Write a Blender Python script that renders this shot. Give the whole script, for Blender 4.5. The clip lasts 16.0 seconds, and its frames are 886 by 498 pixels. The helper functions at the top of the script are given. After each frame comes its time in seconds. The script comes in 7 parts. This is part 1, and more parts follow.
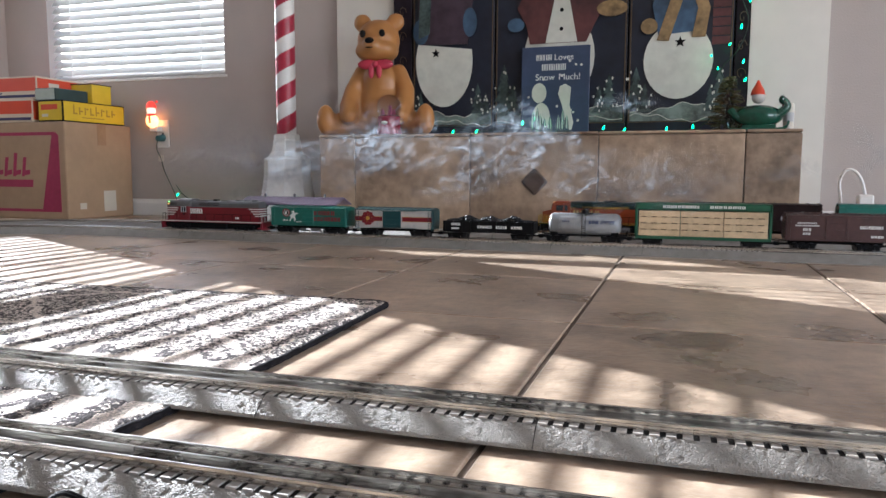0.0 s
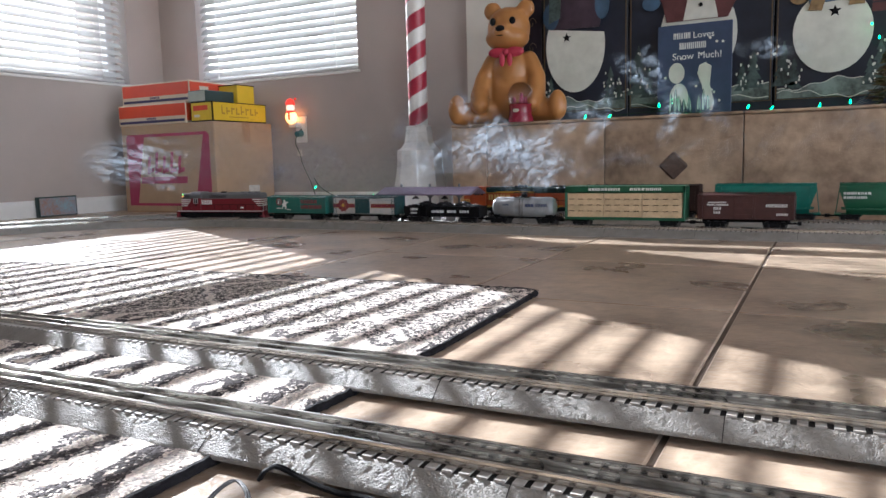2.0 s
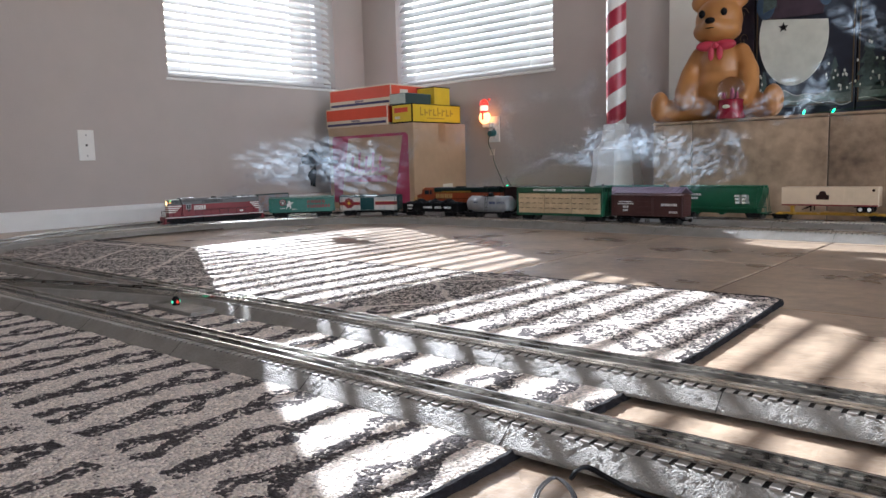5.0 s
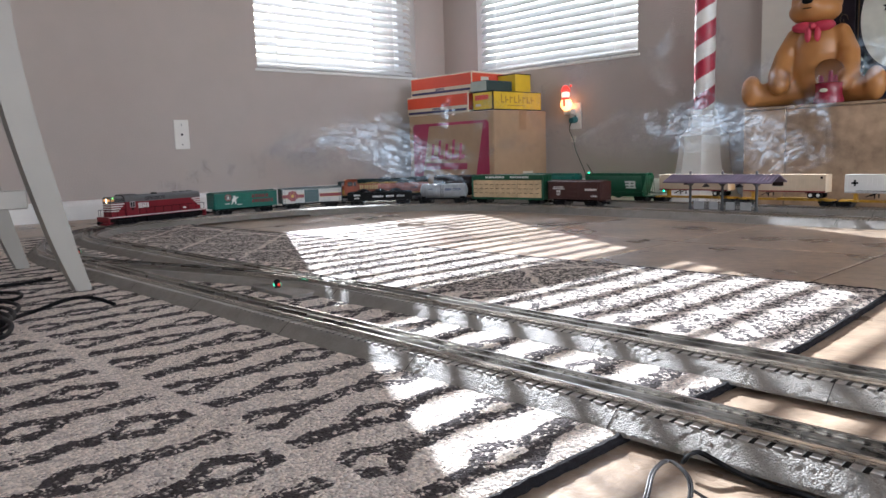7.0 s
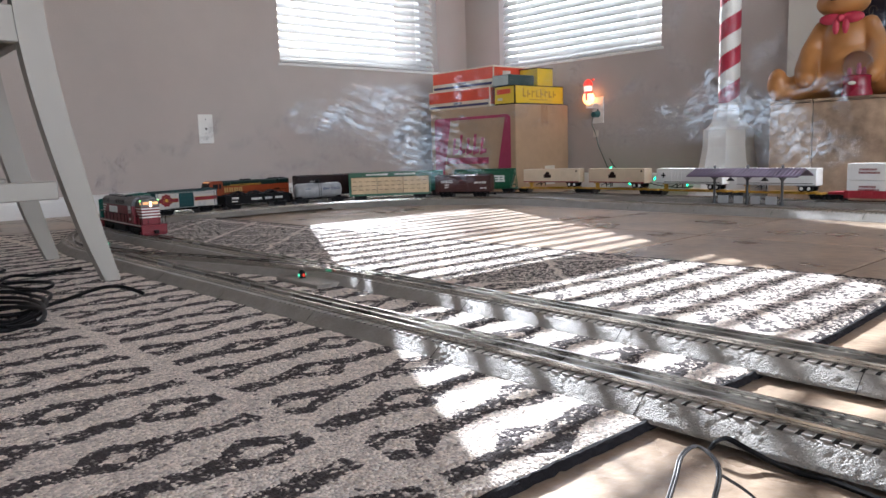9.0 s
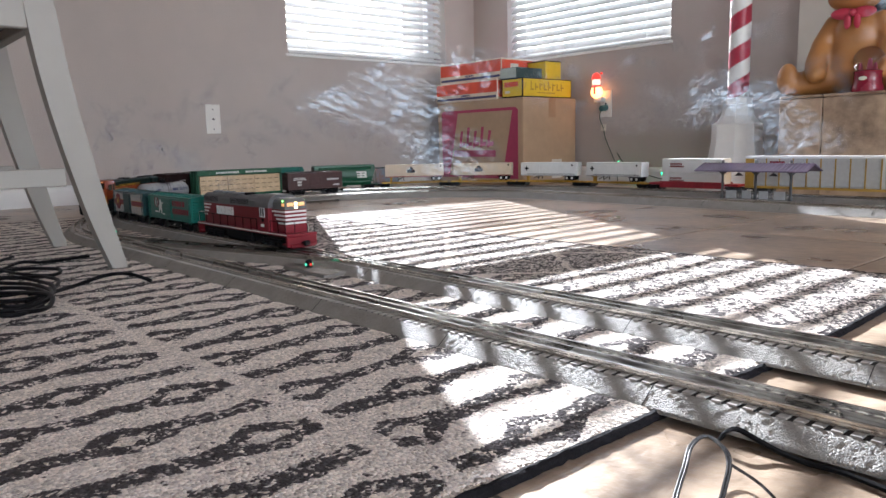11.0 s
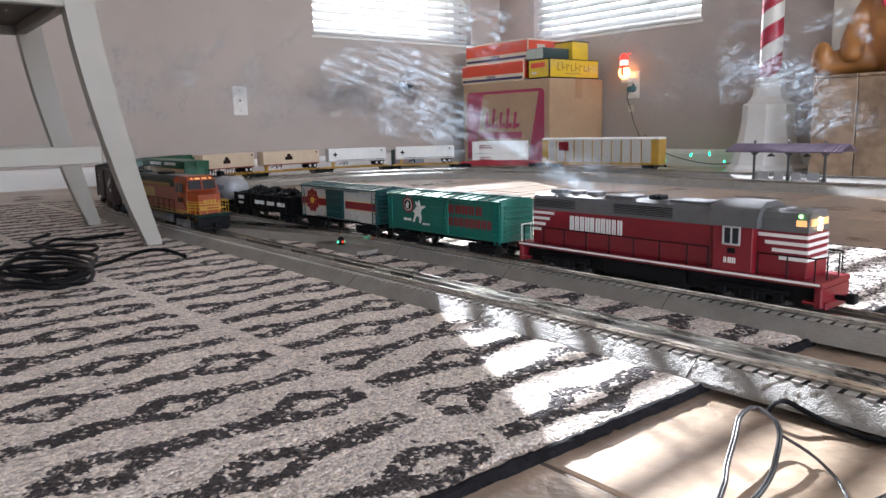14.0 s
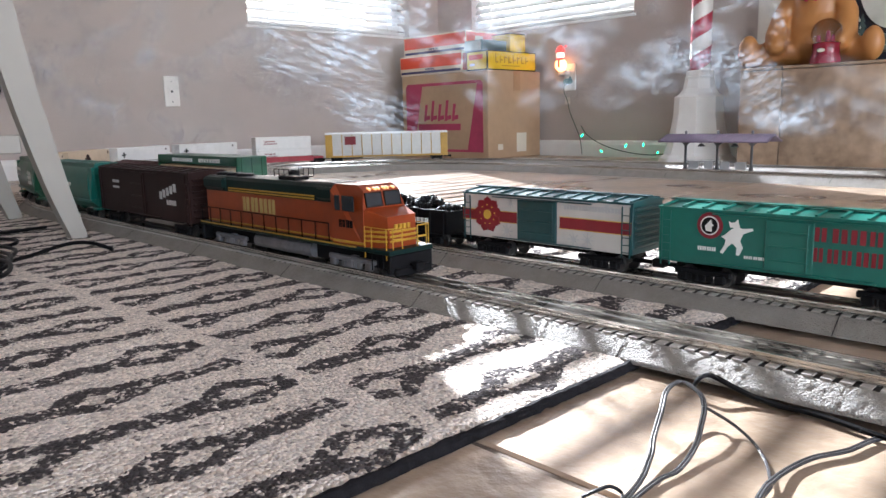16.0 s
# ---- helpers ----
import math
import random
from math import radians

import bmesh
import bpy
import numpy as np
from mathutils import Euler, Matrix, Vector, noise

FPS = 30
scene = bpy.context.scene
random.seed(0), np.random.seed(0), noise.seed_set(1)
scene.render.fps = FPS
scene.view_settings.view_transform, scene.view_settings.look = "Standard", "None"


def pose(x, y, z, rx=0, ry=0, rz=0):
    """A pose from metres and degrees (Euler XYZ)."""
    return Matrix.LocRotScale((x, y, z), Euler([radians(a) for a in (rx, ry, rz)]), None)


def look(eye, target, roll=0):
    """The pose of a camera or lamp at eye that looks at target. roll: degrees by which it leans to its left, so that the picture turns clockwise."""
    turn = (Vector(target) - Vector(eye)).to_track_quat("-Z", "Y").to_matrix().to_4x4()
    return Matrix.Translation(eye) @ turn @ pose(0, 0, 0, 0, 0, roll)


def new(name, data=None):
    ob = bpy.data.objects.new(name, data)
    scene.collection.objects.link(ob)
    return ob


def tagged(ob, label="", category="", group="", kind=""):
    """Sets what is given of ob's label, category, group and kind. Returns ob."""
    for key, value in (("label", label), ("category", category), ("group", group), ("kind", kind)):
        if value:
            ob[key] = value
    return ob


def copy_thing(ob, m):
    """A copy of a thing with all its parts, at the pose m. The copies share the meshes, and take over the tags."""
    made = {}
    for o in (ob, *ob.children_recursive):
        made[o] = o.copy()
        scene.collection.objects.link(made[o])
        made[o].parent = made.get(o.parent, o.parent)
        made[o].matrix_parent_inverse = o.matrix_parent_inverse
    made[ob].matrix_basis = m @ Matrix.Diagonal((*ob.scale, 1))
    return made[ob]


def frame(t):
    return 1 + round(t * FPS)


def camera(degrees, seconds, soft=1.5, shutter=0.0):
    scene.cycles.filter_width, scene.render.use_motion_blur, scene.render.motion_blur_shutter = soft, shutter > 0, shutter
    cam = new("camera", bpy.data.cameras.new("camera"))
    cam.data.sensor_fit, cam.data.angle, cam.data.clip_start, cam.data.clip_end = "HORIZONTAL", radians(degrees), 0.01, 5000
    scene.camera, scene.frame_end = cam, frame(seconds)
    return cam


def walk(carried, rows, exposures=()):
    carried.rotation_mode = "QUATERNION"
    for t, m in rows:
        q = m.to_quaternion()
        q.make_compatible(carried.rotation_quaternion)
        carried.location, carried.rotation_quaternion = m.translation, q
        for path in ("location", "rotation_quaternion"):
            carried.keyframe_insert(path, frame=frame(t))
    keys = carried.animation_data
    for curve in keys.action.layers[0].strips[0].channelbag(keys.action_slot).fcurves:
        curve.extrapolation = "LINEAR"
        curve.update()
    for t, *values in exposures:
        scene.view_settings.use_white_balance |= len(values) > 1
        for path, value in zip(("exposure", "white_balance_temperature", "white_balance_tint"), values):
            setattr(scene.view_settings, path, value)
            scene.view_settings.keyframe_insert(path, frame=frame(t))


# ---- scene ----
cam = camera(62.8, 16.0)
PATH = [
    (0, (0.154, -1.097, 0.229), (-0.471, 0.791, 0.017), 0.2),
    (0.5, (0.153, -1.098, 0.228), (-0.575, 0.752, 0.009), -0.3),
    (1, (0.14, -1.105, 0.234), (-0.661, 0.714, 0.009), -0.8),
    (1.5, (0.11, -1.117, 0.229), (-0.758, 0.669, -0.006), -1.2),
    (2, (0.11, -1.118, 0.229), (-0.818, 0.638, -0.011), -1.4),
    (2.5, (0.101, -1.129, 0.227), (-0.896, 0.588, -0.012), -1.6),
    (3, (0.069, -1.142, 0.235), (-1.004, 0.53, 0.006), -1.6),
    (3.5, (0.035, -1.161, 0.244), (-1.115, 0.46, 0.026), -1.7),
    (4, (0.034, -1.169, 0.243), (-1.182, 0.405, 0.027), -1.7),
    (4.5, (0.031, -1.172, 0.236), (-1.236, 0.36, 0.014), -1.6),
    (5, (0.029, -1.185, 0.239), (-1.281, 0.308, 0.005), -1.6),
    (7.3, (0.019, -1.228, 0.241), (-1.443, 0.111, -0.023), -1.8),
    (7.5, (0.019, -1.232, 0.241), (-1.447, 0.103, -0.024), -1.8),
    (8, (0.02, -1.229, 0.238), (-1.457, 0.093, -0.03), -1.8),
    (8.5, (0.018, -1.227, 0.235), (-1.466, 0.086, -0.036), -1.8),
    (9, (0.019, -1.229, 0.234), (-1.47, 0.078, -0.038), -1.8),
    (11.5, (0.014, -1.232, 0.226), (-1.485, 0.058, -0.07), -1.1),
    (12, (0.013, -1.235, 0.223), (-1.489, 0.05, -0.083), -1.0),
    (12.5, (0.011, -1.236, 0.22), (-1.494, 0.042, -0.097), -1.0),
    (13, (0.009, -1.237, 0.217), (-1.503, 0.032, -0.107), -1.0),
    (13.5, (0.009, -1.237, 0.216), (-1.512, 0.019, -0.113), -1.2),
    (14, (0.004, -1.245, 0.218), (-1.527, -0.001, -0.113), -1.3),
    (14.5, (0.004, -1.245, 0.215), (-1.532, -0.009, -0.12), -1.4),
    (15, (0.003, -1.243, 0.212), (-1.53, -0.004, -0.128), -1.5),
    (15.5, (0.004, -1.241, 0.209), (-1.492, 0.04, -0.138), -1.4),
    (16, (0.007, -1.236, 0.208), (-1.417, 0.124, -0.143), -1.3),
]
walk(cam, [(t, look(eye, target, roll)) for t, eye, target, roll in PATH], [(0.0, 2.33, 6050, 10), (3.0, 2.18, 6050, 10), (5.0, 2.26, 6050, 10), (9.0, 2.36, 6050, 10), (12.5, 2.46, 6050, 10), (16.0, 2.74, 6080, 10)])

# ---- light ----
SUN_TURN, SUN_HIGH = radians(-27.3), radians(25.2)
sun_way = Vector((math.cos(SUN_TURN) * math.cos(SUN_HIGH), math.sin(SUN_TURN) * math.cos(SUN_HIGH), -math.sin(SUN_HIGH)))
world = bpy.data.worlds.new("sky")
scene.world = world
world.use_nodes = True
sky = world.node_tree.nodes.new("ShaderNodeTexSky")
sky.sky_type, sky.sun_disc, sky.sun_elevation, sky.sun_rotation = "NISHITA", False, SUN_HIGH, radians(300)
world.node_tree.links.new(sky.outputs[0], world.node_tree.nodes["Background"].inputs[0])
world.node_tree.nodes["Background"].inputs[1].default_value = 0.12
sun = new("sun", bpy.data.lights.new("sun", "SUN"))
sun.data.energy, sun.data.angle, sun.data.color = 5.0, radians(0.2), (0.97, 0.975, 1.0)
sun.matrix_world = look((-8, 5, 4), Vector((-8, 5, 4)) + sun_way)


def area_light(name, eye, target, wide, high, watts, colour):
    lamp = new(name, bpy.data.lights.new(name, "AREA"))
    lamp.data.shape, lamp.data.size, lamp.data.size_y, lamp.data.energy, lamp.data.color = "RECTANGLE", wide, high, watts, colour
    lamp.matrix_world = look(eye, target)


area_light("sky_light_west", (-3.88, 1.23, 1.4), (0, 1.23, 1.3), 1.3, 1.6, 1.7, (0.93, 0.97, 1.0))
area_light("sky_light_north", (-2.52, 2.22, 1.4), (-2.52, 0, 1.3), 1.3, 1.6, 1.7, (0.93, 0.97, 1.0))
# south and east lamps are added fill; no window is known there
area_light("fill_light_south", (3.4, -3.55, 1.2), (-0.4, 1.9, 0.6), 2.0, 1.9, 7, (1.0, 0.95, 0.97))
area_light("fill_light_east", (5.4, -0.5, 1.4), (-3.4, -0.3, 0.5), 3.2, 1.9, 36, (1.0, 0.93, 0.97))


# ---- materials ----
def material(name, colour, rough=0.5, metal=0.0, vary=0.12, grain=60.0, bump=0.0, bump_size=400.0, second=None, coat=0.0, per_piece=0.0, glow=None, deep=0.6):
    """Two scales of noise in colour, a rougher-smoother drift and fine relief."""
    m = bpy.data.materials.new(name)
    m.use_nodes = True
    nt = m.node_tree
    b = nt.nodes["Principled BSDF"]
    tc = nt.nodes.new("ShaderNodeTexCoord")
    big, small = nt.nodes.new("ShaderNodeTexNoise"), nt.nodes.new("ShaderNodeTexNoise")
    big.inputs["Scale"].default_value, big.inputs["Detail"].default_value = grain * 0.13, 5
    small.inputs["Scale"].default_value, small.inputs["Detail"].default_value = grain, 4
    mix = nt.nodes.new("ShaderNodeMath")
    mix.operation = "MULTIPLY_ADD"
    mix.inputs[1].default_value = 0.5
    ramp = nt.nodes.new("ShaderNodeValToRGB")
    c2 = second or tuple(max(0.0, c * (1 - 2.2 * vary)) for c in colour)
    c1 = tuple(min(1.0, c * (1 + vary)) for c in colour)
    ramp.color_ramp.elements[0].position, ramp.color_ramp.elements[1].position = 0.5, 0.95
    ramp.color_ramp.elements[0].color, ramp.color_ramp.elements[1].color = (*c2, 1), (*c1, 1)
    half = nt.nodes.new("ShaderNodeMath")
    half.operation, half.inputs[1].default_value = "MULTIPLY", 1.0
    where = tc.outputs["Object"]
    if per_piece:
        # each piece shows its own stretch of the pattern
        which, shift = nt.nodes.new("ShaderNodeObjectInfo"), nt.nodes.new("ShaderNodeVectorMath")
        shift.operation = "MULTIPLY_ADD"
        nt.links.new(which.outputs["Random"], shift.inputs[0])
        shift.inputs[1].default_value = (37, 11, 23)
        nt.links.new(where, shift.inputs[2])
        where = shift.outputs[0]
    for n in (big, small):
        nt.links.new(where, n.inputs["Vector"])
    nt.links.new(small.outputs["Fac"], mix.inputs[0])
    nt.links.new(big.outputs["Fac"], mix.inputs[2])
    nt.links.new(mix.outputs[0], ramp.inputs[0])
    source = ramp.outputs[0]
    if per_piece:
        info, hsv, rng = nt.nodes.new("ShaderNodeObjectInfo"), nt.nodes.new("ShaderNodeHueSaturation"), nt.nodes.new("ShaderNodeMapRange")
        rng.inputs["To Min"].default_value, rng.inputs["To Max"].default_value = 1 - per_piece, 1 + per_piece
        nt.links.new(info.outputs["Random"], rng.inputs["Value"])
        nt.links.new(rng.outputs[0], hsv.inputs["Value"])
        nt.links.new(source, hsv.inputs["Color"])
        source = hsv.outputs[0]
    nt.links.new(source, b.inputs["Base Color"])
    rr = nt.nodes.new("ShaderNodeMapRange")
    rr.inputs["To Min"].default_value, rr.inputs["To Max"].default_value = max(0.02, rough - 0.1), min(1.0, rough + 0.1)
    nt.links.new(big.outputs["Fac"], rr.inputs["Value"])
    nt.links.new(rr.outputs[0], b.inputs["Roughness"])
    b.inputs["Metallic"].default_value = metal
    b.inputs["Coat Weight"].default_value = coat
    if max(colour) < 0.03:
        b.inputs["Specular IOR Level"].default_value = 0.12
    if bump:
        fine, bm_node = nt.nodes.new("ShaderNodeTexNoise"), nt.nodes.new("ShaderNodeBump")
        fine.inputs["Scale"].default_value, fine.inputs["Detail"].default_value = bump_size, 3
        bm_node.inputs["Strength"].default_value, bm_node.inputs["Distance"].default_value = bump, deep / bump_size
        nt.links.new(tc.outputs["Object"], fine.inputs["Vector"])
        nt.links.new(fine.outputs["Fac"], bm_node.inputs["Height"])
        nt.links.new(bm_node.outputs[0], b.inputs["Normal"])
    if glow:
        b.inputs["Emission Color"].default_value, b.inputs["Emission Strength"].default_value = (*glow[0], 1), glow[1]
    return m


def glass(name, colour=(1, 1, 1), rough=0.02):
    m = bpy.data.materials.new(name)
    m.use_nodes = True
    b = m.node_tree.nodes["Principled BSDF"]
    b.inputs["Base Color"].default_value, b.inputs["Roughness"].default_value = (*colour, 1), rough
    b.inputs["Transmission Weight"].default_value, b.inputs["IOR"].default_value = 1.0, 1.3
    return m


WALL = material("painted_wall", (0.46, 0.405, 0.37), 0.85, vary=0.03, grain=9, bump=0.25, bump_size=160)
CEIL = material("ceiling_paint", (0.75, 0.73, 0.7), 0.9, vary=0.02, bump=0.3, bump_size=120)
WHITE = material("white_trim_paint", (0.76, 0.75, 0.72), 0.4, vary=0.03, grain=20)
CREAM = material("fireplace_cream_paint", (0.72, 0.69, 0.62), 0.5, vary=0.03, grain=14)
TILE = material("beige_floor_tile", (0.42, 0.325, 0.238), 0.30, vary=0.22, grain=40, bump=0.25, bump_size=90, second=(0.17, 0.125, 0.09), per_piece=0.07)
GROUT = material("dark_grout", (0.16, 0.125, 0.1), 0.9, vary=0.2, grain=90, bump=0.4, bump_size=500)
HEARTH = material("hearth_tile", (0.36, 0.255, 0.17), 0.42, vary=0.3, grain=30, bump=0.15, bump_size=90, second=(0.13, 0.085, 0.055), per_piece=0.06)
SLATE = material("grey_brown_accent_tile", (0.10, 0.065, 0.05), 0.45, vary=0.25, grain=90, bump=0.3, bump_size=200)
ROADBED = material("grey_plastic_roadbed", (0.255, 0.235, 0.206), 0.6, vary=0.10, grain=300, bump=0.8, bump_size=650, deep=1.6)
TIE = material("grey_tie_plastic", (0.36, 0.335, 0.30), 0.6, vary=0.2, grain=150)
RAIL = material("nickel_rail", (0.66, 0.65, 0.62), 0.22, 1.0, vary=0.08, grain=90)
RAILDARK = material("blackened_centre_rail", (0.36, 0.355, 0.34), 0.28, 1.0, vary=0.1, grain=90)
BLACK = material("black_plastic", (0.006, 0.006, 0.007), 0.55, vary=0.2, grain=120)
BLACKGLOSS = material("black_cable_rubber", (0.005, 0.005, 0.006), 0.42, vary=0.2, grain=120)
STEEL = material("wheel_steel", (0.12, 0.12, 0.12), 0.35, 0.9, vary=0.1)


# ---- mesh helpers ----
FINE = {"lettering", "louvres", "side_posts", "snow_dab", "snow_dot", "stacking_sticks", "snowflake_print", "container_print", "print"}

def part(name, bm, mat, parent=None, label="", smooth=False, m=None):
    me = bpy.data.meshes.new(name)
    bmesh.ops.recalc_face_normals(bm, faces=bm.faces)
    if smooth:
        for f in bm.faces:
            f.smooth = True
    bm.to_mesh(me)
    bm.free()
    for x in (mat if isinstance(mat, (list, tuple)) else [mat]):
        me.materials.append(x)
    ob = new(name, me)
    if smooth:
        me.set_sharp_from_angle(angle=radians(40))
    if parent:
        ob.parent = parent
    if m is not None:
        ob.matrix_basis = m
    if label:
        ob["label"] = label
    if name in FINE:
        ob["kind"] = "stuff"
    return ob


def share(ob, name, m, parent=None):
    """Another piece on the same mesh."""
    o = new(name, ob.data)
    o.parent = parent
    o.matrix_basis = m
    return o


def thing(name, label, category, m=None, group="", kind=""):
    e = new(name)
    e.empty_display_size = 0.05
    if m is not None:
        e.matrix_basis = m
    return tagged(e, label, category, group, kind)


def box(bm, x0, y0, z0, x1, y1, z1, bevel=0.0, m=None, mat=0, seg=1):
    mm = Matrix.LocRotScale(((x0 + x1) / 2, (y0 + y1) / 2, (z0 + z1) / 2), None, (abs(x1 - x0), abs(y1 - y0), abs(z1 - z0)))
    r = bmesh.ops.create_cube(bm, size=1, matrix=(m @ mm) if m is not None else mm)
    vs = set(r["verts"])
    faces = {f for v in vs for f in v.link_faces}
    if bevel:
        edges = {e for v in vs for e in v.link_edges}
        out = bmesh.ops.bevel(bm, geom=list(edges), offset=bevel, segments=seg, affect="EDGES", profile=0.6)
        faces = set(out["faces"]) | {f for f in faces if f.is_valid}
    if mat:
        for f in faces:
            f.material_index = mat
    return bm


def rod(bm, p0, p1, r0, r1=None, n=10, mat=0):
    p0, p1 = Vector(p0), Vector(p1)
    way = p1 - p0
    turn = way.to_track_quat("Z", "Y").to_matrix().to_4x4()
    r = bmesh.ops.create_cone(bm, cap_ends=True, segments=n, radius1=r0, radius2=r0 if r1 is None else r1, depth=way.length,
                              matrix=Matrix.Translation((p0 + p1) / 2) @ turn)
    if mat:
        for f in {f for v in r["verts"] for f in v.link_faces}:
            f.material_index = mat
    return bm


def ball(bm, c, s, sub=3, mat=0, m=None):
    s = (s, s, s) if isinstance(s, (int, float)) else s
    mm = Matrix.LocRotScale(c, None, s)
    r = bmesh.ops.create_icosphere(bm, subdivisions=sub, radius=1, matrix=(m @ mm) if m is not None else mm)
    if mat:
        for f in {f for v in r["verts"] for f in v.link_faces}:
            f.material_index = mat
    return r["verts"]


def lathe(bm, rows, n=24, at=(0, 0, 0), square=False):
    """rows of (radius, height), turned about the z axis."""
    rings = []
    for r, z in rows:
        rings.append([bm.verts.new((at[0] + r * math.cos(2 * math.pi * (k + 0.5) / n), at[1] + r * math.sin(2 * math.pi * (k + 0.5) / n), at[2] + z)) for k in range(n)])
    for a, b in zip(rings, rings[1:]):
        for k in range(n):
            bm.faces.new((a[k], a[(k + 1) % n], b[(k + 1) % n], b[k]))
    bm.faces.new(rings[0][::-1])
    bm.faces.new(rings[-1])
    return bm


def sweep(bm, pts, section, closed=True, mat=0):
    """A section of (side, up) points carried along a level line of points."""
    pts = [Vector(p) for p in pts]
    rings = []
    for i, p in enumerate(pts):
        way = (pts[min(i + 1, len(pts) - 1)] - pts[max(i - 1, 0)])
        side = Vector((-way.y, way.x, 0)).normalized()
        rings.append([bm.verts.new(p + side * s + Vector((0, 0, u))) for s, u in section])
    n = len(section)
    for a, b in zip(rings, rings[1:]):
        for k in range(n if closed else n - 1):
            f = bm.faces.new((a[k], a[(k + 1) % n], b[(k + 1) % n], b[k]))
            f.material_index = mat
    if closed:
        bm.faces.new(rings[0]), bm.faces.new(rings[-1][::-1])
    return bm


def tube(bm, pts, r, n=6, mat=0):
    pts = [Vector(p) for p in pts]
    rings, up = [], Vector((0, 0, 1))
    for i, p in enumerate(pts):
        way = (pts[min(i + 1, len(pts) - 1)] - pts[max(i - 1, 0)]).normalized()
        a = way.cross(up if abs(way.z) < 0.95 else Vector((1, 0, 0))).normalized()
        b = a.cross(way).normalized()
        rings.append([bm.verts.new(p + r * (a * math.cos(2 * math.pi * k / n) + b * math.sin(2 * math.pi * k / n))) for k in range(n)])
    for a, b in zip(rings, rings[1:]):
        for k in range(n):
            bm.faces.new((a[k], a[(k + 1) % n], b[(k + 1) % n], b[k])).material_index = mat
    bm.faces.new(rings[0]), bm.faces.new(rings[-1][::-1])
    return bm


def smooth_line(pts, steps=8):
    """A Catmull-Rom line through the points."""
    P = [Vector(p) for p in pts]
    P = [P[0] * 2 - P[1]] + P + [P[-1] * 2 - P[-2]]
    out = []
    for i in range(1, len(P) - 2):
        for k in range(steps):
            u = k / steps
            a, b, c, d = P[i - 1:i + 3]
            out.append(0.5 * ((2 * b) + (c - a) * u + (2 * a - 5 * b + 4 * c - d) * u * u + (3 * b - a - 3 * c + d) * u ** 3))
    return out + [P[-2]]


# ---- the room ----
T = 0.4572
WEST, NORTH, SOUTH, EAST, TOP = -3.38, 2.0, -3.4, 5.2, 2.5
W1 = (0.685, 1.76, 0.70, 2.3)
W2 = (-3.09, -1.995, 0.70, 2.3)


def wall_with_hole(name, along, plane, thick, lo, hi, hole, mat, label):
    """A wall in boxes round an opening (a, b, bottom, top)."""
    bm = bmesh.new()
    pieces = [(lo, hi, 0, TOP)] if not hole else [(lo, hole[0], 0, TOP), (hole[1], hi, 0, TOP), (hole[0], hole[1], 0, hole[2]), (hole[0], hole[1], hole[3], TOP)]
    for a, b, z0, z1 in pieces:
        if along == "y":
            box(bm, plane, a, z0, plane + thick, b, z1)
        else:
            box(bm, a, plane, z0, b, plane + thick, z1)
    bmesh.ops.remove_doubles(bm, verts=bm.verts, dist=1e-5)
    return tagged(part(name, bm, mat), label, "wall", kind="structure")


# wall depths are invented: their unseen outer edges trim the sun patches
wall_with_hole("wall_west", "y", WEST, -0.42, SOUTH - 0.16, NORTH + 0.16, W1, WALL, "warm grey painted wall with a window opening")
wall_with_hole("wall_north", "x", NORTH, 0.085, WEST, EAST, W2, WALL, "warm grey painted wall behind the tiled hearth")
# unseen sides of the room: their openings are made up to admit fill light
wall_with_hole("wall_south", "x", SOUTH, -0.16, WEST, EAST, (2.3, 4.5, 0.1, 2.3), WALL, "warm grey painted wall with an added opening for fill light")
wall_with_hole("wall_east", "y", EAST, 0.16, SOUTH - 0.16, NORTH + 0.16, (-2.8, 0.6, 0.2, 2.3), WALL, "warm grey painted wall with a wide added opening for fill light")
bm = box(bmesh.new(), WEST - 0.16, SOUTH - 0.16, TOP, EAST + 0.16, NORTH + 0.16, TOP + 0.12)
tagged(part("ceiling", bm, CEIL), "plain white painted ceiling of the room", "ceiling", kind="structure")
bm = box(bmesh.new(), -400, -400, -0.3, 400, 400, -0.12)
tagged(part("ground", bm, material("pale_ground_outside", (0.3, 0.27, 0.22), 0.9, vary=0.2, grain=0.4)), "pale dry ground outside the house", "ground", kind="structure")


def baseboards():
    prof = [(0, 0), (0.014, 0), (0.014, 0.062), (0.010, 0.074), (0.004, 0.082), (0, 0.084)]
    for name, pts in (("baseboard", [(WEST, NORTH, 0), (WEST, SOUTH, 0)]), ("baseboard", [(-1.38, NORTH, 0), (WEST, NORTH, 0)]), ("baseboard", [(EAST, NORTH, 0), (0.66, NORTH, 0)])):
        bm = sweep(bmesh.new(), pts, prof)
        tagged(part(name, bm, WHITE), "white painted baseboard along the wall", "baseboard", kind="structure")


baseboards()


# ---- windows with their blinds ----
SLAT = material("white_blind_slat", (0.66, 0.66, 0.65), 0.45, vary=0.02)
nt = SLAT.node_tree
tl = nt.nodes.new("ShaderNodeBsdfTranslucent")
tl.inputs[0].default_value = (0.95, 0.95, 0.92, 1)
ms = nt.nodes.new("ShaderNodeMixShader")
ms.inputs[0].default_value = 0.11
nt.links.new(nt.nodes["Principled BSDF"].outputs[0], ms.inputs[1])
nt.links.new(tl.outputs[0], ms.inputs[2])
nt.links.new(ms.outputs[0], nt.nodes["Material Output"].inputs[0])
CORD = material("white_cord", (0.85, 0.85, 0.83), 0.8, vary=0.03)
PANE = bpy.data.materials.new("window_pane")
PANE.use_nodes = True
nt = PANE.node_tree
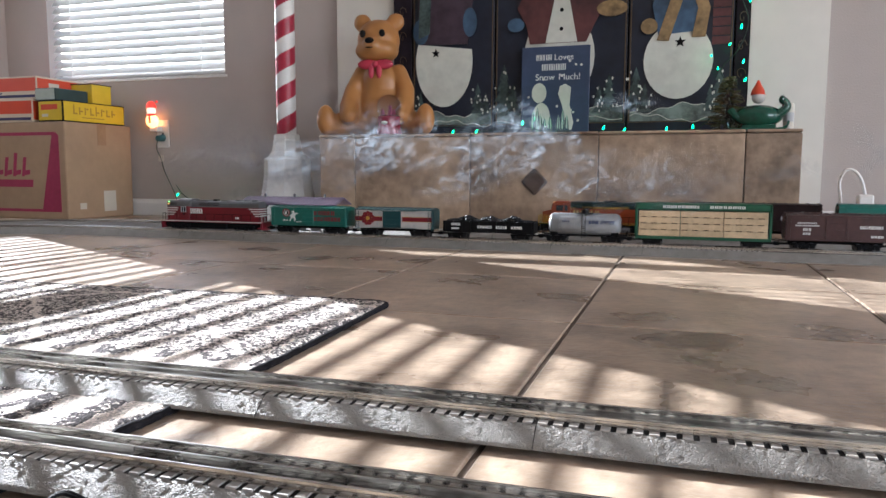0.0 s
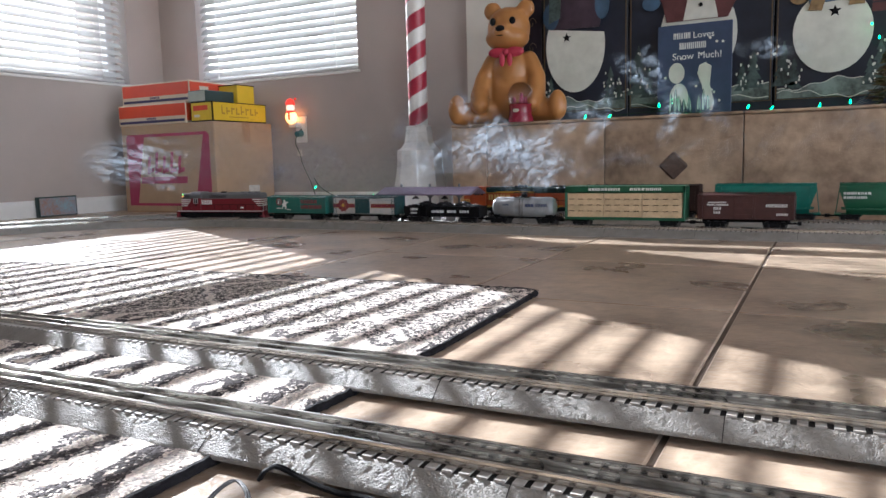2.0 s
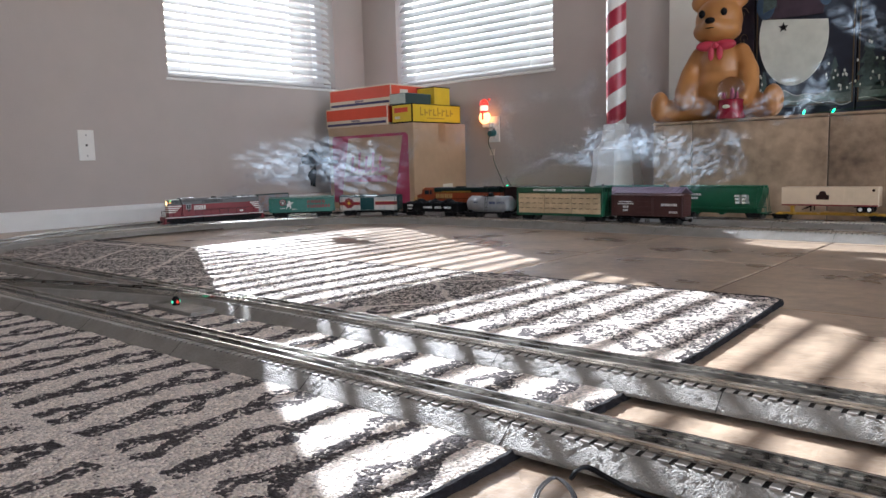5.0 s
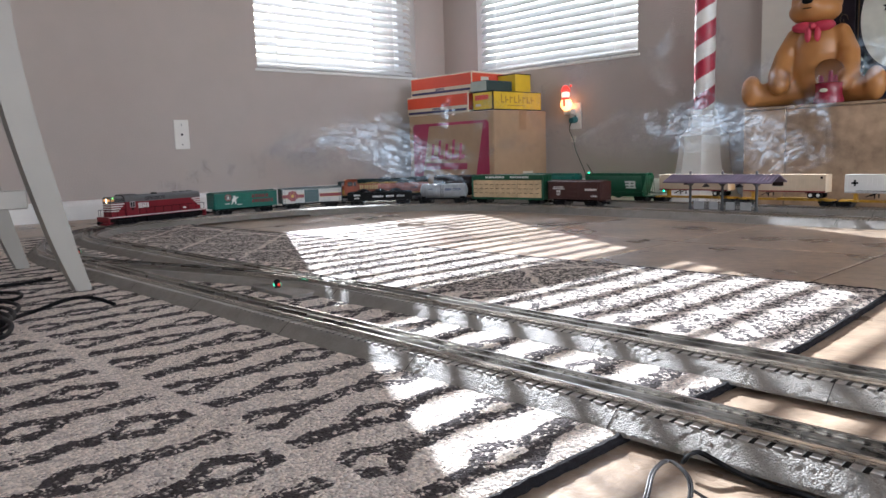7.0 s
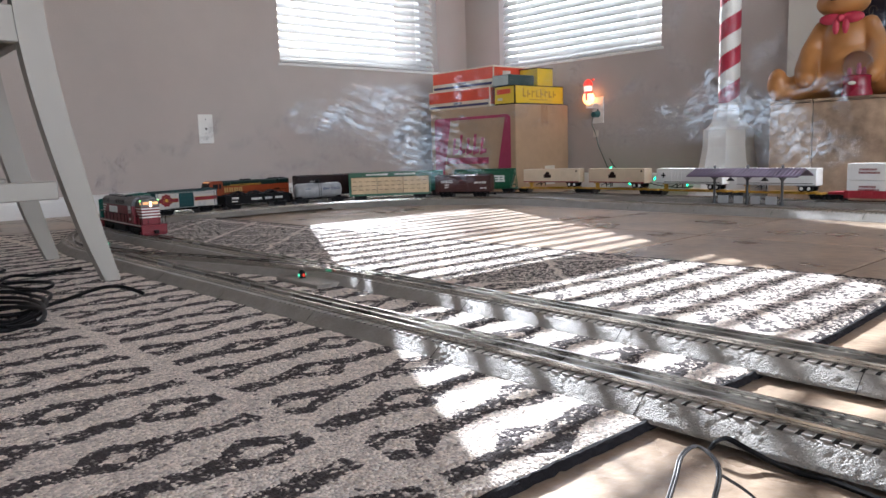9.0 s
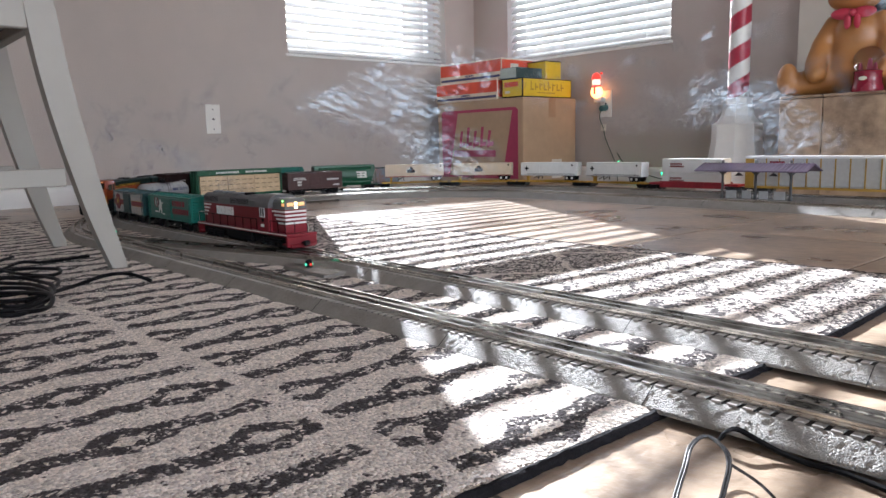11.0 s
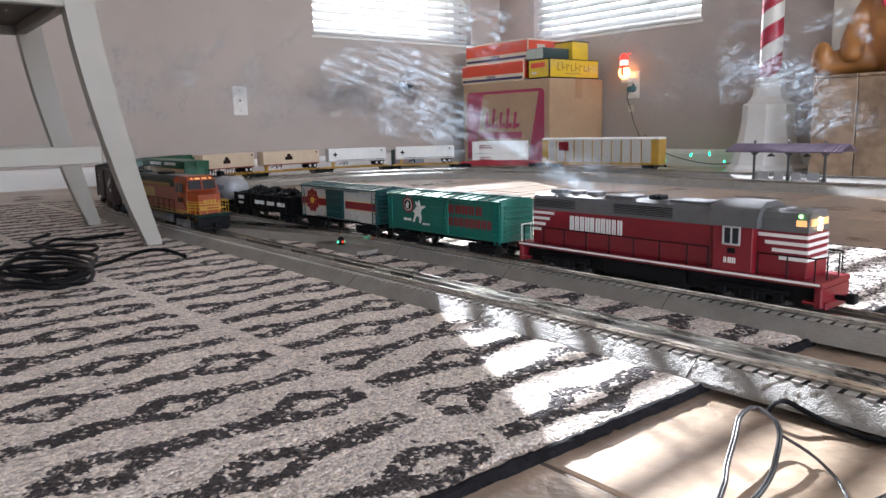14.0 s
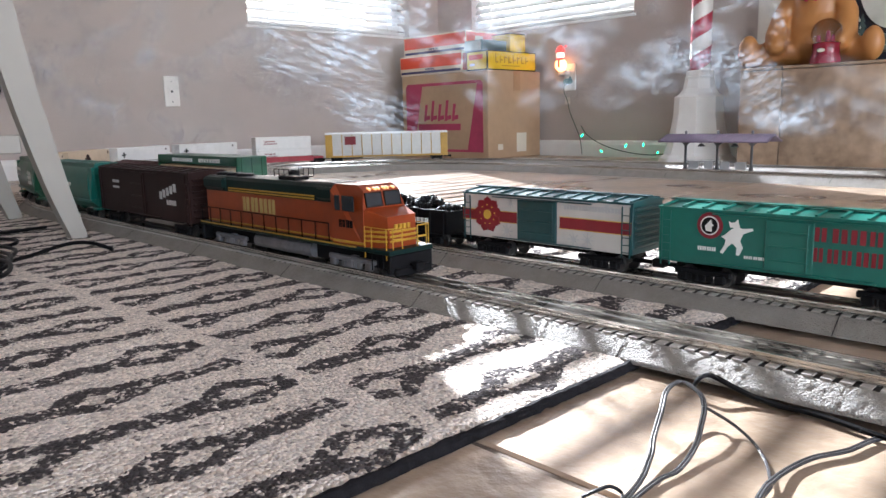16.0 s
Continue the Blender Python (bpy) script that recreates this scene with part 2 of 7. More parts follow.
clear, shine, both = nt.nodes.new("ShaderNodeBsdfTransparent"), nt.nodes.new("ShaderNodeBsdfGlossy"), nt.nodes.new("ShaderNodeMixShader")
shine.inputs["Roughness"].default_value, both.inputs[0].default_value = 0.02, 0.06
nt.links.new(clear.outputs[0], both.inputs[1])
nt.links.new(shine.outputs[0], both.inputs[2])
nt.links.new(both.outputs[0], nt.nodes["Material Output"].inputs[0])
VINYL = material("white_vinyl_frame", (0.8, 0.8, 0.8), 0.35, vary=0.02)


def window_and_blind(number, m, wide, z0, z1, tilt, deep=0.0, more=0.0):
    """Local x along the wall, local y out of the room; m places the lower left corner of the opening's inside edge."""
    win = tagged(new("window_%d" % number), "white vinyl sash window in a plastered reveal", "window", kind="structure")
    win.matrix_basis = m
    high = z1 - z0
    bm = bmesh.new()
    for x0, x1, h0, h1 in ((-more, 0.05 - more, 0, high), (wide - 0.05, wide, 0, high), (0.05 - more, wide - 0.05, 0, 0.05), (0.05 - more, wide - 0.05, high - 0.05, high)):
        box(bm, x0, 0.105 + deep, h0, x1, 0.15 + deep, h1, 0.003)
    part("window_frame", bm, VINYL, win)
    bm = box(bmesh.new(), 0.05 - more, 0.1 + deep, high * 0.45 - 0.035, wide - 0.05, 0.145 + deep, high * 0.45 + 0.035, 0.003)
    part("meeting_rail", bm, VINYL, win)
    for a, b in ((0.05, high * 0.45 - 0.035), (high * 0.45 + 0.035, high - 0.05)):
        part("pane", box(bmesh.new(), 0.05 - more, 0.122 + deep, a, wide - 0.05, 0.126 + deep, b), PANE, win)
    blind = tagged(new("venetian_blind"), "white slatted venetian blind, half open, in the window", "blind")
    blind.matrix_basis = m
    part("head_rail", box(bmesh.new(), 0.015, 0.02, high - 0.055, wide - 0.012, 0.075, high - 0.004, 0.004), SLAT, blind)
    part("bottom_rail", box(bmesh.new(), 0.015, 0.022, 0.006, wide - 0.012, 0.072, 0.024, 0.005), SLAT, blind)
    bm = bmesh.new()
    n = 5
    sec = [(-0.025 + 0.050 * k / n, 0.0025 * (1 - (2 * k / n - 1) ** 2)) for k in range(n + 1)]
    lo = [[bm.verts.new((x, y, z)) for y, z in sec] for x in (0, wide - 0.016)]
    up = [[bm.verts.new((x, y, z + 0.0024)) for y, z in sec] for x in (0, wide - 0.016)]
    for k in range(n):
        bm.faces.new((lo[0][k], lo[1][k], lo[1][k + 1], lo[0][k + 1]))
        bm.faces.new((up[0][k + 1], up[1][k + 1], up[1][k], up[0][k]))
    for a in (0, n):
        bm.faces.new((lo[0][a], up[0][a], up[1][a], lo[1][a]))
    first, z = None, 0.05
    while z < high - 0.07:
        mm = pose(0.004, 0.047, z, tilt, 0, 0)
        if first is None:
            first = part("slat", bm, SLAT, blind, m=mm)
        else:
            share(first, "slat", mm, blind)
        z += 0.0407
    for x in (0.13, wide - 0.15):
        bm = bmesh.new()
        for y in (0.022, 0.072):
            rod(bm, (x, y, 0.02), (x, y, high - 0.05), 0.0018, n=5)
        part("ladder_cord", bm, CORD, blind)
    # the lip of the opening
    bm = box(bmesh.new(), -0.012, -0.004, -0.014, wide + 0.012, 0.084, -0.001, 0.002)
    part("window_sill", bm, WHITE, win)


window_and_blind(1, Matrix.Translation((WEST, W1[0], W1[2])) @ pose(0, 0, 0, 0, 0, 90), W1[1] - W1[0], W1[2], W1[3], 42)
# unseen frame is set wide of the opening to let more sun through
window_and_blind(2, Matrix.Translation((W2[0], NORTH, W2[2])), W2[1] - W2[0], W2[2], W2[3], 51, -0.012, 0.25)

# ---- fireplace, hearth ----
HX0, HX1, HY, HZ = -1.258, 0.52, 1.568, 0.374


def hearth():
    h = tagged(new("hearth"), "raised fireplace hearth faced with mottled brown tiles", "hearth", kind="structure")
    part("core", box(bmesh.new(), HX0 + 0.012, HY + 0.012, 0, HX1 - 0.012, NORTH - 0.003, HZ - 0.012), GROUT, h)
    xs = [HX0, -1.10, -0.622, -0.143, 0.345, HX1]
    for a, b in zip(xs, xs[1:]):
        part("tile", box(bmesh.new(), a + 0.002, HY, 0.004, b - 0.002, HY + 0.011, HZ - 0.013, 0.0015), HEARTH, h)
        part("tile", box(bmesh.new(), a + 0.002, HY - 0.006, HZ - 0.011, b - 0.002, NORTH - 0.004, HZ, 0.003), HEARTH, h)
    for x, s in ((HX0, 1), (HX1, -1)):
        part("tile", box(bmesh.new(), x, HY + 0.014, 0.004, x + s * 0.011, NORTH - 0.004, HZ - 0.013, 0.0015), HEARTH, h)
    bm = box(bmesh.new(), -0.037, -0.006, -0.037, 0.037, 0.004, 0.037, 0.006)
    part("accent_tile", bm, SLATE, h, "small dark diamond-set accent tile", m=pose(-0.373, HY, 0.193, 0, 45, 0))


hearth()

bm = bmesh.new()
for x0, x1, z0, z1 in ((-1.375, -1.095, 0, TOP), (0.372, 0.645, 0, TOP), (-1.095, 0.372, 1.32, TOP)):
    box(bm, x0, 1.975, z0, x1, NORTH - 0.002, z1)
tagged(part("fireplace_surround", bm, CREAM), "cream painted fireplace surround on the wall", "surround", kind="structure")
bm = bmesh.new()
box(bm, -1.095, 1.985, HZ, 0.372, 1.997, 1.32)
tagged(part("firebox", bm, BLACK), "black shut firebox opening", "firebox", kind="structure")

# ---- the floor's grout bed ----
bm = box(bmesh.new(), WEST, SOUTH, -0.06, EAST, NORTH, -0.0025)
floor = tagged(part("floor", bm, GROUT), "large beige ceramic floor tiles with dark grout", "floor", kind="structure")

# ---- rug ----
RUG_TURN = 3.2
rug_pose = pose(-0.318, 0.045, 0, 0, 0, RUG_TURN)


def rug_material():
    """Woven pattern: bands along the rug of dark bars with open lozenges, and a dark band with pale lattice lines."""
    m = bpy.data.materials.new("woven_rug")
    m.use_nodes = True
    nt = m.node_tree
    L = nt.links.new
    b = nt.nodes["Principled BSDF"]

    def math_node(op, a, c=None, d=None, clamp=False):
        n = nt.nodes.new("ShaderNodeMath")
        n.operation, n.use_clamp = op, clamp
        for i, v in enumerate((a, c, d)):
            if v is None:
                continue
            if isinstance(v, (int, float)):
                n.inputs[i].default_value = v
            else:
                L(v, n.inputs[i])
        return n.outputs[0]

    tc = nt.nodes.new("ShaderNodeTexCoord")
    wob = nt.nodes.new("ShaderNodeTexNoise")
    wob.inputs["Scale"].default_value, wob.inputs["Detail"].default_value = 26, 5
    L(tc.outputs["Object"], wob.inputs["Vector"])
    tuft = nt.nodes.new("ShaderNodeTexVoronoi")
    tuft.inputs["Scale"].default_value = 340
    L(tc.outputs["Object"], tuft.inputs["Vector"])
    sep = nt.nodes.new("ShaderNodeSeparateXYZ")
    L(tuft.outputs["Position"], sep.inputs[0])
    wx = math_node("MULTIPLY_ADD", wob.outputs["Fac"], 0.026, -0.013)
    x = math_node("ADD", sep.outputs["X"], wx)
    y = math_node("ADD", sep.outputs["Y"], wx)
    # the bands run along x; v = depth in band 0..1
    band = math_node("DIVIDE", math_node("SUBTRACT", y, -0.972), 0.26)
    v = math_node("FRACT", band)
    vv = math_node("ABSOLUTE", math_node("SUBTRACT", v, 0.5))          # 0 in the middle .. 0.5 at the cream line
    # columns of open lozenges strung on bars, every other column half a step along
    u = math_node("DIVIDE", math_node("ADD", x, 0.145), 0.072)
    col = math_node("ROUND", u)
    fx = math_node("MULTIPLY", math_node("ABSOLUTE", math_node("SUBTRACT", u, col)), 0.072)
    odd = math_node("MULTIPLY", math_node("FLOORED_MODULO", col, 2.0), 0.5)
    q = math_node("FRACT", math_node("ADD", math_node("MULTIPLY_ADD", y, 1 / 0.155, 1.10 / 0.155 + 0.5), odd))
    fy = math_node("MULTIPLY", math_node("ABSOLUTE", math_node("SUBTRACT", q, 0.5)), 0.155)
    loz = math_node("ADD", math_node("DIVIDE", fx, 0.0300), math_node("DIVIDE", fy, 0.058))
    ring = math_node("COMPARE", loz, 0.72, 0.34)
    bar = math_node("MULTIPLY", math_node("LESS_THAN", fx, 0.0120), math_node("GREATER_THAN", fy, 0.034))
    inside = math_node("LESS_THAN", vv, 0.458)
    dark_a = math_node("MULTIPLY", math_node("MAXIMUM", ring, bar), inside)
    # the dark band at the far side: pale lattice on dark
    d1 = math_node("ABSOLUTE", math_node("SUBTRACT", math_node("FRACT", math_node("DIVIDE", math_node("ADD", x, y), 0.30)), 0.5))
    d2 = math_node("ABSOLUTE", math_node("SUBTRACT", math_node("FRACT", math_node("DIVIDE", math_node("SUBTRACT", x, y), 0.30)), 0.5))
    pale = math_node("LESS_THAN", math_node("MINIMUM", d1, d2), 0.027)
    edge = math_node("LESS_THAN", math_node("ABSOLUTE", math_node("SUBTRACT", y, -0.06)), 0.007)
    dark_b = math_node("MULTIPLY_ADD", math_node("MAXIMUM", pale, edge), -0.80, 0.72)
    far = math_node("GREATER_THAN", y, -0.40)
    pick = nt.nodes.new("ShaderNodeMix")
    L(far, pick.inputs[0]), L(dark_a, pick.inputs[2]), L(dark_b, pick.inputs[3])
    chance = nt.nodes.new("ShaderNodeSeparateColor")
    L(tuft.outputs["Color"], chance.inputs[0])
    blotch = nt.nodes.new("ShaderNodeTexNoise")
    blotch.inputs["Scale"].default_value, blotch.inputs["Detail"].default_value = 95, 4
    L(tc.outputs["Object"], blotch.inputs["Vector"])
    odds = math_node("ADD", math_node("MULTIPLY_ADD", pick.outputs[0], 1.04, -0.16), math_node("MULTIPLY_ADD", blotch.outputs["Fac"], 2.4, -1.20))
    # each tuft is mostly dark or mostly cream, with some mixed ones between
    f = nt.nodes.new("ShaderNodeMapRange")
    f.interpolation_type = "SMOOTHSTEP"
    f.inputs["From Min"].default_value, f.inputs["From Max"].default_value = -0.20, 0.20
    L(math_node("SUBTRACT", odds, chance.outputs[0]), f.inputs["Value"])
    ramp = nt.nodes.new("ShaderNodeValToRGB")
    ramp.color_ramp.elements[0].color = (0.82, 0.735, 0.655, 1)
    ramp.color_ramp.elements[1].color = (0.078, 0.068, 0.068, 1)
    L(f.outputs[0], ramp.inputs[0])
    shade = nt.nodes.new("ShaderNodeHueSaturation")
    L(math_node("MULTIPLY_ADD", chance.outputs[1], 0.62, 0.66), shade.inputs["Value"])
    L(ramp.outputs[0], shade.inputs["Color"])
    L(shade.outputs[0], b.inputs["Base Color"])
    b.inputs["Roughness"].default_value = 0.95
    b.inputs["Specular IOR Level"].default_value = 0.15
    lump = nt.nodes.new("ShaderNodeTexNoise")
    lump.inputs["Scale"].default_value, lump.inputs["Detail"].default_value = 130, 2
    L(tc.outputs["Object"], lump.inputs["Vector"])
    high = math_node("SUBTRACT", math_node("MULTIPLY", lump.outputs["Fac"], 1.6), math_node("MULTIPLY", tuft.outputs["Distance"], 0.9))
    bp = nt.nodes.new("ShaderNodeBump")
    bp.inputs["Strength"].default_value, bp.inputs["Distance"].default_value = 1.0, 0.0040
    L(high, bp.inputs["Height"])
    L(bp.outputs[0], b.inputs["Normal"])
    return m


def rug():
    r = thing("area_rug", "cream and charcoal woven area rug with a dark bound edge", "rug", rug_pose)
    w, d = 2.3, 1.56
    bm = bmesh.new()

    def skew(py):
        """The near half of the rug lies pulled a little to the west."""
        return 0.068 * max(0.0, -py - 0.42) + 0.004 * min(1.0, -py / 0.4)
    nx, ny = 230, 156
    grid = [[None] * (ny + 1) for _ in range(nx + 1)]
    for i in range(nx + 1):
        for j in range(ny + 1):
            px, py = -w * i / nx, -d * j / ny
            z = 0.0085 + 0.0016 * noise.noise(Vector((px * 90, py * 90, 0))) + 0.0012 * noise.noise(Vector((px * 9, py * 9, 3)))
            if i in (0, nx) or j in (0, ny):
                z = 0.005
            grid[i][j] = bm.verts.new((px - skew(py), py, z))
    for i in range(nx):
        for j in range(ny):
            bm.faces.new((grid[i][j], grid[i + 1][j], grid[i + 1][j + 1], grid[i][j + 1]))
    part("woven_surface", bm, rug_material(), r, smooth=True)
    c = 0.03
    line = [(-w + c, 0, 0), (-c, 0, 0)] + [(-c + c * math.sin(a), -c + c * math.cos(a), 0) for a in (0.4, 0.8, 1.2)] + [(0, -c, 0)] + [(-skew(-0.1 * k), -0.1 * k, 0) for k in range(1, 16)] + [(-skew(-d), -d, 0), (-w - skew(-d), -d, 0), (-w - skew(-0.42), -0.42, 0), (-w, 0, 0), (-w + c, 0, 0)]
    prof = [(-0.0034, 0.0005), (-0.0042, 0.0032), (-0.0034, 0.0062), (-0.0013, 0.0080), (0.0013, 0.0080), (0.0034, 0.0064), (0.0044, 0.0036), (0.0038, 0.0008)]
    fine = [Vector(line[0])]
    for a, b in zip(line, line[1:]):
        n = max(1, int((Vector(b) - Vector(a)).length / 0.006))
        fine += [Vector(a).lerp(Vector(b), (k + 1) / n) for k in range(n)]
    bm = sweep(bmesh.new(), fine, [(-s, u) for s, u in prof])
    for v in bm.verts:
        v.co += Vector((noise.noise(v.co * 160), noise.noise(v.co * 160 + Vector((5, 0, 0))), 0.8 * noise.noise(v.co * 120 + Vector((0, 7, 0))))) * 0.0021
        v.co.z = max(v.co.z, 0.0004)
    part("bound_edge", bm, material("charcoal_binding", (0.016, 0.015, 0.017), 0.9, vary=0.3, grain=160, bump=0.8, bump_size=700), r, "dark charcoal bound edge")


rug()

# ---- the toy railway ----
RAILTOP = 0.030
BEDTOP = material("dark_bed_top", (0.022, 0.021, 0.020), 0.7, vary=0.3, grain=200)


class Line:
    """A loop's open line: back straight, round the west end, front straight."""

    def __init__(self, y_front, slope, y_back, x_turn, r_back, r_front, bulge, x_start, x_end):
        west = x_turn - r_back
        xf = west + r_front
        yf = y_front + slope * xf
        pts = [Vector((x_start, y_back, 0))]
        for k in range(25):
            a = math.pi / 2 + math.pi / 2 * k / 24
            pts.append(Vector((x_turn + r_back * math.cos(a), y_back - r_back + r_back * math.sin(a), 0)))
        for k in range(25):
            a = math.pi + math.pi / 2 * k / 24
            r = r_front + bulge * math.sin(math.pi * k / 24) ** 2
            pts.append(Vector((xf + r * math.cos(a), yf + r_front + r * math.sin(a), 0)))
        pts.append(Vector((x_end, y_front + slope * x_end, 0)))
        dense = [pts[0]]
        for a, b in zip(pts, pts[1:]):
            n = max(1, int((b - a).length / 0.05))
            dense += [a.lerp(b, (k + 1) / n) for k in range(n)]
        self.pts, self.s = dense, [0.0]
        for a, b in zip(dense, dense[1:]):
            self.s.append(self.s[-1] + (b - a).length)
        self.zero = x_start - x_turn          # distance at which the turn begins

    def at(self, s):
        """s = 0 where the west turn begins."""
        s = min(max(s + self.zero, 0.0), self.s[-1])
        i = min(int(np.searchsorted(self.s, s)), len(self.s) - 1)
        i = max(i, 1)
        u = (s - self.s[i - 1]) / (self.s[i] - self.s[i - 1])
        return self.pts[i - 1].lerp(self.pts[i], u)


LINE_A = Line(-0.495, 0.022, 1.0, -1.85, 0.767, 0.62, 0.08, 5.0, 2.2)
LINE_B = Line(-0.678, 0.024, 1.30, -1.845, 1.005, 0.99, 0.0, 5.0, 2.2)


def track(line, label):
    t = thing("toy_railway_track", label, "track", group="toy railway loops")
    bed = [(-0.0455, 0.0062), (-0.0448, 0.0078), (-0.0292, 0.0203), (-0.0270, 0.0216), (0.0270, 0.0216), (0.0292, 0.0203), (0.0448, 0.0078), (0.0455, 0.0062)]
    low = [(-0.0520, 0.0), (-0.0515, 0.0015)] + bed[2:6] + [(0.0515, 0.0015), (0.0520, 0.0)]
    # the front straight lies on the rug and bridges from it across the tiles; the rest stands on the floor
    cut = next(i for i, p in enumerate(line.pts) if p.x < -2.58)
    part("roadbed", sweep(bmesh.new(), line.pts[:cut + 1], low), ROADBED, t, "moulded grey ballast roadbed")
    fine = [line.pts[cut]]
    for a, b in zip(line.pts[cut:], line.pts[cut + 1:]):
        n = max(1, int((b - a).length / 0.0024)) if -1.4 < b.x < 0.7 else 1
        fine += [a.lerp(b, (k + 1) / n) for k in range(n)]
    shoulder = [(bed[1][0] + (bed[2][0] - bed[1][0]) * k / 7, bed[1][1] + (bed[2][1] - bed[1][1]) * k / 7) for k in range(8)]
    grain = [bed[0]] + shoulder + [bed[3], bed[4]] + [(-a, b) for a, b in shoulder[::-1]] + [bed[-1]]
    bm = sweep(bmesh.new(), fine, grain)
    for v in bm.verts:
        if 0.0082 < v.co.z < 0.0206:
            v.co.z += 0.0006 * noise.noise(v.co * 380) + 0.0005 * noise.noise(v.co * 800)
    part("roadbed", bm, ROADBED, t, "moulded grey ballast roadbed", smooth=True)
    rail = [(-0.0022, 0.0218), (-0.0022, 0.0236), (-0.0009, 0.0242), (-0.0009, 0.0265), (-0.0014, 0.0275), (-0.0013, RAILTOP - 0.0005), (-0.0007, RAILTOP), (0.0007, RAILTOP), (0.0013, RAILTOP - 0.0005), (0.0014, 0.0275), (0.0009, 0.0265), (0.0009, 0.0242), (0.0022, 0.0236), (0.0022, 0.0218)]
    for off, mat in ((-0.0166, RAIL), (0.0, RAILDARK), (0.0166, RAIL)):
        part("rail", sweep(bmesh.new(), line.pts, [(s + off, u) for s, u in rail]), mat, t, "bright tubular metal rail" if off else "darkened centre rail")
    part("bed_top", sweep(bmesh.new(), line.pts, [(-0.0266, 0.0210), (-0.0266, 0.02185), (0.0266, 0.02185), (0.0266, 0.0210)]), BEDTOP, t, "dark bed between the ties")
    vs, fs = [], []
    s, end = -2.2, line.s[-1] - line.zero - 0.05
    while s < end:
        p, q = line.at(s), line.at(s + 0.01)
        way = (q - p).normalized()
        side = Vector((-way.y, way.x, 0))
        k = len(vs)
        for zz, hw, hl in ((0.0212, 0.0041, 0.0268), (0.0230, 0.0038, 0.0264)):
            for a, b in ((-1, -1), (1, -1), (1, 1), (-1, 1)):
                w = p + way * (a * hw) + side * (b * hl)
                vs.append((w.x, w.y, zz))
        fs += [(k + 4, k + 5, k + 6, k + 7)] + [(k + i, k + (i + 1) % 4, k + 4 + (i + 1) % 4, k + 4 + i) for i in range(4)]
        s += 0.0127
    me = bpy.data.meshes.new("tie_strip")
    me.from_pydata(vs, [], fs)
    me.materials.append(TIE)
    ties = new("tie_strip", me)
    ties.parent = t
    tagged(ties, "closely spaced grey plastic ties", kind="stuff")
    # seams between the snap-together lengths
    seam = None
    s = -1.9
    while s < end:
        p, q = line.at(s), line.at(s + 0.01)
        ang = math.degrees(math.atan2(q.y - p.y, q.x - p.x))
        mm = pose(p.x, p.y, 0, 0, 0, ang)
        if seam is None:
            bm = sweep(bmesh.new(), [(-0.0003, 0, 0), (0.0003, 0, 0)], [(a * 1.006, b + 0.0001) for a, b in bed])
            seam = part("joint", bm, BLACK, t, m=mm)
        else:
            share(seam, "joint", mm, t)
        s += 0.254
    return t


track(LINE_A, "inner loop of grey toy railway track with three rails")
track(LINE_B, "outer loop of grey toy railway track with three rails")

# ---- the trains: local x forward, z = 0 at the rail's top ----
RED = material("red_engine_paint", (0.175, 0.0035, 0.012), 0.45, vary=0.1, grain=90)
GREY = material("grey_engine_roof", (0.11, 0.112, 0.115), 0.42, vary=0.1, grain=90)
PRINT = material("white_print", (0.75, 0.75, 0.72), 0.5, vary=0.04)
TEAL = material("teal_green_plastic", (0.007, 0.130, 0.100), 0.34, vary=0.08, grain=90)
DARKTEAL = material("dark_teal_plastic", (0.006, 0.05, 0.055), 0.4, vary=0.1, grain=90)
HOLWHITE = material("off_white_car_side", (0.50, 0.48, 0.45), 0.45, vary=0.05, grain=60)
CRIMSON = material("crimson_print", (0.20, 0.008, 0.018), 0.45, vary=0.08)
GOLD = material("yellow_gold_print", (0.6, 0.38, 0.05), 0.45, vary=0.08)
PALEGREY = material("pale_grey_print", (0.42, 0.42, 0.42), 0.5, vary=0.08)
COAL = material("coal_load", (0.016, 0.016, 0.018), 0.4, vary=0.4, grain=220, bump=0.7, bump_size=300)
TANKGREY = material("grey_tank_paint", (0.30, 0.31, 0.32), 0.38, vary=0.12, grain=60)
BLUEPRINT = material("dark_blue_print", (0.03, 0.05, 0.14), 0.5, vary=0.1)
BNGREEN = material("railway_green_paint", (0.008, 0.085, 0.04), 0.4, vary=0.1, grain=90)
LUMBER = material("pale_wrapped_lumber", (0.55, 0.41, 0.25), 0.6, vary=0.12, grain=120, per_piece=0.08)
BROWN = material("oxide_brown_paint", (0.06, 0.02, 0.018), 0.45, vary=0.15, grain=90)
DARKBROWN = material("weathered_dark_brown_paint", (0.024, 0.012, 0.011), 0.5, vary=0.2, grain=70)
ORANGE = material("orange_engine_paint", (0.23, 0.035, 0.005), 0.36, vary=0.1, grain=90)
DARKGREEN = material("dark_green_engine_paint", (0.006, 0.018, 0.016), 0.4, vary=0.1)
YELLOW = material("yellow_engine_stripe", (0.40, 0.23, 0.02), 0.42, vary=0.08)
SILVER = material("dull_silver_paint", (0.16, 0.16, 0.17), 0.45, 0.3, vary=0.2, grain=110)
CABGLASS = material("dark_cab_glass", (0.02, 0.025, 0.03), 0.08, vary=0.1)
TAN = material("tan_trailer_side", (0.62, 0.50, 0.36), 0.5, vary=0.05, grain=50)
TRAILERWHITE = material("white_trailer_side", (0.72, 0.72, 0.70), 0.45, vary=0.04, grain=50)
TTYELLOW = material("yellow_flat_car", (0.50, 0.28, 0.03), 0.5, vary=0.15, grain=90)
